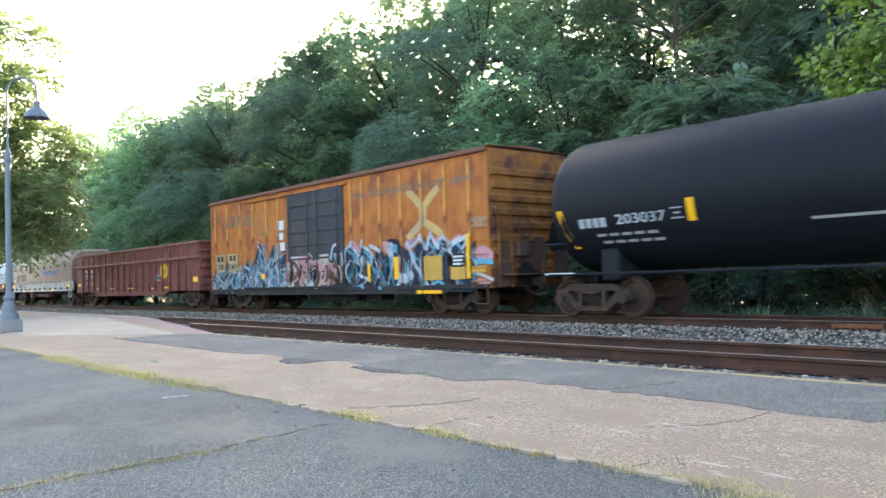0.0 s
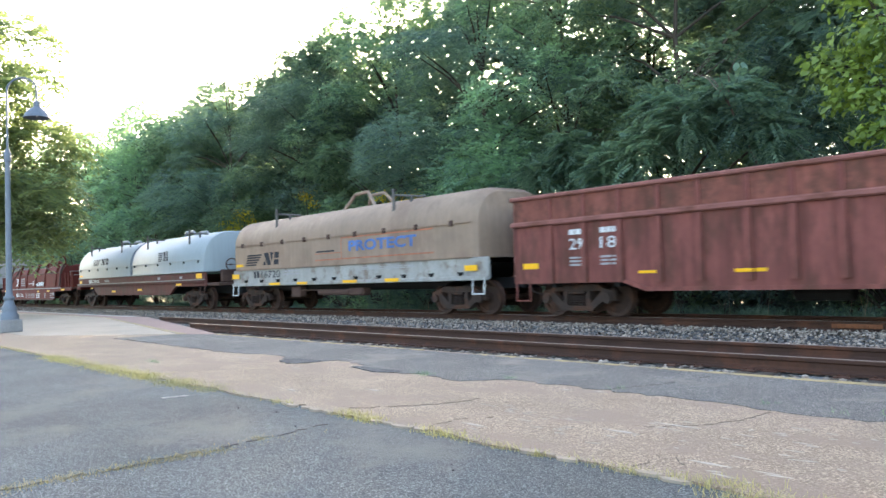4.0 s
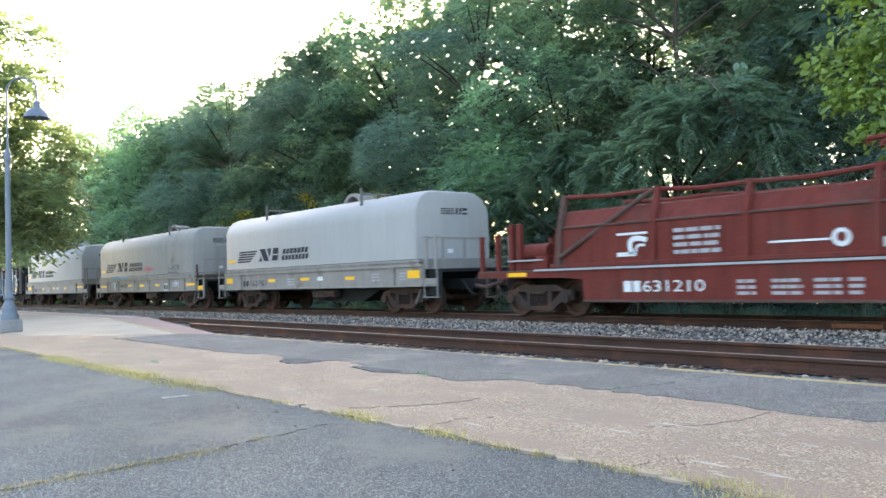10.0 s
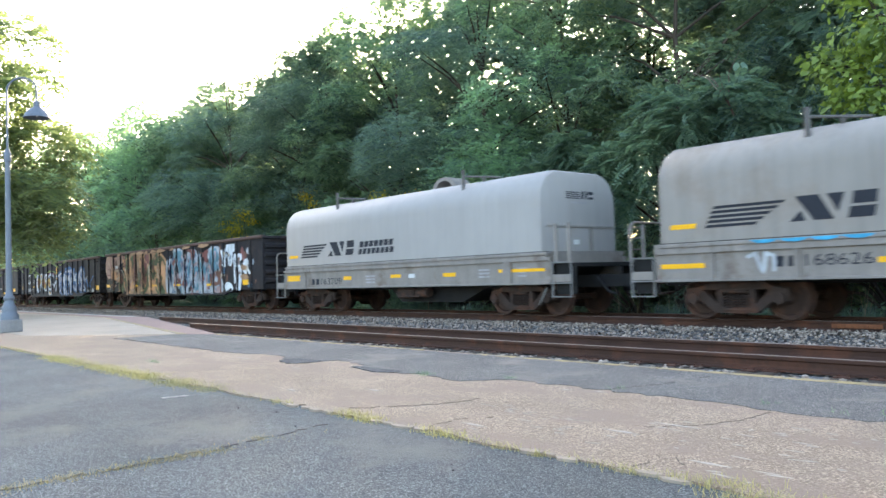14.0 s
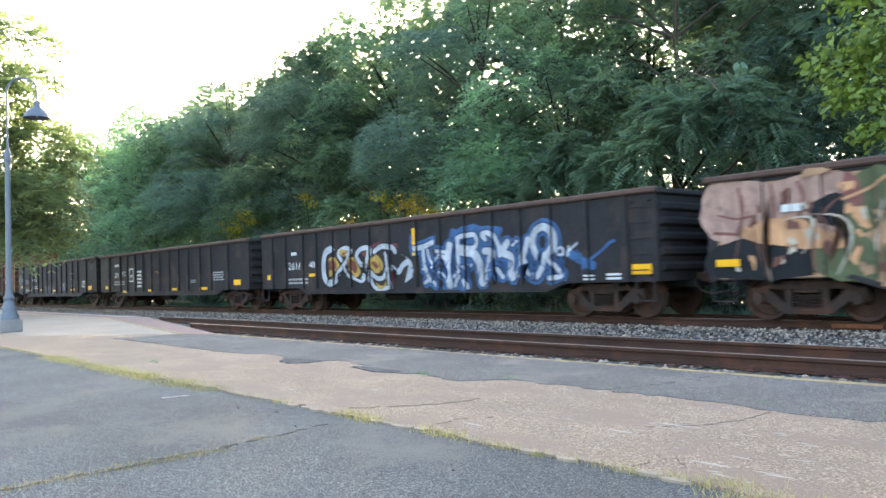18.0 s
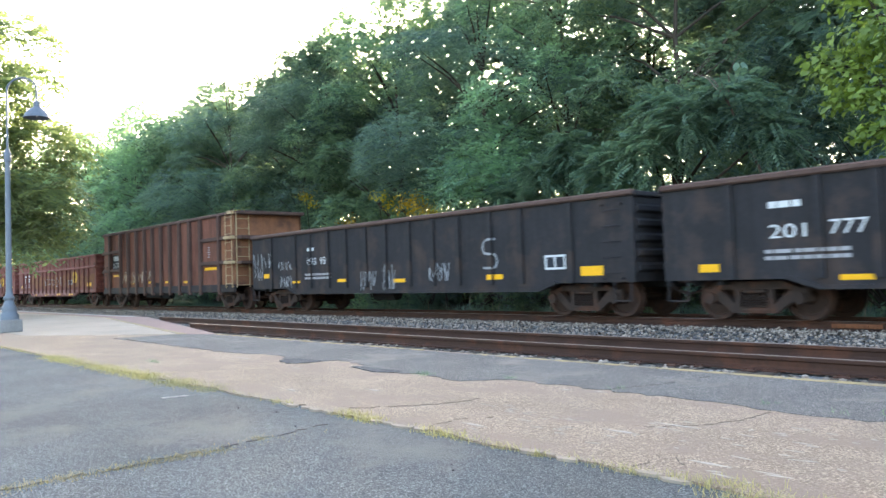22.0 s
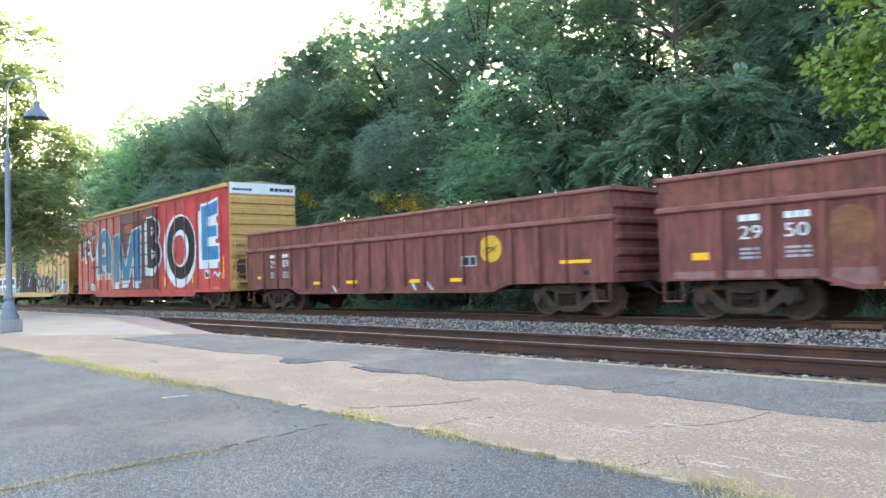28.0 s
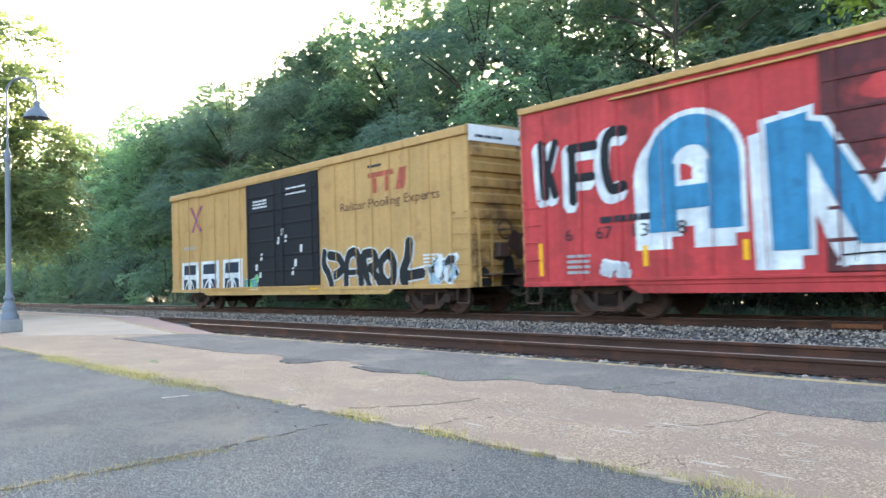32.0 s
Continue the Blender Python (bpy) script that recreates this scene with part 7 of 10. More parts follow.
def coil_grey(label, centre, hood_mat, number, num_at, stiff, strips, panel, grimy=False):
    car = thing("coil_car", label, "railway coil car", "cars of the freight train", at=pose(centre, 15.965, 0))
    moving.append((car, centre))
    h0, h1 = -6.95, 5.42
    hd = hood_part(car, h0, h1, 1.53, 1.56, 3.66, 0.75, hood_mat, "long grey steel hood with rounded shoulders", 0.14)
    x_rim = 5.9 if grimy else 5.62
    part("hood_rim", Form().box(h0 + 0.02, x_rim, -1.57, 1.57, 1.5, 1.59, 0.015).box(h0 + 0.02, x_rim - 0.05, -1.54, 1.54, 1.46, 1.5), sill_grey, hd)
    # thin dark strip that draws the shadow line above the rim
    part("rim_seal", Form().box(h0 + 0.02, x_rim - 0.1, -1.552, 1.552, 1.59, 1.606), under_black, hd, "dark strip painted as the shadow line along the foot of the hood")
    lifting_gear(hd, (-3.8, 2.45), 0.5, 1.4, 3.6, sill_grey)
    for s in (-1, 1):
        f = Form()
        f.prism([(s * a, b) for a, b in ((1.38, 0.8), (1.56, 0.8), (1.56, 0.84), (1.5, 0.85), (1.5, 1.37), (1.56, 1.38), (1.56, 1.46), (1.38, 1.46))], -7.05, 5.68, "x")
        part("side_sill", f, sill_grey, car)
    wide = 0.05 if grimy else 0.14
    pp = Form().box(-wide, wide, -1.56, -1.5, 0.84, 1.38).mesh("stiffener", sill_grey)
    for x in stiff:
        part("stiffener", pp, None, car, at=pose(x, 0, 0))
    part("trough", Form().prism([(-7.0, 1.4), (-6.2, 0.75), (-1.4, 0.72), (-0.9, 0.34), (1.9, 0.34), (2.8, 0.7), (5.0, 0.75), (5.6, 1.4)], -0.95, 0.95), under_black, car)
    part("brake_gear", Form().box(-0.7, 0.1, -1.3, -1.0, 0.45, 0.75, 0.04).rod((0.2, -1.2, 0.62), (0.75, -1.2, 0.62), 0.14, 10).box(-0.3, 0.5, -1.4, -1.35, 0.5, 0.54), truck_iron, car)
    part("brake_pull", Form().rod((5.15, -1.35, 0.3), (5.45, -1.4, 0.72), 0.02, 6), worn_grey, car, "worn grey rod beside the wheels")
    part("centre_sill", Form().box(-7.6, 7.3, -0.3, 0.3, 0.7, 1.0), under_black, car)
    # the end wall: smooth above, a lower panel with upright ribs
    for s, xe in ((1, h1), (-1, h0)):
        a, b = min(xe, xe + s * 0.03), max(xe, xe + s * 0.03)
        part("end_panel", Form().box(a, b, -1.3, 1.3, 2.22, 2.26).box(a, b, -0.55, -0.45, 1.62, 2.22).box(a, b, 0.35, 0.45, 1.62, 2.22), mid_grey, hd, "ribbed lower end panel")
        part("end_sill", Form().box(min(xe, xe + s * 0.22), max(xe, xe + s * 0.22), -1.38, 1.38, 1.3, 1.6, 0.01), sill_grey, car)
    lay("placard", [rect(-0.3, -0.08, 1.78, 1.9)], white_mark, car, y=-(h1 + 0.012), along="x", label="small white placard")
    if grimy:
        coil_end(car, 1, 5.92, 6.5, 6.51, 2.16, amber)
        for q in (-1, 1):
            part("corner_grip", Form().box(5.8, 5.92, q * 1.48 - 0.04, q * 1.48 + 0.04, 1.25, 1.95, 0.02), rust_brown, car, "rusty upright grip at the corner")
    else:
        coil_end(car, 1, 5.7, 6.32, 0, 2.2, sill_grey, (5.86, 6.27))
    coil_end(car, -1, -7.1, -7.7, -7.7, 2.13, sill_grey)
    stripes_logo(car, -5.85, -2.58, 1.87, 2.33, dark_mark)
    lay("railway_name", [r for k in range(8) for r in ((slant(-2.26 + k * 0.255, -2.06 + k * 0.255, 2.08, 2.26, 0.05),) if k < 7 else ()) + (slant(-2.34 + k * 0.235, -2.16 + k * 0.235, 1.86, 2.03, 0.05),)], dark_mark, car, label="railway name as plain dark bars")
    stripes_logo_end(car, h1, -0.55, 0.55, 2.95, 3.15)
    lay("lettering", [slant(-0.34 + 0.11 * k, -0.26 + 0.11 * k, 2.82, 2.88, 0.01) for k in range(6)], grey_mark, car, y=-h1, along="x")
    n0, n1, nz = num_at
    lay("number", letters(number, n0, n1, nz, nz + 0.21), dark_mark, car, y=-1.5, layer=1, label="dark stencilled car number")
    lay("lettering", [slant(n0 - 0.6, n0 - 0.42, nz, nz + 0.2, 0.03), slant(n0 - 0.34, n0 - 0.14, nz, nz + 0.2, 0.03)], dark_mark, car, y=-1.5, layer=1)
    for x0, x1, z0, z1 in strips:
        lay("reflector", [rect(x0, x1, z0, z1)], amber, car, y=-1.5, layer=2, label="amber reflective strip")
    lay("reflector", [slant(-6.65, -6.05, 1.88, 1.98, 0.03)], amber, car, layer=2, label="amber reflective strip")
    x0, x1, z0, z1 = panel
    lay("data_panel", [rect(x0, x1, z0, z1)], white_mark, car, y=-1.5, layer=1)
    if grimy:
        lay("data_panel", [rect(x0 + 0.03, x0 + 0.2, z0 + 0.04, z1 - 0.04), rect(x0 + 0.24, x1 - 0.03, z0 + 0.04, z1 - 0.04)], dark_mark, car, y=-1.5, layer=2)
    bars(car, 3.15, 3.6, 0.98, 1.25, 3, grey_mark, [(-9, 9, -0.035)], 3)
    bars(car, -2.0, -1.5, 0.92, 1.2, 3, grey_mark, [(-9, 9, -0.035)], 5)
    bars(car, 4.6, 4.9, 0.98, 1.25, 3, grey_mark, [(-9, 9, -0.035)], 7)
    add_gear(car, -5.45, 4.35, 7.45)
    return car


def stripes_logo_end(car, x, y0, y1, z0, z1):
    h, w = z1 - z0, y1 - y0
    out = [slant(y0, y0 + 0.5 * w, z0 + h * i / 4, z0 + h * i / 4 + h * 0.13, 0.04) for i in range(4)]
    out += [slant(y0 + 0.56 * w, y0 + 0.64 * w, z0, z1, 0.03), slant(y0 + 0.7 * w, y0 + 0.77 * w, z0, z1, 0.03), slant(y0 + 0.82 * w, y1, z0, z0 + 0.3 * h, 0), slant(y0 + 0.82 * w, y1, z0 + 0.6 * h, z1, 0)]
    lay("railway_sign", out, dark_mark, car, y=-x, layer=1, along="x", label="striped railway sign in dark paint")


def build_coils():
    coil_grey("pale grey coil car with one long hood", -114.0, pale_grey, "162781", (-4.88, -3.62, 0.94), [-5.71, 4.24],
              [(-6.92, -6.37, 1.06, 1.27), (-3.43, -2.9, 1.07, 1.18), (-1.11, -0.52, 1.09, 1.19), (1.7, 2.23, 1.06, 1.17), (4.97, 5.55, 1.05, 1.28)], (0.01, 0.36, 1.07, 1.2))
    c = coil_grey("grimy grey coil car with graffiti tags on its hood", -129.7, mid_grey, "168626", (-3.86, -2.68, 1.05), [-5.73, -4.01, -1.74, 0.37, 2.76, 4.56],
                  [(-6.92, -5.9, 1.07, 1.17), (-2.62, -2.11, 1.07, 1.17), (-0.94, -0.41, 1.06, 1.17), (1.09, 1.59, 1.06, 1.16), (4.75, 5.66, 1.04, 1.15)], (2.16, 2.66, 0.86, 1.16), True)
    rng = random.Random(3)
    zig = [(-0.28 + 0.062 * k, 1.82 + (0.22 if k % 2 else 0.0) + rng.uniform(-0.04, 0.05)) for k in range(17)] + [(0.1, 1.84), (1.27, 1.9)]
    lay("graffiti", brush(zig, 0.016, 3), spray("tag_pink", (0.6, 0.12, 0.15)), c, layer=1, label="pink sprayed tag", strokes=[0] * 80)
    zig = [(2.8 + 0.07 * k + rng.uniform(-0.06, 0.06), 1.7 + rng.choice((0.0, 0.14, 0.3)) + rng.uniform(-0.03, 0.03)) for k in range(16)] + [(4.06, 1.92), (3.85, 1.78)]
    lay("graffiti", brush(zig, 0.014, 3), dark_mark, c, layer=1, label="black sprayed tag", strokes=[0] * 80)
    lay("graffiti", brush([(2.8, 1.64), (3.4, 1.68), (3.9, 1.66)], 0.014), dark_mark, c, layer=1.5, label="black sprayed underline", strokes=[0] * 40)
    lay("graffiti", brush([(3.32, 2.14), (3.26, 2.22), (3.32, 2.3), (3.39, 2.22), (3.32, 2.14)], 0.014), dark_mark, c, layer=1.5, label="black sprayed loop", strokes=[0] * 40)
    scal = [[(-4.9 + 0.57 * k, 1.575), (-4.76 + 0.57 * k, 1.515), (-4.55 + 0.57 * k, 1.5), (-4.4 + 0.57 * k, 1.53), (-4.33 + 0.57 * k, 1.575)] for k in range(4)]
    lay("graffiti", scal, spray("tag_sky", (0.05, 0.32, 0.5)), c, y=-1.57, layer=1, label="blue sprayed scallops along the rim")
    blot = [(-4.98 + 0.07 * k + rng.uniform(-0.04, 0.04), rng.choice((0.95, 1.3)) + rng.uniform(-0.05, 0.04)) for k in range(9)]
    lay("graffiti", brush(blot, 0.035, 3), sp_silver, c, y=-1.5, layer=3, label="white sprayed blot", strokes=[0] * 90)
    zig = [(3.2 + 0.065 * k + rng.uniform(-0.03, 0.03), (1.02 if k % 2 else 1.28) + rng.uniform(-0.05, 0.05)) for k in range(12)]
    lay("graffiti", brush(zig, 0.022, 3), sp_silver, c, y=-1.5, layer=3, label="white sprayed tag", strokes=[0] * 90)
    coil_grey("pale grey coil car with a clean long hood", -145.4, pale_grey, "163709", (-4.62, -3.38, 0.93), [-5.71, 4.24],
              [(-6.85, -6.0, 1.07, 1.27), (-3.25, -2.8, 1.06, 1.18), (-0.72, -0.21, 1.08, 1.18), (1.72, 2.25, 1.06, 1.17), (3.9, 5.5, 1.12, 1.2)], (0.17, 0.45, 1.06, 1.18))

    # tan, grimy hood over a pale side sill
    car = thing("coil_car", "coil car with a grimy tan hood and blue lettering", "railway coil car", "cars of the freight train", at=pose(-58.55, 15.965, 0))
    moving.append((car, -58.55))
    hd = hood_part(car, -7.42, 7.0, 1.53, 1.55, 3.5, 0.98, tan_grime, "long tan hood stained with grime", 0.35)
    part("hood_seam", Form().box(-6.9, 6.8, -1.565, -1.53, 2.5, 2.54).box(-6.9, 6.8, -1.56, -1.53, 1.56, 1.62), tan_grime, hd)
    lc = Form().box(-0.06, 0.06, -1.6, -1.53, 2.44, 2.6, 0.01).mesh("latch", rust_brown)
    for k in range(9):
        part("latch", lc, None, hd, at=pose(-6.4 + k * 1.55, 0, 0))
    lifting_gear(hd, (-4.1, 3.1), 0.1, 1.4, 3.4, tan_grime, arch=True)
    pale_sill = surf("pale_worn_sill", (0.33, 0.31, 0.285), 0.6, var=0.2, scale=1.5, grain=10, rust=(0.13, 0.075, 0.05), rust_amount=0.35, rust_scale=2, streak=0.3)
    for s in (-1, 1):
        y = s * 1.5
        f = Form()
        f.box(-7.35, 7.35, min(y, y - s * 0.1), max(y, y - s * 0.1), 0.96, 1.56, 0.02)
        f.box(-7.35, 7.35, min(y, y + s * 0.07), max(y, y + s * 0.07), 0.94, 1.06, 0.015)
        part("side_sill", f, pale_sill, car)
    hk = Form().prism([(-0.1, 1.17), (0.1, 1.17), (0.02, 1.07), (-0.02, 1.07)], -1.58, -1.5).mesh("tie_down", under_black)
    for k in range(11):
        part("tie_down", hk, None, car, at=pose(-6.2 + k * 1.25, 0, 0))
    stripes_logo(car, -6.2, -3.6, 1.72, 2.18, dark_mark)
    lay("lettering", letters("PROTECT", 0.95, 4.45, 1.98, 2.33, 0.035), spray("faded_blue", (0.085, 0.16, 0.36)), car, layer=2, label="faded blue lettering")
    lay("lettering", [rect(0.5, 5.2, 2.42, 2.46), rect(-1.1, 5.2, 1.74, 1.78), rect(0.5, 0.54, 1.78, 2.42), rect(-1.1, 0.5, 1.96, 1.985)], spray("faded_red", (0.4, 0.14, 0.08)), car, layer=1, label="faded red frame lines")
    lay("stencil", [rect(-1.0, 0.1, 2.02, 2.07)], dark_mark, car, layer=1)
    lay("number", letters("16720", -5.0, -3.6, 1.24, 1.5), dark_mark, car, y=-1.5, layer=1, label="dark stencilled car number")
    lay("stencil", [rect(-5.6 + k * 0.24, -5.43 + k * 0.24, 1.24, 1.5) for k in range(2)], dark_mark, car, y=-1.5, layer=1)
    bars(car, -3.3, -2.2, 1.3, 1.5, 2, grey_mark, [(-9, 9, -0.035)], 5)
    bars(car, 1.6, 4.4, 1.36, 1.46, 2, grey_mark, [(-9, 9, -0.035)], 6)
    for x0, x1, z0, z1 in ((-7.3, -6.7, 1.24, 1.42), (-4.3, -3.5, 0.96, 1.05), (-2.3, -1.6, 0.96, 1.05), (0.6, 1.4, 0.97, 1.06), (2.9, 3.6, 0.97, 1.07), (6.5, 7.0, 1.2, 1.35)):
        lay("reflector", [rect(x0, x1, z0, z1)], amber, car, y=-1.57, layer=1, label="amber reflective strip")
    lay("reflector", [rect(-7.0, -6.4, 1.7, 1.8)], amber, car, layer=2)
    part("trough", Form().prism([(-7.0, 1.4), (-5.0, 0.8), (5.0, 0.8), (7.0, 1.4)], -1.0, 1.0), under_black, car)
    part("brake_gear", Form().box(-3.0, -2.4, -1.4, -1.1, 0.5, 0.9, 0.05).rod((-1.2, -1.3, 0.66), (0.6, -1.3, 0.66), 0.1, 10).box(0.5, 1.4, -1.35, -1.0, 0.55, 0.8, 0.05).rod((-2.4, -1.3, 0.75), (1.4, -1.3, 0.75), 0.02), rust_brown, car)
    part("centre_sill", Form().box(-7.5, 7.5, -0.3, 0.3, 0.7, 1.0), under_black, car)
    step_irons(car, 7.35, 1.0, white_mark)
    add_gear(car, -6.15, 5.75, 7.6)

    # two bluish-white hoods on a rust-red frame
    car = thing("coil_car", "coil car with two bluish-white hoods on a rust-red frame", "railway coil car", "cars of the freight train", at=pose(-77.4, 15.965, 0))
    moving.append((car, -77.4))
    frame_paint = surf("brown_red_frame", (0.12, 0.042, 0.035), 0.7, var=0.2, scale=1.0, grain=12, rust=(0.09, 0.045, 0.035), rust_amount=0.4, streak=0.4)
    for a, b in ((-8.75, -0.02), (0.06, 8.72)):
        hd = hood_part(car, a, b, 1.52, 1.62, 3.4, 1.25, blue_white, "bluish-white half-round hood", 0.1)
        part("hood_seam", Form().box(a + 0.1, b - 0.1, -1.555, -1.5, 2.13, 2.165).box(a + 0.05, b - 0.05, -1.55, -1.5, 1.62, 1.67), blue_white, hd)
        for x in np.linspace(a + 0.5, b - 0.5, 6):
            part("latch", Form().box(x - 0.03, x + 0.03, -1.57, -1.5, 2.02, 2.12), dark_mark, hd)
        m = (a + b) / 2
        lifting_gear(hd, (m - 2.75, m + 2.3), m + 0.3, 1.35, 3.2, surf("galvanised_steel", (0.35, 0.36, 0.37), 0.5, 0.6), slim=True)
    part("hood_band", Form().prism(hood_outline(1.54, 1.62, 3.42, 1.27), -0.08, 0.12, "x"), spray("band_grey", (0.12, 0.14, 0.18)), car, "dark band between the hoods", True)
    for s in (-1, 1):
        y = s * 1.5
        f = Form()
        f.prism([(-8.85, 1.15), (-6.2, 1.15), (-5.4, 0.66), (4.9, 0.63), (5.6, 1.0), (8.8, 1.0), (8.8, 1.58), (-8.85, 1.62)], min(y, y - s * 0.1), max(y, y - s * 0.1))
        part("sill_rail", Form().box(-8.85, 8.8, min(y, y + s * 0.08), max(y, y + s * 0.08), 1.16, 1.25, 0.015), frame_paint, car)
        part("side_sill", f, frame_paint, car)
    part("deck_edge", Form().box(-8.85, 8.8, -1.6, -1.5, 1.26, 1.31), sill_grey, car)
    part("end_deck", Form().box(8.8, 9.9, -1.4, 1.4, 1.0, 1.14, 0.02).box(8.75, 8.95, -0.8, 0.1, 1.14, 1.7, 0.05), rust_brown, car)
    part("end_deck", Form().box(-9.6, -8.85, -1.4, 1.4, 1.0, 1.14, 0.02), oxide_red, car)
    part("brake_wheel", Form().lathe([(0.26, -0.02), (0.29, 0.0), (0.26, 0.02), (0.24, 0.0), (0.26, -0.02)], (9.1, -0.4, 1.9), "x", 16).rod((8.9, -0.4, 1.9), (9.12, -0.4, 1.9), 0.03).rod((9.1, -0.65, 1.9), (9.1, -0.15, 1.9), 0.012), rust_brown, car)
    stripes_logo(car, -6.0, -3.45, 2.32, 2.66, dark_mark, ribs=[(-9, 9, -0.01)])
    stripes_logo(car, 3.65, 4.85, 2.22, 2.66, dark_mark, ribs=[(-9, 9, -0.01)])
    lay("number", letters("628410", -6.3, -5.05, 1.34, 1.54), white_mark, car, y=-1.5, layer=1, label="white stencilled car number")
    lay("stencil", [rect(-6.9, -6.7, 1.34, 1.54), rect(-6.64, -6.44, 1.34, 1.54)], white_mark, car, y=-1.5, layer=1)
    bars(car, -4.2, -3.4, 1.36, 1.5, 2, grey_mark, [(-9, 9, -0.035)], 7)
    lay("data_panel", [rect(3.5, 3.8, 1.36, 1.48), rect(6.1, 6.4, 1.36, 1.46)], grey_mark, car, y=-1.5, layer=1)
    for x0, x1, z0, z1 in ((-8.6, -8.2, 1.35, 1.5), (7.9, 8.5, 1.34, 1.56), (-3.0, -2.4, 0.8, 0.9), (0.8, 1.4, 0.85, 0.95), (5.7, 6.3, 1.05, 1.15), (-6.6, -6.2, 1.02, 1.1)):
        lay("reflector", [rect(x0, x1, z0, z1)], amber, car, y=-1.5, layer=1, label="amber reflective strip")
    lay("reflector", [rect(-8.5, -7.9, 1.72, 1.82)], amber, car, layer=1)
    part("centre_sill", Form().box(-9.6, 9.9, -0.35, 0.35, 0.65, 1.05), under_black, car)
    step_irons(car, 9.0, 1.05, rust_brown)
    add_gear(car, -7.6, 6.9, 9.5)

    # rust-red open frame with a braced cover
    car = thing("coil_car", "rust-red coil car with a braced tarnished cover", "railway coil car", "cars of the freight train", at=pose(-96.05, 15.965, 0))
    moving.append((car, -96.05))
    f = Form()
    w = 1.45
    rows = ((1.2, w, -7.36, 6.06), (2.14, w - 0.03, -7.26, 5.86), (2.17, w - 0.1, -7.25, 5.85), (2.5, 1.12, -7.2, 5.76), (2.56, 0.9, -7.18, 5.74))
    verts, faces = [], []
    for z, half, xa, xb in rows:
        verts += [(xa, -half, z), (xb, -half, z), (xb, half, z), (xa, half, z)]
    for i in range(len(rows) - 1):
        for k in range(4):
            faces.append((4 * i + k, 4 * i + (k + 1) % 4, 4 * i + 4 + (k + 1) % 4, 4 * i + 4 + k))
    hd = part("cover", f.add(verts, faces + [(0, 3, 2, 1), (16, 17, 18, 19)]), oxide_red, car, "rust-red steel cover with a seam along its side")
    part("cover_seam", Form().box(-7.2, 5.8, -1.46, -1.4, 2.1, 2.15, 0.01).box(-7.2, 5.8, 1.4, 1.46, 2.1, 2.15, 0.01), rust_brown, hd)
    part("cover_foot", Form().box(-7.4, 6.1, -1.52, -1.42, 1.18, 1.28, 0.015).box(-7.4, 6.1, 1.42, 1.52, 1.18, 1.28, 0.015), oxide_red, hd)
    for x, zt in ((-7.12, 2.92), (-4.5, 2.88), (-2.38, 2.8), (0.0, 2.82), (2.26, 2.86), (4.89, 2.92), (5.82, 2.72)):
        for q in (-1, 1):
            part("cover_post", Form().prism([(q * 1.55, 1.2), (q * 1.43, 1.2), (q * 1.34, 2.2), (q * 1.14, zt - 0.1), (q * 1.14, zt), (q * 1.26, zt), (q * 1.46, 2.2)], x - 0.06, x + 0.06, "x"), oxide_red if x not in (-7.12, 5.82) else rust_brown, hd)
    for q in (-1, 1):
        top = [(-7.12, 2.88), (-4.5, 2.82), (-2.38, 2.74), (0.0, 2.76), (2.26, 2.8), (4.89, 2.86), (5.82, 2.68)]
        for (xa, za), (xb, zb) in zip(top, top[1:]):
            mid = ((xa + xb) / 2, (za + zb) / 2 - 0.05)
            part("top_rail", Form().path([(xa, q * 1.2, za), (*mid[:1], q * 1.2, mid[1]), (xb, q * 1.2, zb)], 0.05, 6), oxide_red, hd, "sagging top rail")
        for (xa, za), (xb, zb) in (((-7.1, 1.42), (-4.6, 2.82)), ((2.36, 2.8), (4.8, 1.4))):
            part("brace", Form().rod((xa, q * 1.53, za), (xb, q * 1.24, zb), 0.055, 6), rust_brown, hd, "dark diagonal brace")
    part("lifting_loop", Form().path([(-0.5, -0.3, 3.28), (-0.5, -0.35, 3.38), (0.12, -0.35, 3.38), (0.2, -0.4, 3.2), (0.05, -0.5, 2.8)], 0.05, 7).path([(-0.5, 0.3, 3.28), (-0.5, 0.35, 3.38), (0.12, 0.35, 3.38), (0.2, 0.4, 3.2), (0.05, 0.5, 2.8)], 0.05, 7).box(-0.2, 0.3, -0.6, 0.6, 2.74, 2.82, 0.01), oxide_red, hd)
    for q in (-1, 1):
        y = q * 1.5
        f = Form()
        f.prism([(-9.95, 1.12), (-9.95, 0.98), (-7.0, 0.95), (-6.45, 0.9), (-6.4, 0.37), (4.34, 0.39), (4.5, 0.92), (8.3, 0.98), (8.3, 1.12)], min(y, y - q * 0.1), max(y, y - q * 0.1))
        part("side_sill", f, oxide_red, car)
        part("sill_flange", Form().box(-6.4, 4.34, min(y, y + q * 0.05), max(y, y + q * 0.05), 0.37, 0.43, 0.01), rust_brown, car)
    part("deck", Form().box(-9.95, 8.3, -1.48, 1.48, 1.05, 1.16, 0.02), rust_brown, car)
    part("deck_edge", Form().box(-7.9, 6.2, -1.56, -1.5, 1.12, 1.17), grey_mark, car, "pale scraped deck edge")
    st = Form().box(-0.055, 0.055, -0.055, 0.055, 1.14, 2.08, 0.01).mesh("stake", oxide_red)
    tall = Form().box(-0.07, 0.07, -0.07, 0.07, 1.14, 2.34, 0.01).mesh("stake", oxide_red)
    for x in (6.79, 7.4, 7.95, 8.22, -9.28, -9.88):
        for y in (-1.38, 1.38):
            part("stake", st, None, car, "rusty upright stake", at=pose(x, y, 0))
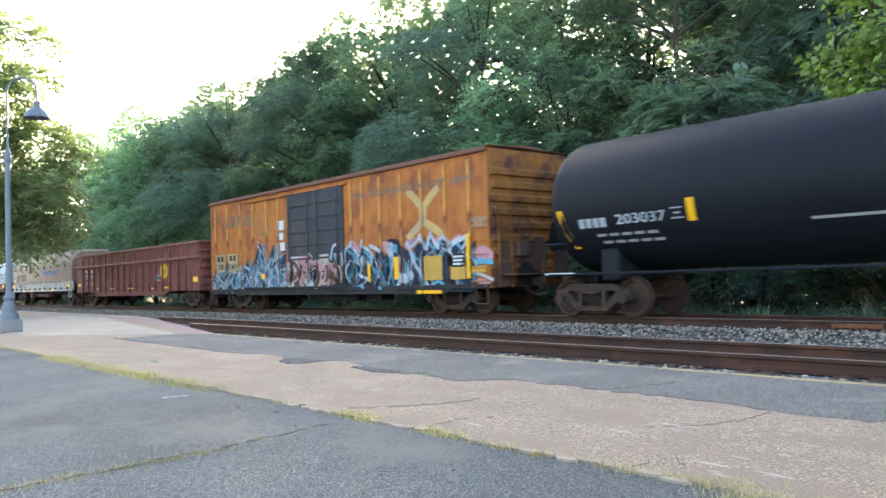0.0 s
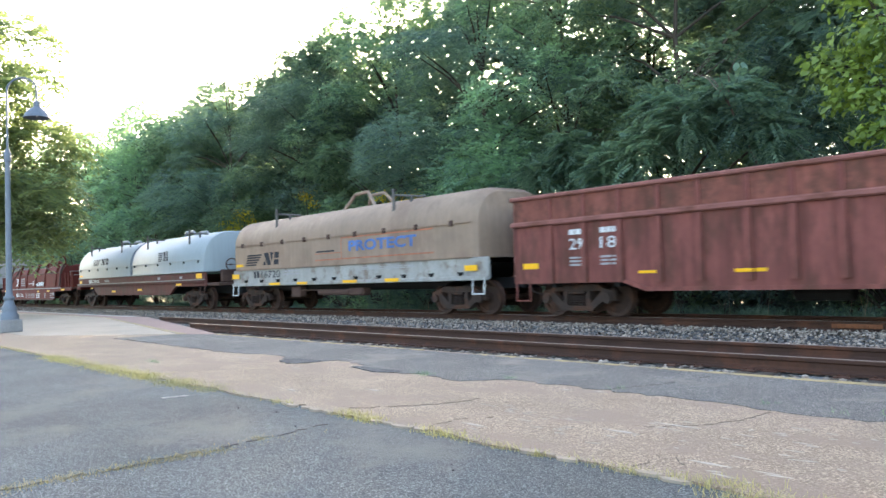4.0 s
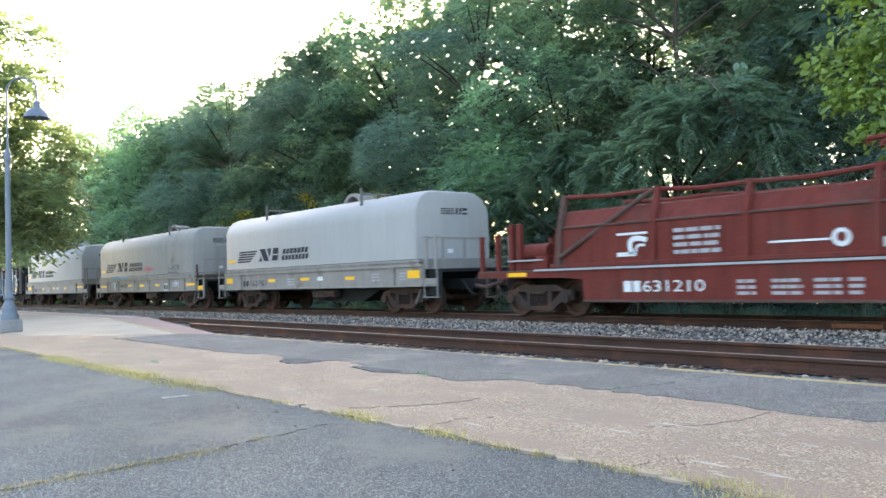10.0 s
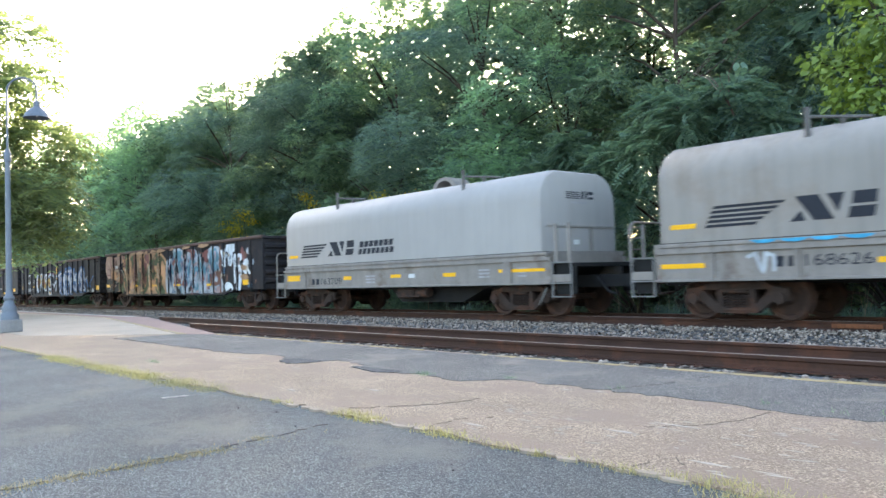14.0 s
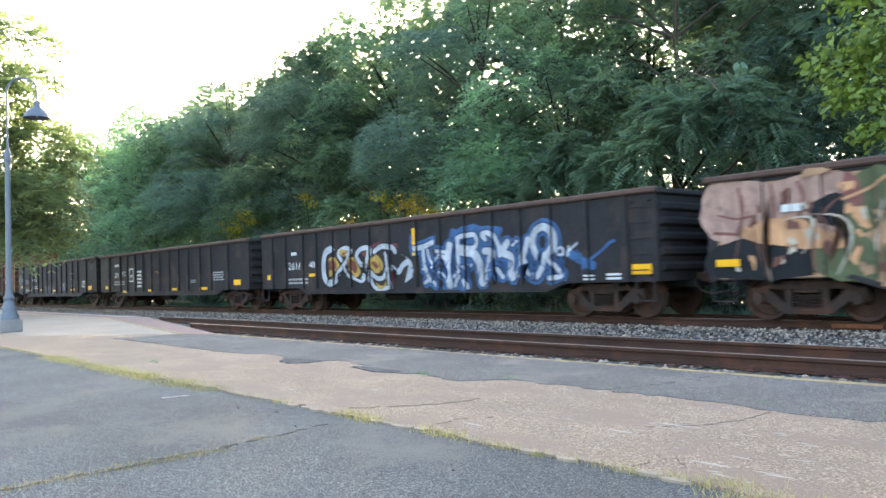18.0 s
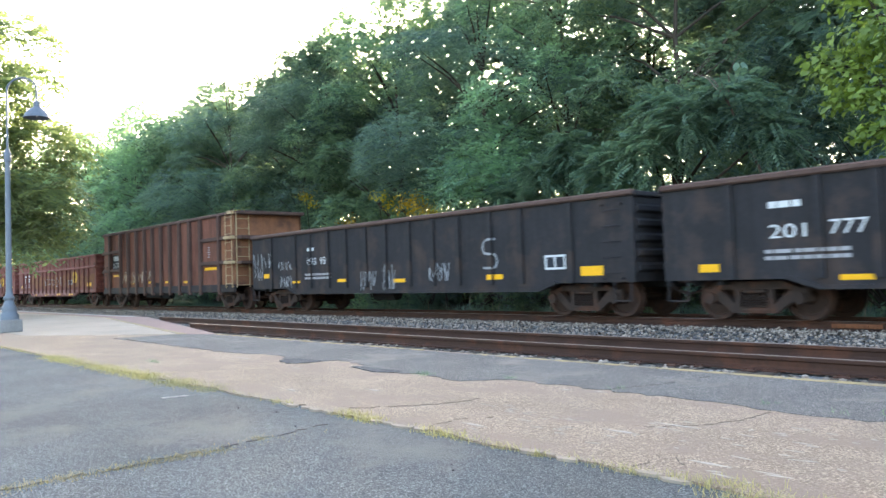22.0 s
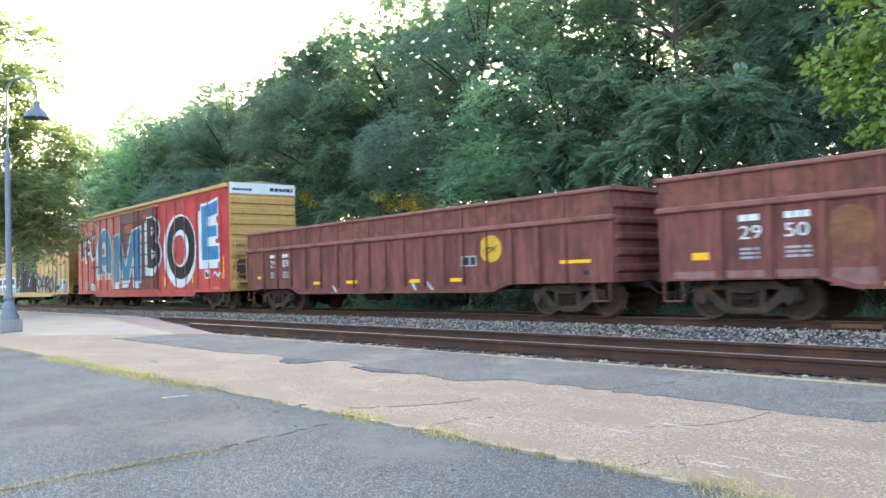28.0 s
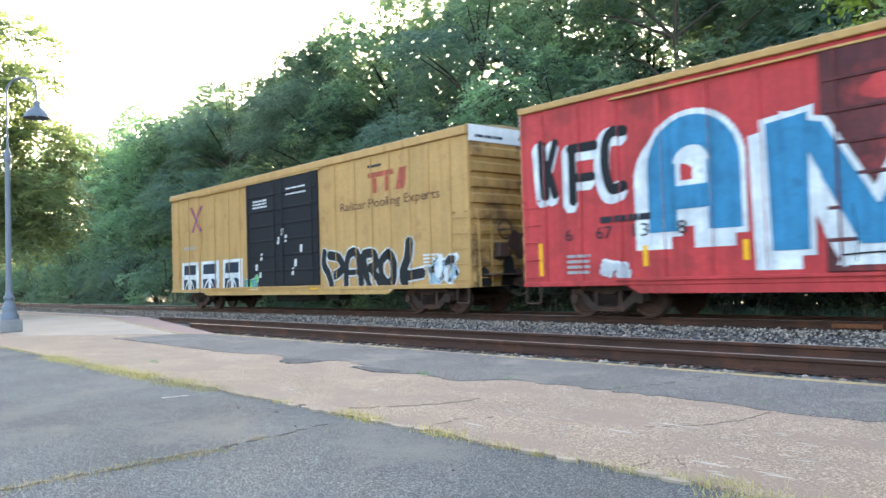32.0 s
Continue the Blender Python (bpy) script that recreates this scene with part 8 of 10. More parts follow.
    for x in (-8.9, -8.62):
        part("stake", tall, None, car, "tall rusty stake", at=pose(x, -1.25, 0))
    part("brake_drum", Form().rod((-8.6, -1.05, 1.62), (-7.75, -1.05, 1.62), 0.2, 14).box(-8.8, -7.7, -1.3, -0.8, 1.16, 1.4, 0.03).box(-8.0, -7.6, -1.4, -1.0, 1.16, 1.5, 0.03), oxide_red, car, "rusty drum on the end deck", True)
    part("drum_shelf", Form().box(-8.9, -7.7, -1.45, -0.9, 1.38, 1.42), grey_mark, car)
    part("end_gear", Form().path([(-9.95, -0.5, 0.9), (-10.5, -0.7, 0.75), (-11.1, -0.5, 0.8)], 0.05).path([(-9.6, -1.5, 1.0), (-9.6, -1.52, 0.5), (-9.2, -1.52, 0.5), (-9.2, -1.5, 1.0)], 0.02), rust_brown, car)
    lay("number", letters("631210", -4.78, -3.3, 0.6, 0.84), white_mark, car, y=-1.5, layer=1, label="white stencilled car number")
    lay("stencil", [rect(-5.28, -5.08, 0.6, 0.84), rect(-5.03, -4.85, 0.6, 0.84)], white_mark, car, y=-1.5, layer=1)
    for k, (x, w2) in enumerate(((-2.6, 0.4), (-1.9, 0.6), (-1.1, 0.5), (-0.5, 0.3), (0.2, 1.0), (2.2, 0.4), (3.6, 0.4))):
        bars(car, x, x + w2, 0.5, 0.85, 3, grey_mark if k != 4 else white_mark, [(-9, 9, -0.035)], k + 3)
    lay("data_panel", [rect(3.9, 4.6, 0.5, 0.85)], grey_mark, car, y=-1.5, layer=1)
    lay("data_panel", [rect(3.95, 4.2, 0.55, 0.8), rect(4.25, 4.55, 0.55, 0.68)], oxide_red, car, y=-1.5, layer=2)
    cov = [(-9, 9, -0.07)]
    lay("sign", [rect(0.1 + k * 0.213, 0.27 + k * 0.213, 1.34, 1.34 + (0.24 if k > 2 else 0.17)) for k in range(10)], white_mark, car, layer=1, ribs=cov, label="bold white sign in plain bars")
    lay("sign", [ring(-0.6, 1.54, 0.17, 0.17, 18)], white_mark, car, layer=1, ribs=cov)
    lay("sign", [ring(-0.6, 1.55, 0.09, 0.09, 14)], oxide_red, car, layer=2, ribs=cov)
    lay("sign", [rect(-1.95, -0.8, 1.5, 1.54), rect(-5.45, -4.95, 1.38, 1.47), rect(-5.45, -4.65, 1.85, 1.9), ribbon((-5.05, 1.42), (-5.25, 1.9), (-4.66, 1.72), 0.06, 0.8), ribbon((-4.95, 1.42), (-4.98, 1.68), (-4.72, 1.6), 0.03, 0.8)], white_mark, car, layer=1, ribs=cov)
    bars(car, -4.0, -2.9, 1.35, 1.95, 4, grey_mark, cov, 5)
    lay("sign", [rect(-0.9, -0.2, 1.95, 2.22)], white_mark, car, y=-5.93, layer=1, along="x")
    lay("sign", [rect(-0.87, -0.23, 1.98, 2.19)], oxide_red, car, y=-5.93, layer=2, along="x")
    for x0, x1, z0, z1 in ((-8.85, -8.2, 1.0, 1.1), (6.1, 6.85, 0.98, 1.08), (0.4, 1.0, 0.92, 1.0), (2.9, 3.5, 0.93, 1.01)):
        lay("reflector", [rect(x0, x1, z0, z1)], amber, car, y=-1.5, layer=1, label="amber reflective strip")
    part("centre_sill", Form().box(-10.0, 8.5, -0.35, 0.35, 0.6, 1.05), under_black, car)
    add_gear(car, -8.12, 5.75, 8.4)


def build_tank():
    car = thing("tank_car", "black tank car with white stencils and yellow strips", "railway tank car", "cars of the freight train", at=pose(-4.15, 15.965, 0))
    moving.append((car, -4.15))
    hl, r, zc = 9.0, 1.6, 2.68
    prof = [(0.001, -hl)]
    for i in range(1, 9):
        a = math.pi / 2 * i / 8
        prof.append((r * math.sin(a), -hl + 0.75 * (1 - math.cos(a))))
    prof += [(r, k) for k in (-4, 0, 4)] + [(a, -b) for a, b in prof[::-1]]
    part("shell", Form().lathe(prof, (0, 0, zc), "x", 48), tank_black, car, "glossy black cylindrical shell", True)
    for s in (-1, 1):
        f = Form()
        f.box(s * hl * 0.93 - 0.6, s * hl * 0.93 + 0.25, -0.35, 0.35, 0.8, 1.1, 0.03)
        f.box(s * 7.1 - 0.25, s * 7.1 + 0.25, -1.2, 1.2, 0.85, 1.6, 0.05)
        f.box(s * 8.5 - 0.4, s * 8.5 + 0.1, -1.45, 1.45, 0.98, 1.06, 0.01)
        part("stub_sill", f, black_paint, car)
    f = Form().path([(-hl + 0.3, -1.5, 1.02), (hl - 0.3, -1.5, 1.02)], 0.03)
    f.path([(-hl + 0.2, -1.5, 1.0), (-hl + 0.2, -1.5, 1.75), (-hl + 0.75, -1.3, 1.75)], 0.025)
    part("handrail", f, black_paint, car)
    part("step_edge", Form().box(-8.8, -7.9, -1.52, -1.46, 1.02, 1.06), white_mark, car, "white edge of the end step")
    f = Form()
    f.lathe([(0.35, 0), (0.35, 0.45), (0.0, 0.5)], (0, 0, zc + r - 0.1), "z", 20)
    f.box(-1.2, 1.2, -0.9, -0.5, zc + r - 0.12, zc + r - 0.07).box(-1.2, 1.2, 0.5, 0.9, zc + r - 0.12, zc + r - 0.07)
    part("dome", f, black_paint, car)
    ladder(car, -0.25, 0.25, 1.0, 4.1, 9, black_paint, y=-1.5)
    part("outlet", Form().rod((0, 0, 0.75), (0, 0, 1.4), 0.25, 14).box(-0.6, 0.6, -0.5, 0.5, 0.85, 0.95, 0.02), black_paint, car)

    def curved(name, polys, m, label=""):
        moved = [[(x - 0.85, z) for x, z in q] for q in polys]
        made = lay(name, word_of(moved, polys.glyph) if isinstance(polys, Word) else moved, m, car, y=0.0, layer=0, label=label)
        for ob in made if isinstance(made, list) else [made]:
            bm = bmesh.new()
            bm.from_mesh(ob.data)
            bmesh.ops.subdivide_edges(bm, edges=bm.edges, cuts=2)
            for v in bm.verts:
                dx = max(abs(v.co.x) - (hl - 0.75), 0) / 0.75
                rr = r * math.sqrt(max(1 - dx * dx, 0.02))
                v.co.y = -math.sqrt(max(rr * rr - (v.co.z - zc) ** 2, 0.0001)) - 0.008
            bm.to_mesh(ob.data)
            bm.free()

    curved("number", letters("203037", -5.78, -4.5, 2.1, 2.32, 0.01), sp_silver, "white stencilled car number")
    curved("stencil", [rect(-6.82 + k * 0.2, -6.67 + k * 0.2, 2.07, 2.28) for k in range(4)], sp_silver)
    curved("stencil", [rect(-6.4 + k * 0.34, -6.15 + k * 0.34, 1.86, 1.92) for k in range(5)] + [rect(-6.3 + k * 0.34, -6.05 + k * 0.34, 1.7, 1.76) for k in range(5)], grey_mark)
    curved("stencil", [rect(-4.38, -4.08, 2.33, 2.36), rect(-4.38, -4.08, 2.12, 2.15), rect(-4.3, -4.15, 2.22, 2.26)], grey_mark)
    curved("stencil", [rect(-1.5, 1.2, 1.9, 1.95)], grey_mark)
    curved("reflector", [rect(-3.98, -3.8, 2.05, 2.52)], amber, "yellow reflective strip")
    curved("reflector", [[(-7.2, 1.62), (-7.04, 1.62), (-7.3, 2.52), (-7.46, 2.52)]], amber, "yellow reflective strip")
    curved("reflector", [rect(3.4, 3.56, 2.05, 2.52)], amber, "yellow reflective strip")
    add_gear(car, -7.68, 7.68, hl)


build_tank()
build_orange()
build_maroons()
build_coils()
build_dark_gondolas()
build_high()
build_red()
build_yellow()


# ---------------------------------------------------------------- ground, platform and tracks
P = -0.12               # level of the old platform


def flat(name, outline, z, material, label, category, kind="structure", depth=0.05):
    return solid(name, Form().prism(outline, z - depth, z, "z"), material, label, category, "", kind)


flat("ground", [(-900, -700), (500, -700), (500, 900), (-900, 900)], -0.42, soil, "dark soil and leaf litter reaching to the horizon", "ground", depth=0.2)
flat("parking_asphalt", [(-90, -40), (60, -40), (60, 3.95), (-90, 3.95)], P - 0.015, asphalt, "blue-grey asphalt with fine pale grit", "pavement", depth=0.25)
flat("platform_far", [(-110, 5.2), (-22.5, 5.2), (-18.5, 7.66), (-32.2, 10.25), (-110, 10.25)], P + 0.008, concrete_pale, "pale concrete platform", "platform", depth=0.25)
flat("platform_edge_band", [(-18.55, 7.66), (-17.5, 8.1), (-30.3, 11.24), (-110, 11.24), (-110, 10.25), (-32.2, 10.25)], P + 0.012, brick_band, "reddish paved band along the platform edge", "platform", depth=0.35)
flat("edge_line", [(-32.0, 11.02), (-110, 11.02), (-110, 11.2), (-31.0, 11.2)], P + 0.018, white_line, "white line along the platform edge", "line", depth=0.008)
flat("band_line", [(-18.6, 7.62), (-18.3, 7.7), (-32.1, 10.33), (-60, 10.33), (-60, 10.25), (-32.3, 10.25)], P + 0.017, yellow_line, "faded yellow line beside the band", "line", depth=0.008)


def ragged(points, z, material, name, label, seed, back, amp=0.06, depth=0.012):
    """An overlay with a broken front edge between the given corners."""
    rng = random.Random(seed)
    edge = []
    for (xa, ya), (xb, yb) in zip(points, points[1:]):
        n = max(int(math.hypot(xb - xa, yb - ya) / 0.12), 2)
        for i in range(n):
            t = i / n
            edge.append((xa + (xb - xa) * t + rng.uniform(-0.02, 0.02), ya + (yb - ya) * t + rng.uniform(-amp, amp)))
    edge.append(points[-1])
    return flat(name, edge + [(points[-1][0], back), (points[0][0], back)], z, material, label, "pavement", depth=depth)


ragged([(-75, 3.87), (-19, 3.87)] + [(-18.6 + 0.5 * k, 3.87 + 0.05 * math.sin(2.3 * k) * math.sin(0.7 * k)) for k in range(46)] + [(5, 3.87), (40, 3.87)], P, concrete, "platform_concrete", "worn brownish concrete platform strip", 17, 8.18, 0.025, 0.28)
rng = random.Random(21)
for xa, xb in ((-8.0, -7.2), (-6.9, -6.05), (-5.45, -4.7), (-3.75, -3.35), (-2.95, -2.6)):
    x = xa
    chips = Form()
    while x < xb:
        w = rng.uniform(0.06, 0.22)
        y = 3.86 + rng.uniform(-0.035, 0.03)
        d = rng.uniform(0.015, 0.05)
        chips.prism([(x, y), (x + w * 0.3, y - d), (x + w * 0.8, y - d * 0.7), (x + w, y), (x + w * 0.6, y + d)], P - 0.02, P + rng.uniform(0.002, 0.006), "z")
        x += w * rng.uniform(0.8, 1.3)
    solid("broken_edge", chips, edge_pale, "pale broken concrete along the platform's front edge", "concrete edge", "", "stuff")
ragged([(-18.6, 6.17), (-15.7, 6.14), (-13.1, 6.04), (-11.3, 6.3), (-10.5, 5.95), (-10.0, 5.74), (-9.85, 6.4), (-9.0, 6.3), (-8.7, 6.02), (-7.9, 5.98), (-7.4, 6.1), (-6.7, 5.87), (-6.3, 6.34), (-4.4, 6.31), (-2.8, 6.2), (-1.0, 6.35), (6, 6.3), (40, 6.3)],
       P + 0.007, asphalt_strip, "asphalt_strip", "grey asphalt overlay with a broken edge", 4, 8.05)
ragged([(-8.9, 5.98), (-8.2, 5.86), (-7.9, 5.97)], P + 0.011, tar, "tar_patch", "dark tar where the overlay broke away", 5, 6.1, 0.03)
ragged([(-10.6, 5.86), (-10.1, 5.7), (-9.9, 5.9)], P + 0.011, tar, "tar_patch", "dark tar where the overlay broke away", 6, 6.2, 0.03)
ln = Form()
rng = random.Random(12)
x = -17.6
while x < 38:
    w = rng.uniform(0.5, 1.6)
    if rng.random() > 0.12:
        a, b = 8.02 + rng.uniform(-0.01, 0.01), 8.14 + rng.uniform(-0.012, 0.012)
        ln.box(x, x + w * 0.97, a, b, P + 0.002, P + 0.0115)
    x += w
solid("yellow_line", ln, yellow_line, "worn yellow safety line along the platform", "line", "", "structure")


def crack(points, width, name="pavement_crack", seed=1, z=P, material=crack_dirt):
    """A thin broken line of dirt, in short tapering pieces."""
    rng = random.Random(seed)
    f = Form()
    for (xa, ya), (xb, yb) in zip(points, points[1:]):
        d = math.hypot(xb - xa, yb - ya)
        n = max(int(d / 0.07), 2)
        nx, ny = -(yb - ya) / d, (xb - xa) / d
        old = (xa, ya)
        for i in range(1, n + 1):
            t = i / n
            q = (xa + (xb - xa) * t + nx * rng.uniform(-0.045, 0.045), ya + (yb - ya) * t + ny * rng.uniform(-0.045, 0.045))
            if rng.random() > 0.22:
                w = width * rng.uniform(0.1, 0.4)
                m = ((old[0] + q[0]) / 2, (old[1] + q[1]) / 2)
                f.prism([old, (m[0] + nx * w, m[1] + ny * w), q, (m[0] - nx * w, m[1] - ny * w)], z - 0.01, z + 0.004, "z")
            old = q
    solid(name, f, material, "dark dirt-filled crack in the pavement", "crack", "", "structure")


crack([(-5.25, -2.0), (-5.27, 1.0), (-5.4, 2.2), (-5.45, 2.6), (-5.62, 3.6)], 0.012, seed=1, z=P - 0.014)
crack([(-6.1, 4.0), (-5.6, 4.7), (-5.5, 5.2)], 0.01, seed=2)
crack([(-3.55, 5.0), (-3.2, 5.4), (-3.1, 6.2)], 0.012, seed=3)
crack([(-2.9, 3.95), (-2.93, 4.3)], 0.006, seed=4)
crack([(-2.85, 4.33), (-2.6, 4.1)], 0.006, seed=14)
crack([(-4.8, 3.95), (-4.9, 4.3), (-4.7, 4.6)], 0.006, seed=5)
crack([(-4.9, 6.4), (-4.7, 7.0), (-4.6, 7.9)], 0.006, seed=6, z=P + 0.007)
crack([(-18.8, 6.17), (-17.0, 6.2), (-16.0, 6.15)], 0.03, seed=8, z=P + 0.01)

scr = Form()
rng = random.Random(40)
for i in range(75):
    cx, cy = rng.choice([(-3.9, 4.6), (-3.2, 5.0), (-2.4, 5.2), (-1.9, 5.6), (-4.6, 4.9), (-2.7, 4.4)])
    cx, cy = cx + rng.gauss(0, 0.45), cy + rng.gauss(0, 0.3)
    cy = min(max(cy, 4.05), 6.0)
    w, d, a = rng.uniform(0.02, 0.16), rng.uniform(0.003, 0.008), rng.uniform(-0.25, 0.25)
    scr.prism([(cx, cy), (cx + w * 0.5, cy - d + a * w * 0.5), (cx + w, cy + a * w), (cx + w * 0.5, cy + d + a * w * 0.5)], P - 0.001, P + 0.0035, "z")
for cx, cy, w in ((-4.75, 4.25, 0.3), (-3.75, 4.75, 0.35), (-3.6, 5.2, 0.4), (-2.75, 4.3, 0.3), (-5.35, 6.12, 0.2), (-5.0, 6.2, 0.2), (-7.7, 4.35, 0.25), (-7.0, 4.9, 0.3), (-9.6, 5.5, 0.3), (-11.7, 5.75, 0.5)):
    scr.prism([(cx, cy), (cx + w * 0.5, cy - 0.022), (cx + w, cy - 0.01), (cx + w * 0.5, cy + 0.012)], P - 0.001, P + 0.004, "z")
solid("pale_scrapes", scr, scrape_pale, "pale scrape marks on the concrete", "scrape", "", "stuff")
dash = Form()
rng = random.Random(23)
for k in range(7):
    cy = 3.23 + 0.04 * k
    cx = -8.33 + 0.012 * k + rng.uniform(-0.015, 0.015)
    w = rng.uniform(0.02, 0.04)
    dash.prism([(cx - w, cy), (cx + w * 0.4, cy - 0.012), (cx + w, cy + 0.016), (cx - w * 0.3, cy + 0.03)], P - 0.02, P - 0.0115 + 0.0004 * (k % 2), "z")
solid("paint_dash", dash, white_line, "short smudge of faded white paint", "paint mark", "", "stuff")

db = Form()
rng = random.Random(9)
for i in range(18):
    cx, cy, r = rng.uniform(-9.5, -3.0), 3.75 - abs(rng.gauss(0, 0.5)), rng.uniform(0.004, 0.013)
    db.lathe([(0, 0), (r, r * 0.3), (r * 0.7, r), (0, r * 1.2)], (cx, cy, P - 0.016), "z", 5)
solid("loose_grit", db, tar, "loose dark crumbs of asphalt", "grit", "", "stuff")

# tracks
NEAR_TRACK, FAR_TRACK = (9.04, 10.505), (15.25, 16.69)
flat("ballast_bed", [(-300, 8.2), (120, 8.2), (120, 19.6), (-300, 19.6)], -0.2, gravel_bed, "grey gravel bed under both tracks", "ballast", depth=0.3)
RAIL = [(-0.07, -0.18), (0.07, -0.18), (0.07, -0.165), (0.02, -0.15), (0.011, -0.12), (0.011, -0.06), (0.036, -0.045), (0.036, -0.006), (-0.036, -0.006), (-0.036, -0.045), (-0.011, -0.06), (-0.011, -0.12), (-0.02, -0.15), (-0.07, -0.165)]


def track(name, ys, x0s, x1, label):
    t = thing(name, label, "railway track", "", "structure")
    x0 = max(x0s)
    for y, x0r in zip(ys, x0s):
        yy = y + 0.036
        r = part("rail", Form().prism([(yy + a, b) for a, b in RAIL], x0r, x1, "x"), rail_side, t, "rusty steel rail")
        part("rail_head", Form().prism([(yy - 0.03, -0.008), (yy + 0.03, -0.008), (yy + 0.026, 0.0), (yy - 0.026, 0.0)], x0r, x1, "x"), rail_brown if name == "near_track" else rail_top, r, "worn rail head")
    mid = (ys[0] + ys[1]) / 2 + 0.036
    tm = Form().box(-0.115, 0.115, mid - 1.28, mid + 1.28, -0.36, -0.185, 0.012).mesh("tie", tie_wood)
    pl = Form().box(-0.09, 0.09, -0.17, 0.17, -0.187, -0.172, 0.004).rod((-0.05, -0.1, -0.18), (-0.05, -0.1, -0.15), 0.014, 6).rod((0.05, 0.1, -0.18), (0.05, 0.1, -0.15), 0.014, 6).rod((0.05, -0.1, -0.18), (0.05, -0.1, -0.15), 0.014, 6).mesh("tie_plate", rail_side)
    rng = random.Random(7)
    k = 0
    x = max(x0 + 0.3, -46.0)
    while x < min(x1, 7.0):
        tie = part("tie", tm, None, t, at=pose(x + rng.uniform(-0.03, 0.03), rng.uniform(-0.06, 0.06), 0, 0, 0, rng.uniform(-1.5, 1.5)))
        for y in ys:
            part("tie_plate", pl, None, tie, at=pose(0, y + 0.036, 0))
        x += 0.52
    return t


track("near_track", NEAR_TRACK, (-21.3, -27.3), 110.0, "rusty unused siding track running under the pavement")
track("far_track", FAR_TRACK, (-290.0, -290.0), 110.0, "main track that carries the train")
js = Form()
for y in (FAR_TRACK[0],):
    for xx in (-6.1, 5.8):
        js.box(xx - 0.45, xx + 0.45, y - 0.005, y + 0.02, -0.13, -0.05, 0.006)
        for b in (-0.35, -0.2, 0.2, 0.35):
            js.rod((xx + b, y - 0.03, -0.09), (xx + b, y + 0.0, -0.09), 0.018, 6)
solid("joint_bar", js, surf("bright_rust", (0.17, 0.066, 0.032), 0.85, var=0.3, scale=3), "bolted rusty joint bars on the rails", "joint bar", "", "stuff")

# gravel between the tracks and along the rails
rng = np.random.default_rng(5)
ico = np.array([(0, 0, 1), (0.89, 0, 0.45), (0.28, 0.85, 0.45), (-0.72, 0.53, 0.45), (-0.72, -0.53, 0.45), (0.28, -0.85, 0.45), (0.72, 0.53, -0.45), (-0.28, 0.85, -0.45), (-0.89, 0, -0.45), (-0.28, -0.85, -0.45), (0.72, -0.53, -0.45), (0, 0, -1)])
icf = np.array([(0, 1, 2), (0, 2, 3), (0, 3, 4), (0, 4, 5), (0, 5, 1), (1, 6, 2), (2, 7, 3), (3, 8, 4), (4, 9, 5), (5, 10, 1), (6, 7, 2), (7, 8, 3), (8, 9, 4), (9, 10, 5), (10, 6, 1), (11, 7, 6), (11, 8, 7), (11, 9, 8), (11, 10, 9), (11, 6, 10)])


def many(name, verts, faces, material, smooth=False):
    """One mesh out of arrays of corners and faces."""
    me = bpy.data.meshes.new(name)
    k = faces.shape[1]
    me.vertices.add(len(verts))
    me.vertices.foreach_set("co", np.ascontiguousarray(verts, dtype=np.float32).ravel())
    me.loops.add(faces.size)
    me.loops.foreach_set("vertex_index", np.ascontiguousarray(faces, dtype=np.int32).ravel())
    me.polygons.add(len(faces))
    me.polygons.foreach_set("loop_start", np.arange(0, faces.size, k, dtype=np.int32))
    me.update(calc_edges=True)
    me.materials.append(material)
    return me


def stones(name, n, xr, yr, z, size, label, material=stone):
    x = xr[1] - (xr[1] - xr[0]) * rng.random(n) ** 1.7
    y = yr[0] + (yr[1] - yr[0]) * rng.random(n)
    s = size * (0.6 + 0.8 * rng.random(n))
    sh = ico[None] * (0.65 + 0.6 * rng.random((n, 12, 1))) * np.array([1, 0.85, 0.62])
    a = rng.random(n) * 6.28
    ca, sa = np.cos(a)[:, None], np.sin(a)[:, None]
    v = np.stack([sh[..., 0] * ca - sh[..., 1] * sa, sh[..., 0] * sa + sh[..., 1] * ca, sh[..., 2]], -1) * s[:, None, None]
    zz = z(y) + rng.uniform(-0.02, 0.03, n)
    v += np.stack([x, y, zz], -1)[:, None]
    f = (icf[None] + 12 * np.arange(n)[:, None, None]).reshape(-1, 3)
    tagged(new(name, many(name, v.reshape(-1, 3), f, material)), label, "ballast", "", "stuff")


stones("ballast_stones", 22000, (-62, 3), (11.3, 15.0), lambda y: -0.165 + 0.1 * np.exp(-((y - 12.9) / 1.1) ** 2), 0.026, "pale grey crushed stone between the two tracks")
stones("ballast_stones", 1700, (-24, 4), (8.2, 8.95), lambda y: -0.21 + 0 * y, 0.035, "crushed stone beside the siding rail")
stones("ballast_stones", 1400, (-24, 4), (9.15, 10.4), lambda y: -0.21 + 0 * y, 0.035, "crushed stone between the siding rails", stone_dirty)
stones("ballast_stones", 1500, (-50, 4), (15.4, 18.6), lambda y: -0.19 + 0 * y, 0.045, "grimy crushed stone under the main track", stone_dirty)

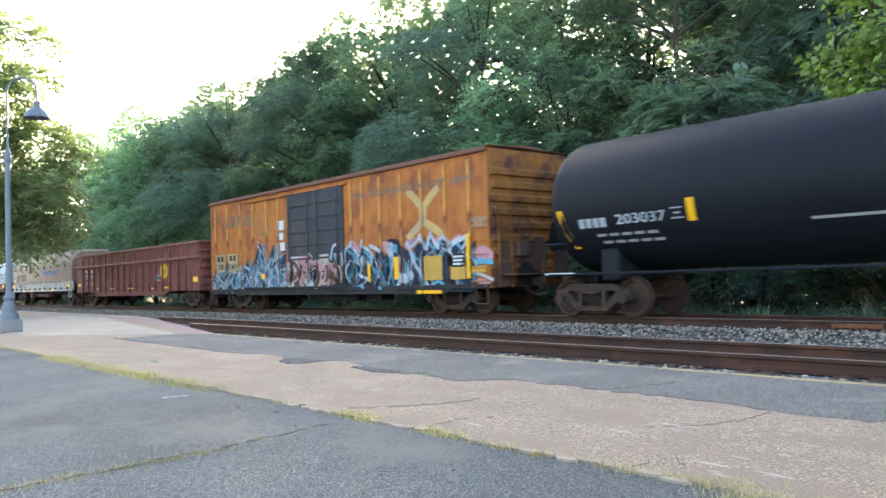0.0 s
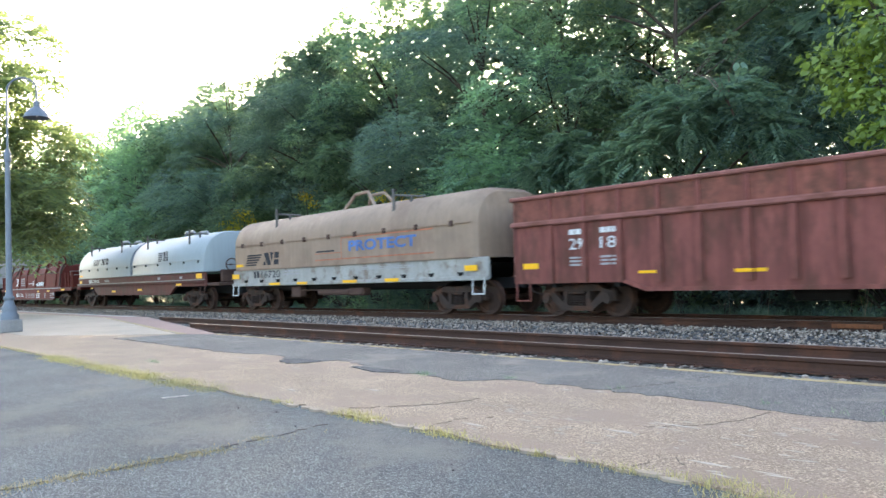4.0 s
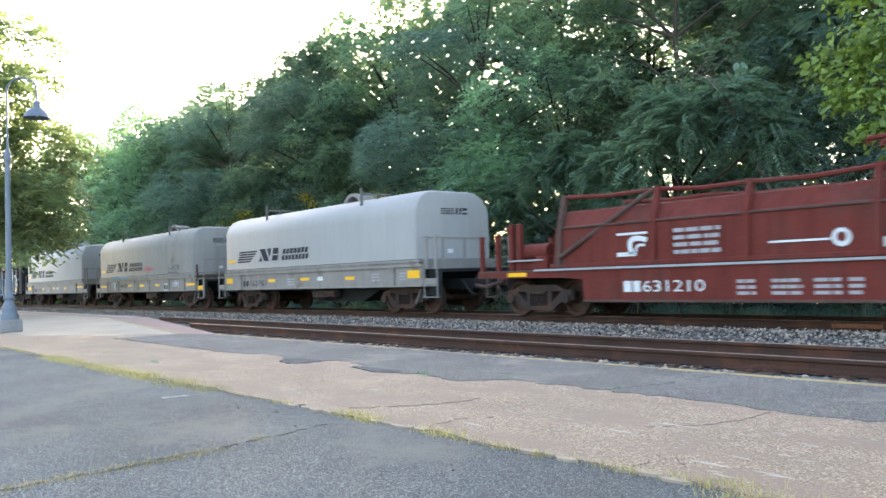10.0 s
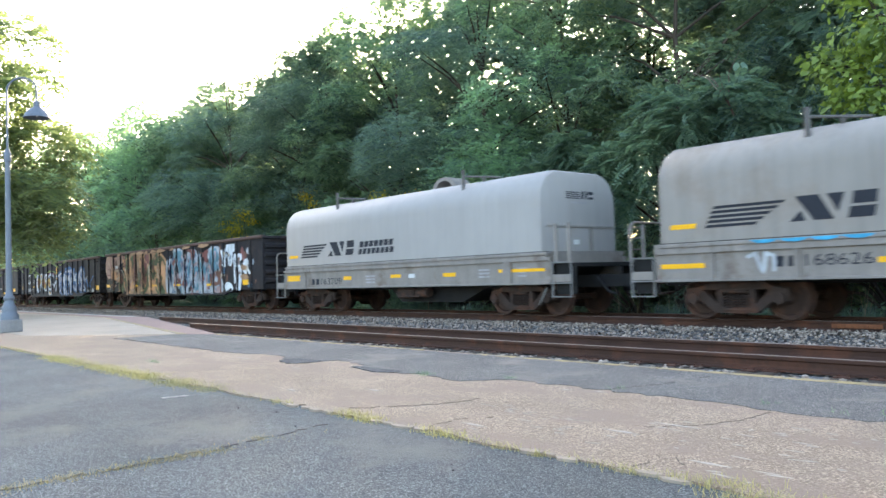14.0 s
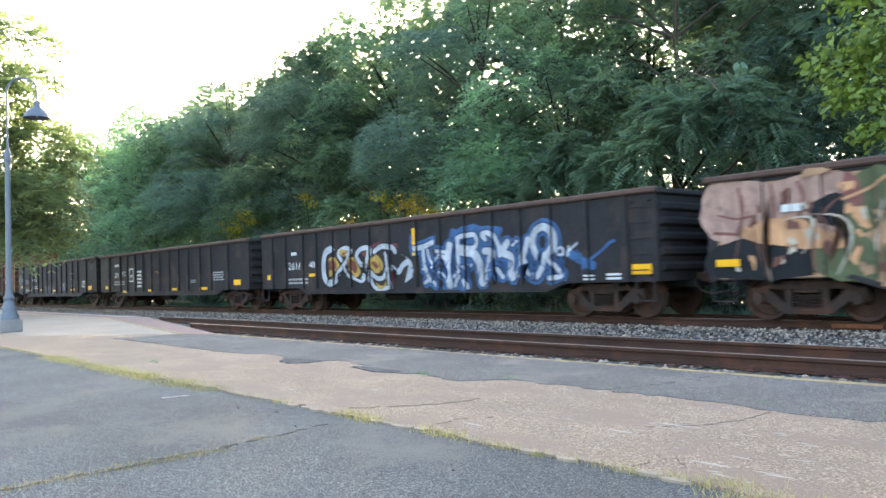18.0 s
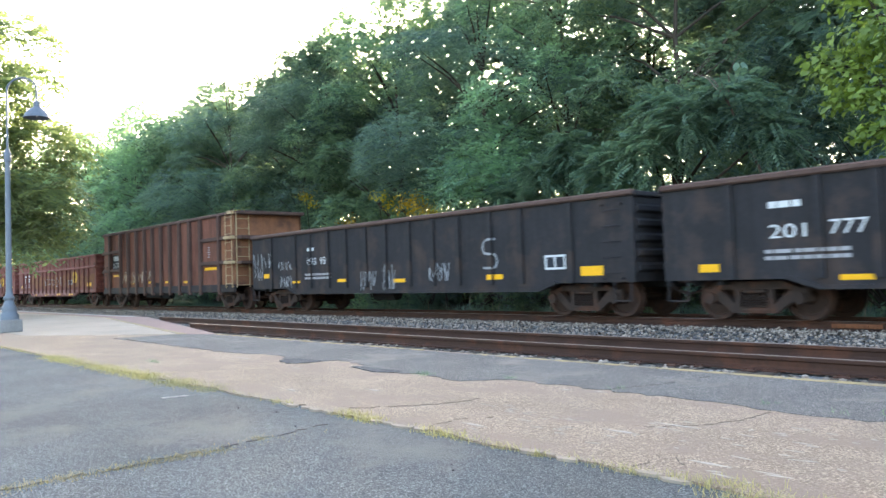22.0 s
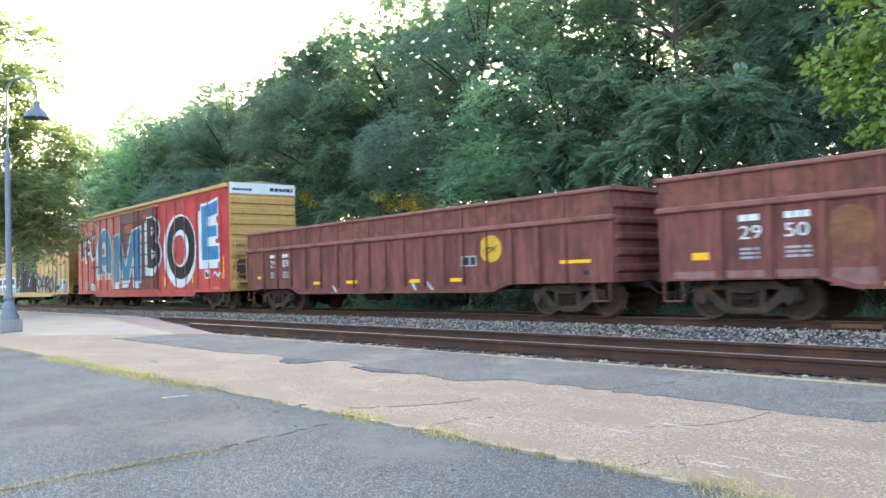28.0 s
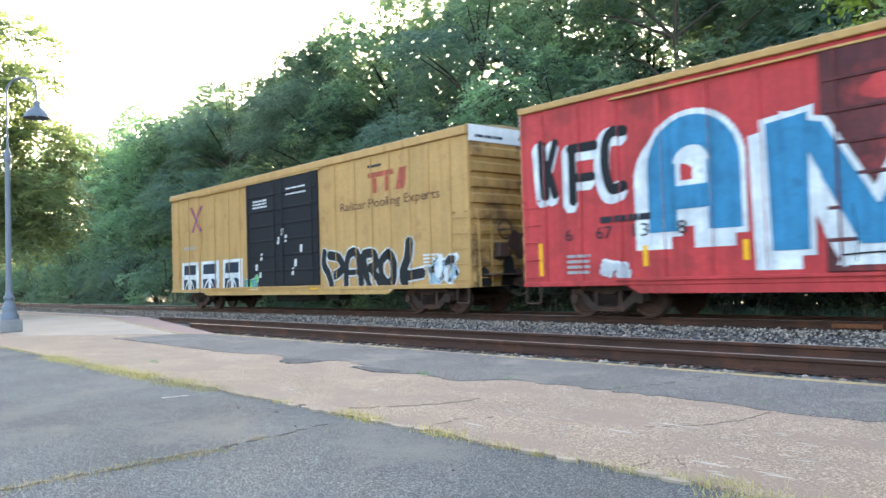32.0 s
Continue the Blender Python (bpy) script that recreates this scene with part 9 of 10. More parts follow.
# ---------------------------------------------------------------- lamp
lamp = thing("platform_lamp", "blue-grey gooseneck platform lamp on a concrete block", "street lamp", at=pose(-25.05, 5.38, 0))
part("base_block", Form().box(-0.28, 0.28, -0.28, 0.28, P, P + 0.36, 0.03), surf("lamp_concrete", (0.24, 0.22, 0.21), 0.9, bump=0.4), lamp, "weathered concrete block")
part("base", Form().lathe([(0.0, 0.24), (0.25, 0.24), (0.25, 0.36), (0.2, 0.42), (0.19, 0.5), (0.2, 0.56), (0.15, 0.66), (0.12, 0.78), (0.15, 0.82), (0.15, 0.87), (0.1, 0.92), (0.085, 1.05), (0.0, 1.05)], (0, 0, 0), "z", 20), lamp_paint, lamp, "fluted cast base", True)
part("pole", Form().rod((0, 0, 0.9), (0, 0, 4.75), 0.085, 16, 0.07), lamp_paint, lamp, "", True)
part("collar", Form().lathe([(0.06, 4.7), (0.1, 4.74), (0.1, 4.95), (0.05, 5.1)], (0, 0, 0), "z", 16), lamp_paint, lamp, "", True)
ARM = Vector((0.62, 0.78))
gp = [Vector((0, 0, 4.9)), Vector((0, 0, 6.75))]
for i in range(1, 13):
    a = math.pi * i / 12
    d = 0.42 * (1 - math.cos(a))
    gp.append(Vector((ARM.x * d, ARM.y * d, 6.75 + 0.38 * math.sin(a))))
gp.append(gp[-1] + Vector((0, 0, -0.55)))
part("gooseneck", Form().path(gp, 0.032, 8), lamp_paint, lamp, "curved pipe arm", True)
tip = gp[-1]
shade = part("shade", Form().lathe([(0.05, 0.25), (0.09, 0.22), (0.1, 0.08), (0.2, 0.0), (0.31, -0.12), (0.36, -0.24), (0.34, -0.24), (0.29, -0.13), (0.18, -0.02), (0.06, 0.05)], tip, "z", 24), lamp_paint, lamp, "bell-shaped enamel shade", True)
part("bulb", Form().lathe([(0.0, -0.2), (0.07, -0.16), (0.08, -0.08), (0.04, 0.02), (0.0, 0.02)], tip, "z", 12), white_mark, lamp, "", True)


# ---------------------------------------------------------------- plants
def leaves(centres, normals, size, aspect, seed, droop=0.35):
    """Folded diamond leaves: arrays of corners and faces."""
    r = np.random.default_rng(seed)
    n = len(centres)
    up = normals + 0.5 * r.normal(size=(n, 3))
    up /= np.linalg.norm(up, axis=1, keepdims=True) + 1e-9
    d = r.normal(size=(n, 3))
    d[:, 2] -= droop
    d -= up * (d * up).sum(1, keepdims=True)
    d /= np.linalg.norm(d, axis=1, keepdims=True) + 1e-9
    w = np.cross(up, d)
    s = (size * (0.6 + 0.8 * r.random(n)))[:, None]
    v = np.stack([centres - d * s * 0.5, centres + w * s * aspect * 0.5 - up * s * 0.1, centres + d * s * 0.5 - up * s * 0.12, centres - w * s * aspect * 0.5 - up * s * 0.1], 1)
    f = np.array([(0, 1, 2), (0, 2, 3)])[None] + 4 * np.arange(n)[:, None, None]
    return v.reshape(-1, 3), f.reshape(-1, 3)


def heart_leaves(centres, normals, size, seed):
    """Broad heart-shaped leaves, folded along the midrib and hanging at the tip."""
    r = np.random.default_rng(seed)
    n = len(centres)
    up = normals * np.array([1, 1, 0.6]) + np.array([0, 0, 0.55]) + 0.4 * r.normal(size=(n, 3))
    up /= np.linalg.norm(up, axis=1, keepdims=True) + 1e-9
    d = normals * 0.8 + 0.6 * r.normal(size=(n, 3)) - np.array([0, 0, 0.5])
    d -= up * (d * up).sum(1, keepdims=True)
    d /= np.linalg.norm(d, axis=1, keepdims=True) + 1e-9
    w = np.cross(up, d)
    s = (size * (0.55 + 0.75 * r.random(n)))[:, None]
    rim = ((-0.38, 0.0, 0.0), (-0.5, 0.26, 0.03), (-0.22, 0.47, 0.06), (0.15, 0.36, 0.0), (0.62, 0.0, -0.22), (0.15, -0.36, 0.0), (-0.22, -0.47, 0.06), (-0.5, -0.26, 0.03), (0.1, 0.0, -0.06))
    v = np.stack([centres + d * s * a + w * s * b + up * s * c for a, b, c in rim], 1)
    tri = [(0, 1, 2), (0, 2, 8), (2, 3, 8), (3, 4, 8), (4, 5, 8), (5, 6, 8), (6, 0, 8), (0, 6, 7)]
    f = np.array(tri)[None] + 9 * np.arange(n)[:, None, None]
    return v.reshape(-1, 3), f.reshape(-1, 3)


def spray_leaves(lobes, per, length, seed, pairs=6, wid=0.27, fat=0.24, droop=0.5):
    """Feathered twigs on the upper side of each clump: a drooping rib with paired leaflets."""
    r = np.random.default_rng(seed)
    down = np.array([0, 0, 1.0])
    V = []
    for cx, cy, cz, cr in lobes:
        n = max(int(per * cr * cr), 4)
        a, zz = r.random(n) * 2 * math.pi, r.uniform(-0.4, 1.0, n)
        q = np.sqrt(1 - zz * zz)
        d = np.stack([q * np.cos(a), q * np.sin(a), zz], -1)
        root = np.array([cx, cy, cz]) + d * cr * r.uniform(0.5, 0.95, (n, 1)) * np.array([1.15, 1.15, 0.72])
        way = d + 0.45 * r.normal(size=(n, 3))
        way[:, 2] = way[:, 2] * 0.6 - 0.05
        way /= np.linalg.norm(way, axis=1, keepdims=True)
        side = np.cross(way, down)
        side /= np.linalg.norm(side, axis=1, keepdims=True) + 1e-9
        side += 0.25 * r.normal(size=(n, 3))
        L = length * r.uniform(0.55, 1.3, n)
        for k in range(pairs):
            u = (k + 0.6) / pairs
            p = root + way * (L * u)[:, None] - down * (L * droop * u * u)[:, None]
            ll = (L * wid * (1.05 - 0.7 * abs(u - 0.4)))[:, None] * r.uniform(0.75, 1.2, (n, 1))
            for s in (-1, 1):
                tipv = p + (side * s + way * 0.5 - down * 0.4) * ll
                mid = (p + tipv) / 2 + down * ll * 0.08
                V.append(np.stack([p, mid + way * ll * fat, tipv, mid - way * ll * fat], 1))
    v = np.concatenate([a.reshape(-1, 3) for a in V])
    f = (np.array([(0, 1, 2), (0, 2, 3)])[None] + 4 * np.arange(len(v) // 4)[:, None, None]).reshape(-1, 3)
    return v, f


def clumps(rng, n, H, R, z0, shape):
    """Centres and radii of the leaf clumps of a crown."""
    out = []
    for i in range(n):
        u = rng.random() ** 0.85
        z = z0 + (H - z0) * u
        prof = math.sin(math.pi * min(0.12 + 0.88 * u, 1.0)) ** shape if u > 0.35 else 0.8 + 0.2 * u / 0.35
        a = rng.random() * 2 * math.pi
        rr = R * max(prof, 0.15) * math.sqrt(rng.uniform(0.25, 1.0))
        out.append((rr * math.cos(a), rr * math.sin(a), z, rng.choice((0.6, 0.8, 1.0, 1.3)) * (1.1 - 0.35 * u) * R * 0.3))
    return out


def tree_thing(name, label, H, R, z0, n_cl, per, size, material, seed, aspect=0.55, shape=0.6, trunk_r=0.22, cat="tree", group="", lobes=None, sprays=None):
    t = thing(name, label, cat, group)
    rng = random.Random(seed)
    cl = lobes or clumps(rng, n_cl, H, R, z0, shape)
    r = np.random.default_rng(seed)
    cs, ns = [], []
    for cx, cy, cz, cr in cl if not sprays else []:
        k = int(per * (cr / (R * 0.3)) ** 2)
        d = r.normal(size=(k, 3))
        d /= np.linalg.norm(d, axis=1, keepdims=True)
        q = np.array([cx, cy, cz]) + d * (cr * np.clip(np.abs(r.normal(0.78, 0.24, (k, 1))), 0.1, 1.45)) * np.array([1.2, 1.2, 0.7])
        cs.append(q)
        ns.append(d * 0.7 + np.array([0, 0, 0.5]))
    v, f = spray_leaves(cl, per, size, seed, *sprays) if sprays else heart_leaves(np.concatenate(cs), np.concatenate(ns), size, seed) if cat == "catalpa" else leaves(np.concatenate(cs), np.concatenate(ns), size, aspect, seed)
    part("crown", many("crown", v, f, material), None, t, "uneven leafy crown")
    if trunk_r:
        tr = Form()
        p, rad = Vector((0, 0, -0.4)), trunk_r
        steps = 7
        axis = [p]
        for i in range(steps):
            q = Vector((rng.uniform(-0.25, 0.25) * (i > 0), rng.uniform(-0.25, 0.25) * (i > 0), -0.4 + (H * 0.85 + 0.4) * (i + 1) / steps))
            r1 = trunk_r * (1 - 0.85 * (i + 1) / steps)
            tr.rod(p, q, rad, 9, r1)
            p, rad = q, r1
            axis.append(q)
        lb = tr
        for cx, cy, cz, cr in cl[::3]:
            k = min(max(int((cz - 1.2) / (H * 0.85) * steps), 1), steps - 1)
            a = axis[k]
            b = Vector((cx, cy, cz))
            m = (a + b) / 2 + Vector((0, 0, 0.3))
            lb.rod(a, m, 0.07, 6, 0.045)
            lb.rod(m, b, 0.045, 6, 0.015)
        part("trunk", lb, bark, t, "trunk with rough bark and spreading limbs", True)
    return t


WOOD = "wood along the railway"
FEATHER, BROAD = (5, 0.27, 0.26, 0.6), (3, 0.36, 0.36, 0.5)
kinds = [
    tree_thing("tree", "tall dark green tree in the wood behind the track", 17.0, 4.8, 3.4, 60, 120, 0.46, leaf_deep, 1, group=WOOD, sprays=BROAD),
    tree_thing("tree", "tall rounded green tree in the wood behind the track", 16.0, 5.2, 2.8, 58, 118, 0.46, leaf_mid, 2, shape=0.45, group=WOOD, sprays=BROAD),
    tree_thing("tree", "narrow dark tree in the wood behind the track", 17.0, 4.3, 3.2, 58, 104, 0.54, leaf_deep, 3, shape=0.55, group=WOOD, sprays=FEATHER),
    tree_thing("tree", "spreading mid-green tree in the wood behind the track", 16.2, 5.0, 2.6, 58, 116, 0.47, leaf_mid, 4, shape=0.5, group=WOOD, sprays=BROAD),
    tree_thing("tree", "tall tree deeper in the wood", 17.5, 5.4, 3.2, 52, 22, 1.6, leaf_deep, 5, shape=0.5, group=WOOD, sprays=BROAD),
    tree_thing("tree", "broad green tree far along the track", 16.8, 5.2, 1.2, 70, 40, 0.85, leaf_mid, 6, shape=0.5, group=WOOD, sprays=BROAD),
]
# x, y and height of each tree of the front row, then of the deeper one
spots = [(-3.0, 25.5, 17), (-8.4, 27.8, 17), (-15.7, 25.2, 16.5), (-19.6, 29.4, 18), (-21.9, 26.2, 16), (-25.2, 24.4, 14.5), (-33.8, 26.4, 16.5), (-38.5, 24.4, 14.2), (-45.0, 26.8, 15.2), (-51.0, 24.8, 15.6), (-58.0, 26.6, 16.4), (-65.5, 25.0, 16.8), (-73.5, 26.5, 17.5),
         (-82.0, 25.0, 16.5), (-91.0, 26.5, 17.8), (-101.0, 25.2, 18), (-112.0, 26.2, 18), (-125.0, 25.5, 18.5), (-140.0, 26.0, 19), (-158.0, 25.5, 20)]
deep = [(x, 32.5 + (k % 2) * 1.5, 17.5) for k, x in enumerate((4, -5, -9.6, -20.6, -31, -42, -50, -59, -69, -80, -92))]
HEIGHTS = (17.0, 16.0, 17.0, 16.2, 17.5, 16.8)
rng2 = random.Random(77)
used = set()
for i, (x, y, tall) in enumerate(spots + deep):
    k = 4 if i >= len(spots) else (i * 7 + 3) % 4 if x > -56 else 5
    m = pose(x, y, -0.42, 0, 0, rng2.uniform(0, 360)) @ Matrix.Diagonal((1, 1, tall / HEIGHTS[k], 1))
    if k not in used:
        kinds[k].matrix_basis = m
        used.add(k)
    else:
        copy_thing(kinds[k], m)

shrub_kinds = [
    tree_thing("shrub", "dark leafy shrub at the foot of the wood", 3.6, 2.3, 0.1, 26, 110, 0.5, leaf_deep, 11, shape=0.4, trunk_r=0.05, cat="shrub", group=WOOD, sprays=FEATHER),
    tree_thing("shrub", "green bramble shrub at the foot of the wood", 2.9, 2.5, 0.0, 26, 110, 0.42, leaf_mid, 12, shape=0.4, trunk_r=0.05, cat="shrub", group=WOOD, sprays=BROAD),
]
used = set()
x, i = 8.0, 0
while x > -120:
    m = pose(x, 20.8 + rng2.uniform(-0.5, 0.9), -0.42, 0, 0, rng2.uniform(0, 360))
    if i % 2 not in used:
        shrub_kinds[i % 2].matrix_basis = m
        used.add(i % 2)
    else:
        copy_thing(shrub_kinds[i % 2], m)
    x -= rng2.uniform(2.6, 3.8) * (1 if x > -60 else 2.2)
    i += 1

for k, x in enumerate((6.0, 2.5, -0.5, -4.0, -8.0, -11.0, -13.5, -16.0, -19.0, -24.0)):
    copy_thing(shrub_kinds[k % 2], pose(x, 23.0 + 0.4 * (k % 3), 0.6, 0, 0, 47 * k))
for x, y, k, tall in ((-9.4, 23.4, 0, 1.7), (-6.4, 24.5, 1, 2.0)):
    copy_thing(shrub_kinds[k], pose(x, y, -0.42, 0, 0, 31 * x) @ Matrix.Diagonal((1.1, 1.1, tall, 1)))
# the wood's dark foot goes on down the line
for k in range(34):
    copy_thing(shrub_kinds[k % 2], pose(-62 - 4.6 * k, 21.4 + 0.9 * (k % 3), -0.42, 0, 0, 67 * k) @ Matrix.Diagonal((1.3, 1.3, 1.25 + 0.3 * (k % 2), 1)))
for k, x in enumerate((-178, -200, -226, -255)):
    copy_thing(kinds[5], pose(x, 25.0 + (k % 2), -0.42, 0, 0, 101 * k))
under = tree_thing("shrub", "low undergrowth deep in the shade of the wood", 3.4, 2.2, 0.0, 24, 90, 0.5, leaf_deep, 13, shape=0.3, trunk_r=0.05, cat="shrub", group=WOOD)
under.matrix_basis = pose(6.0, 30.0, -0.42)
for k in range(30):
    copy_thing(under, pose(3.6 - 2.4 * k, 29.6 + 0.5 * (k % 3), -0.42 - 0.1 * (k % 2), 0, 0, 53 * k))
for k in range(26):
    copy_thing(under, pose(9.0 - 2.7 * k, 37.0 + 0.7 * (k % 3), -0.5, 0, 0, 71 * k))
tree_thing("tree", "yellow-green tree overhanging the platform beyond the lamp", 14.6, 4.8, 3.0, 92, 58, 0.75, leaf_dry, 21, shape=0.2, trunk_r=0.2, sprays=BROAD).matrix_basis = pose(-43.0, 7.0, -0.3)


def fronds(name, label, lobes, count, length, material, seed, parent_trunk=None, leaflets=9, wid=0.24):
    """A tree of feathered leaves: a bent rib with paired leaflets, many times."""
    t = thing(name, label, "tree", WOOD)
    r = np.random.default_rng(seed)
    cs, fs, base = [], [], 0
    V, F = [], []
    for cx, cy, cz, cr in lobes:
        n = int(count * cr)
        d = r.normal(size=(n, 3))
        d[:, 1] -= 0.5
        d[:, 2] += 0.25
        d /= np.linalg.norm(d, axis=1, keepdims=True)
        root = np.array([cx, cy, cz]) + d * cr * r.uniform(0.25, 0.85, (n, 1))
        way = d + 0.7 * r.normal(size=(n, 3))
        way[:, 2] *= 0.8
        way /= np.linalg.norm(way, axis=1, keepdims=True)
        side = np.cross(way, np.array([0, 0, 1.0]))
        side /= np.linalg.norm(side, axis=1, keepdims=True) + 1e-9
        L = length * r.uniform(0.7, 1.25, n)
        for k in range(leaflets):
            u = (k + 0.6) / leaflets
            p = root + way * (L * u)[:, None] - np.array([0, 0, 1.0]) * (L * 0.45 * u * u)[:, None]
            for s in (-1, 1):
                ll = (L * wid * (1 - 0.55 * abs(u - 0.35)))[:, None]
                tipv = p + (side * s + way * 0.45 - np.array([0, 0, 0.35])) * ll
                wv = way * ll * 0.27
                mid = (p + tipv) / 2 + np.array([0, 0, 0.03])
                V.append(np.stack([p, mid + wv, tipv, mid - wv], 1))
    v = np.concatenate([a.reshape(-1, 3) for a in V])
    n = len(v) // 4
    f = (np.array([(0, 1, 2), (0, 2, 3)])[None] + 4 * np.arange(n)[:, None, None]).reshape(-1, 3)
    part("crown", many("crown", v, f, material), None, t, "drooping feathered leaves")
    tr = Form()
    bx, by = lobes[0][0], lobes[0][1] + 1.2
    tr.rod((bx, by, -0.4), (bx + 0.3, by - 0.3, 4.5), 0.14, 9, 0.09)
    for cx, cy, cz, cr in lobes:
        tr.rod((bx + 0.1, by - 0.1, min(cz * 0.6, 4.4)), (cx, cy, cz), 0.06, 6, 0.02)
    part("trunk", tr, bark, t, "", True)
    return t


fronds("tree", "sumac with drooping feathered blue-green leaves", [(-13.41, 19.7, 4.5, 1.1), (-14.85, 19.7, 4.19, 0.9), (-11.96, 19.8, 5.18, 1.2), (-10.66, 19.9, 5.35, 1.1), (-13.11, 20.2, 5.67, 0.9), (-9.81, 20.0, 4.61, 0.7), (-14.47, 19.7, 3.37, 0.8)], 150, 0.6, leaf_blue, 31, wid=0.3)
fronds("tree", "young sumac with feathered leaves over the track", [(-18.78, 21.0, 4.36, 0.9), (-20.48, 21.0, 3.92, 0.8), (-17.78, 21.4, 5.26, 0.9)], 260, 0.52, leaf_blue, 32, wid=0.3)
cat_l = [(-6.85, 18.6, 6.13, 0.75), (-7.4, 18.7, 5.38, 0.7), (-6.68, 18.6, 4.71, 0.7), (-8.1, 18.9, 5.83, 0.5), (-7.6, 18.8, 4.72, 0.4), (-6.93, 18.7, 3.95, 0.42), (-6.99, 18.8, 7.23, 0.8), (-6.03, 18.8, 5.71, 1.0), (-5.89, 18.8, 3.98, 1.0)]
ct = tree_thing("tree", "catalpa with large bright lime-green leaves", 6.0, 2.6, 2.0, 0, 300, 0.155, leaf_lime, 33, aspect=0.8, trunk_r=0, cat="catalpa", lobes=cat_l)
part("trunk", Form().rod((cat_l[7][0] + 1.2, 19.8, -0.4), (cat_l[7][0], 18.9, 4.5), 0.13, 9, 0.08).rod((cat_l[7][0], 18.9, 4.5), cat_l[6][:3], 0.08, 8, 0.03).rod((cat_l[7][0], 18.9, 4.5), cat_l[3][:3], 0.06, 8, 0.02).rod((cat_l[7][0], 18.9, 4.3), cat_l[5][:3], 0.06, 8, 0.02), bark, ct, "", True)


# added saplings: their golden colour stands for sunlit leaves in the wood
gold = [(-45.2, 20.2, 4.7, 0.55), (-36.3, 20.2, 5.7, 0.35), (-32.3, 20.2, 3.9, 0.42), (-27.1, 20.2, 4.4, 0.6), (-25.9, 20.2, 3.7, 0.42), (-30.4, 20.6, 5.1, 0.3), (-43.4, 20.2, 5.3, 0.35)]
gold = [(a + 0.2, b + 1.6, c - 0.1, r * 1.5) for a, b, c, r in gold]
for k, q in enumerate(gold):
    sap = tree_thing("sapling", "added slender sapling, its leaves coloured gold to imitate sunlight", 6.0, 2.2, 1.0, 0, 210, 0.15, leaf_sunlight, 34 + k, trunk_r=0, cat="sapling", group=WOOD, lobes=[q, (q[0] + 0.4, q[1] + 0.3, q[2] - 0.5, q[3] * 0.7)])
    part("trunk", Form().rod((q[0] + 0.3, q[1] + 0.4, -0.4), q[:3], 0.04, 7, 0.015), bark, sap)


db = thing("dead_branch", "bare reddish dead branch hanging among the leaves", "branch", WOOD)
rngb = random.Random(5)
tw = Form()
root = Vector((-10.65, 19.3, 5.35))
for k in range(5):
    end = Vector((-12.05 + 0.490 * k + rngb.uniform(-0.2, 0.2), 18.9 + rngb.uniform(-0.2, 0.2), 6.31 + rngb.uniform(-0.45, 0.45)))
    mid = (root + end) / 2 + Vector((rngb.uniform(-0.2, 0.2), 0, rngb.uniform(0, 0.25)))
    tw.rod(root, mid, 0.014, 5, 0.01).rod(mid, end, 0.01, 5, 0.004)
tw.rod(root, root + Vector((0.6, 1.5, -3.0)), 0.03, 6, 0.05)
part("twig", tw, surf("dead_twig", (0.2, 0.155, 0.13), 0.9), db)


def grass(name, spots_g, seed, label, hgt, material=grass_mat, z=P):
    r = np.random.default_rng(seed)
    V = []
    for cx, cy, rx, ry, n in spots_g:
        n = int(n * r.uniform(0.35, 1.5))
        p = np.stack([cx + rx * r.normal(size=n) * 0.5, cy + ry * r.normal(size=n) * 0.5, np.full(n, z - 0.015)], -1)
        a = r.random(n) * 6.28
        h = hgt * r.uniform(0.35, 1.2, n)
        lean = np.stack([np.cos(a), np.sin(a), np.zeros(n)], -1) * (h * r.uniform(0.3, 1.5, n))[:, None]
        w = np.stack([-np.sin(a), np.cos(a), np.zeros(n)], -1) * (0.0014 + 0.014 * h[:, None])
        mid = p + lean * 0.4 + np.array([0, 0, 1.0]) * (h * 0.65)[:, None]
        tipv = p + lean + np.array([0, 0, 1.0]) * h[:, None]
        V.append(np.stack([p - w, p + w, mid + w * 0.7, tipv, mid - w * 0.7], 1))
    v = np.concatenate(V)
    n = len(v)
    f = (np.array([(0, 1, 2), (0, 2, 4), (4, 2, 3)])[None] + 5 * np.arange(n)[:, None, None]).reshape(-1, 3)
    tagged(new(name, many(name, v.reshape(-1, 3), f, material)), label, "grass", "", "stuff")


g_edge = [(-19 + 0.35 * i, 3.86, 0.3, 0.07, 55) for i in range(12)] + [(-14.8 + 0.3 * i, 3.84, 0.3, 0.22, 260 + 260 * (i * 7 % 3 == 0)) for i in range(22)] + [(-8.1, 3.85, 0.5, 0.08, 100), (-7.6, 3.86, 0.3, 0.06, 60), (-6.95, 3.86, 0.2, 0.06, 90), (-5.72, 3.9, 0.3, 0.12, 320), (-5.45, 3.85, 0.2, 0.1, 120), (-4.55, 3.86, 0.35, 0.1, 300), (-4.2, 3.84, 0.25, 0.07, 120), (-3.85, 3.84, 0.2, 0.06, 80), (-3.55, 3.83, 0.08, 0.05, 90), (-3.2, 3.85, 0.3, 0.08, 200), (-2.85, 3.86, 0.25, 0.08, 180), (-2.5, 3.9, 0.2, 0.08, 160), (-2.28, 3.95, 0.2, 0.12, 260), (-2.0, 3.8, 0.3, 0.2, 700), (-1.75, 3.7, 0.3, 0.22, 700)]
grass("edge_grass", g_edge, 3, "short dry grass along the concrete edge", 0.05)
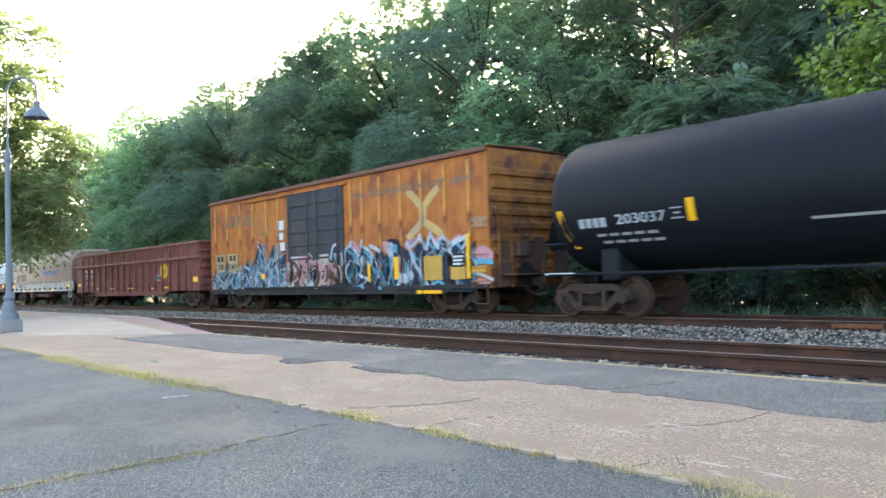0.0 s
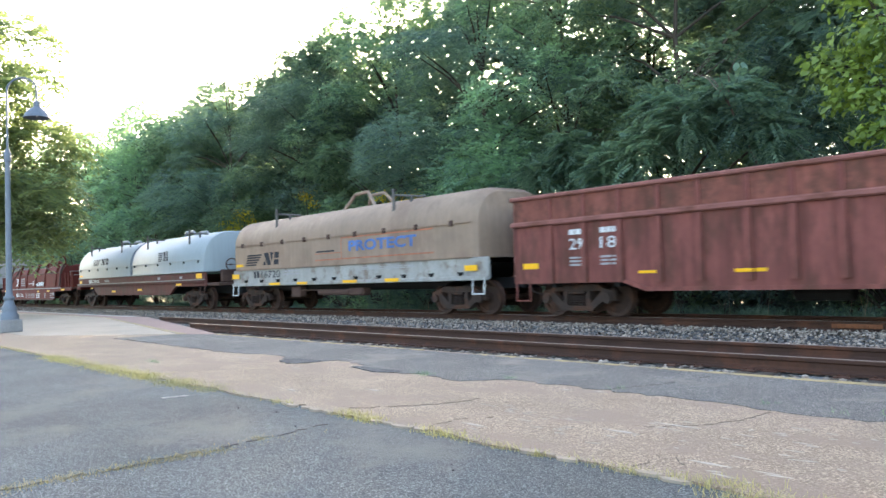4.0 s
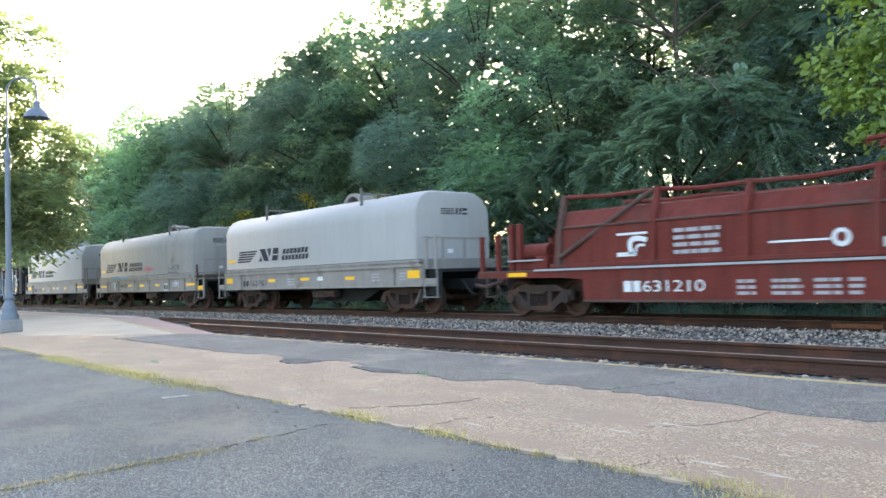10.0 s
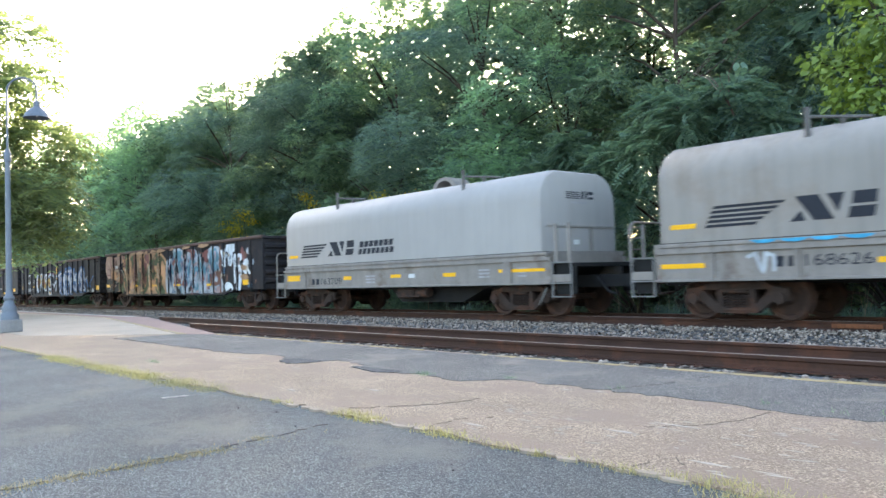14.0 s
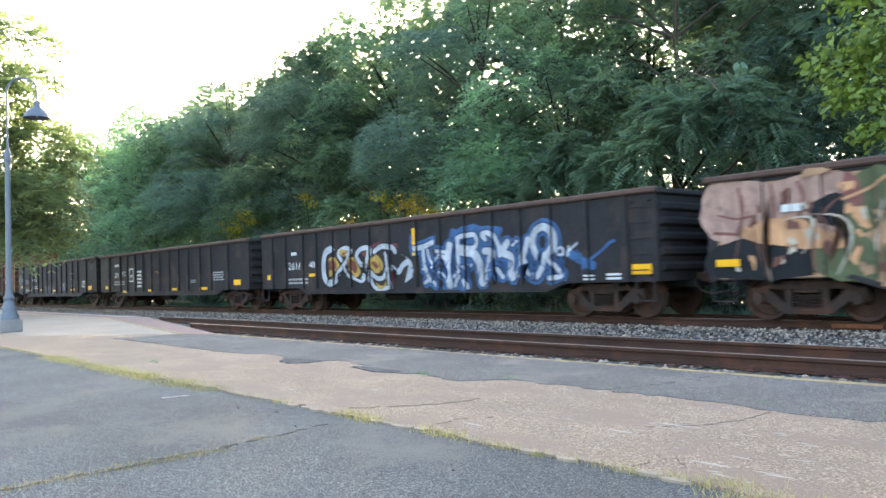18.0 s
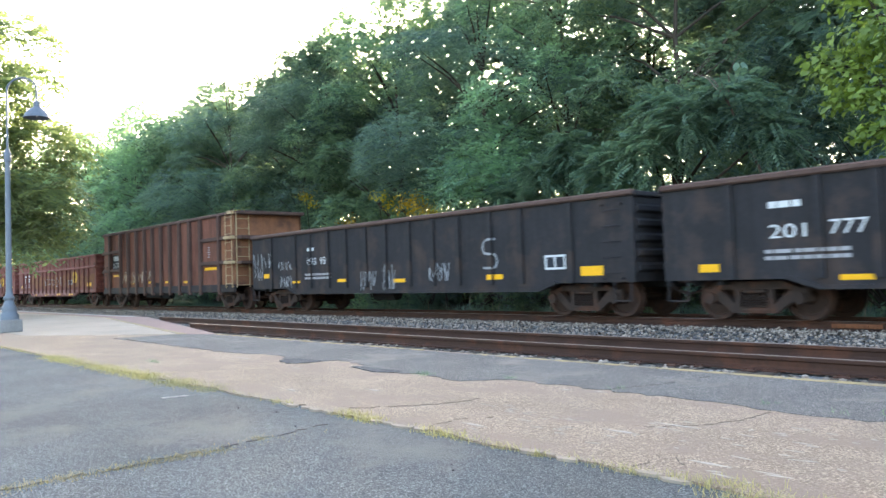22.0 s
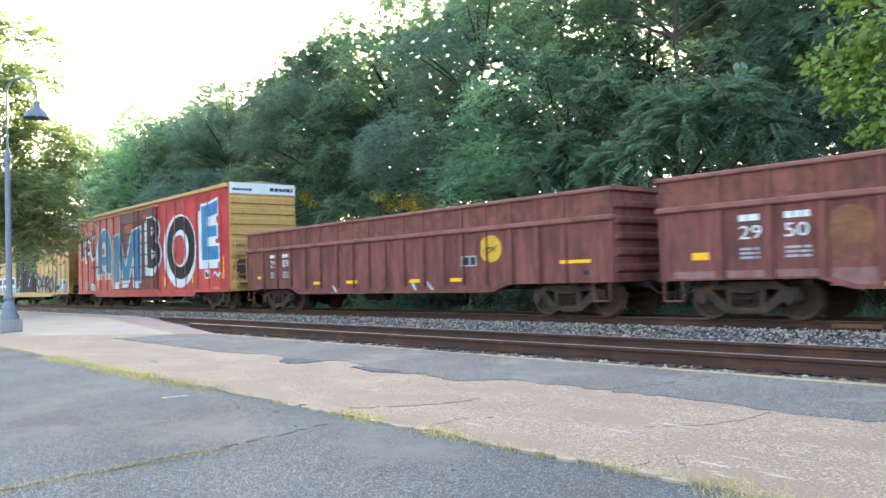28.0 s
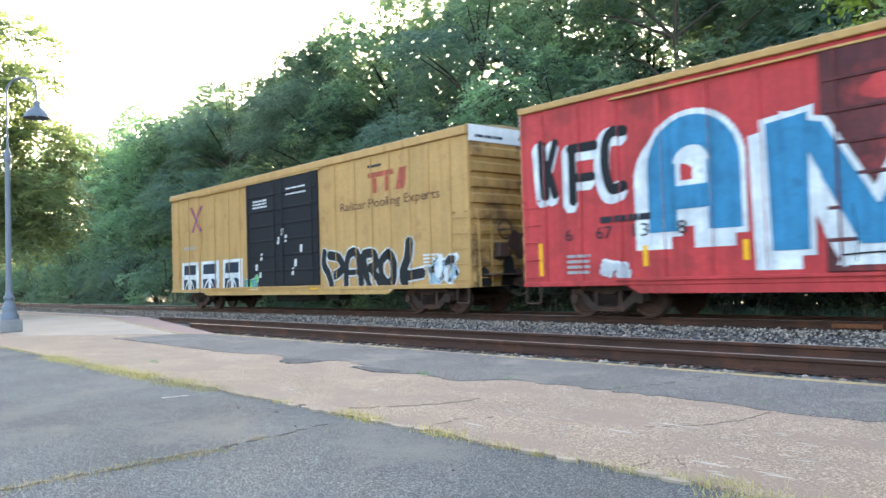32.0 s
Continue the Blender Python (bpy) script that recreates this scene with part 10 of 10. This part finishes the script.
grass("crack_grass", [(-5.27 - 0.1 * k / 9, 0.2 + 0.27 * k, 0.12, 0.25, (560, 200, 700, 640, 260, 520, 700, 340, 420)[k] if k < 9 else 25) for k in range(12)] + [(-5.5, 2.85, 0.08, 0.12, 90)], 4, "yellowed grass growing out of the asphalt crack", 0.036, z=P - 0.015)
grass("strip_weeds", [(-4.85, 6.45, 0.08, 0.08, 12), (-3.3, 6.45, 0.1, 0.08, 16), (-2.7, 6.35, 0.1, 0.08, 16), (-6.3, 6.38, 0.1, 0.05, 30), (-7.4, 6.05, 0.15, 0.08, 70), (-2.35, 6.5, 0.1, 0.08, 40), (-12.2, 4.6, 0.25, 0.06, 60)], 5, "small green weeds on the platform", 0.07, leaf_mid)
wl = np.random.default_rng(6)
grass("track_weeds", [(float(a), float(b), 0.4, 0.25, 60) for a, b in zip(wl.uniform(-60, 2, 170), wl.uniform(18.5, 20.0, 170))], 6, "green weeds along the far side of the main track", 0.4, leaf_deep, -0.3)


stalk = Form()
for a, b, h in zip(wl.uniform(-30, -2, 40), wl.uniform(18.6, 19.6, 40), wl.uniform(0.5, 1.0, 40)):
    a, b, h, tilt = float(a), float(b), float(h), float(wl.uniform(-0.25, 0.25))
    stalk.rod((a, b, -0.35), (a + tilt, b, -0.35 + h), 0.009, 4, 0.003)
solid("dry_stalk", stalk, surf("dry_stalk", (0.42, 0.36, 0.24), 0.9), "pale dry stalks among the weeds", "weed", "", "stuff")


# ---------------------------------------------------------------- motion of the train
def motions():
    for car, c in moving:
        walk(car, [(t, pose(c + SPEED * t, 15.965, 0)) for t in (0.0, 4.0, 8.0, 12.0, 16.0, 20.0, 24.0, 28.0, 32.0)])
        for curve in car.animation_data.action.layers[0].strips[0].channelbag(car.animation_data.action_slot).fcurves:
            for k in curve.keyframe_points:
                k.interpolation = "LINEAR"
    for ring_of, m in ((wheels_rear, -BASE), (wheels_front, BASE)):
        first = ring_of[0]
        rows = []
        for i in range(481):
            t = i / 15
            rows.append((t, pose(m, 0, 0.455) @ Matrix.Rotation(SPEED * t / WHEEL_R, 4, "Y")))
        walk(first, rows)
        for w in ring_of[1:]:
            w.rotation_mode = "QUATERNION"
            w.animation_data_create()
            w.animation_data.action = first.animation_data.action
            w.animation_data.action_slot = first.animation_data.action_slot


motions()
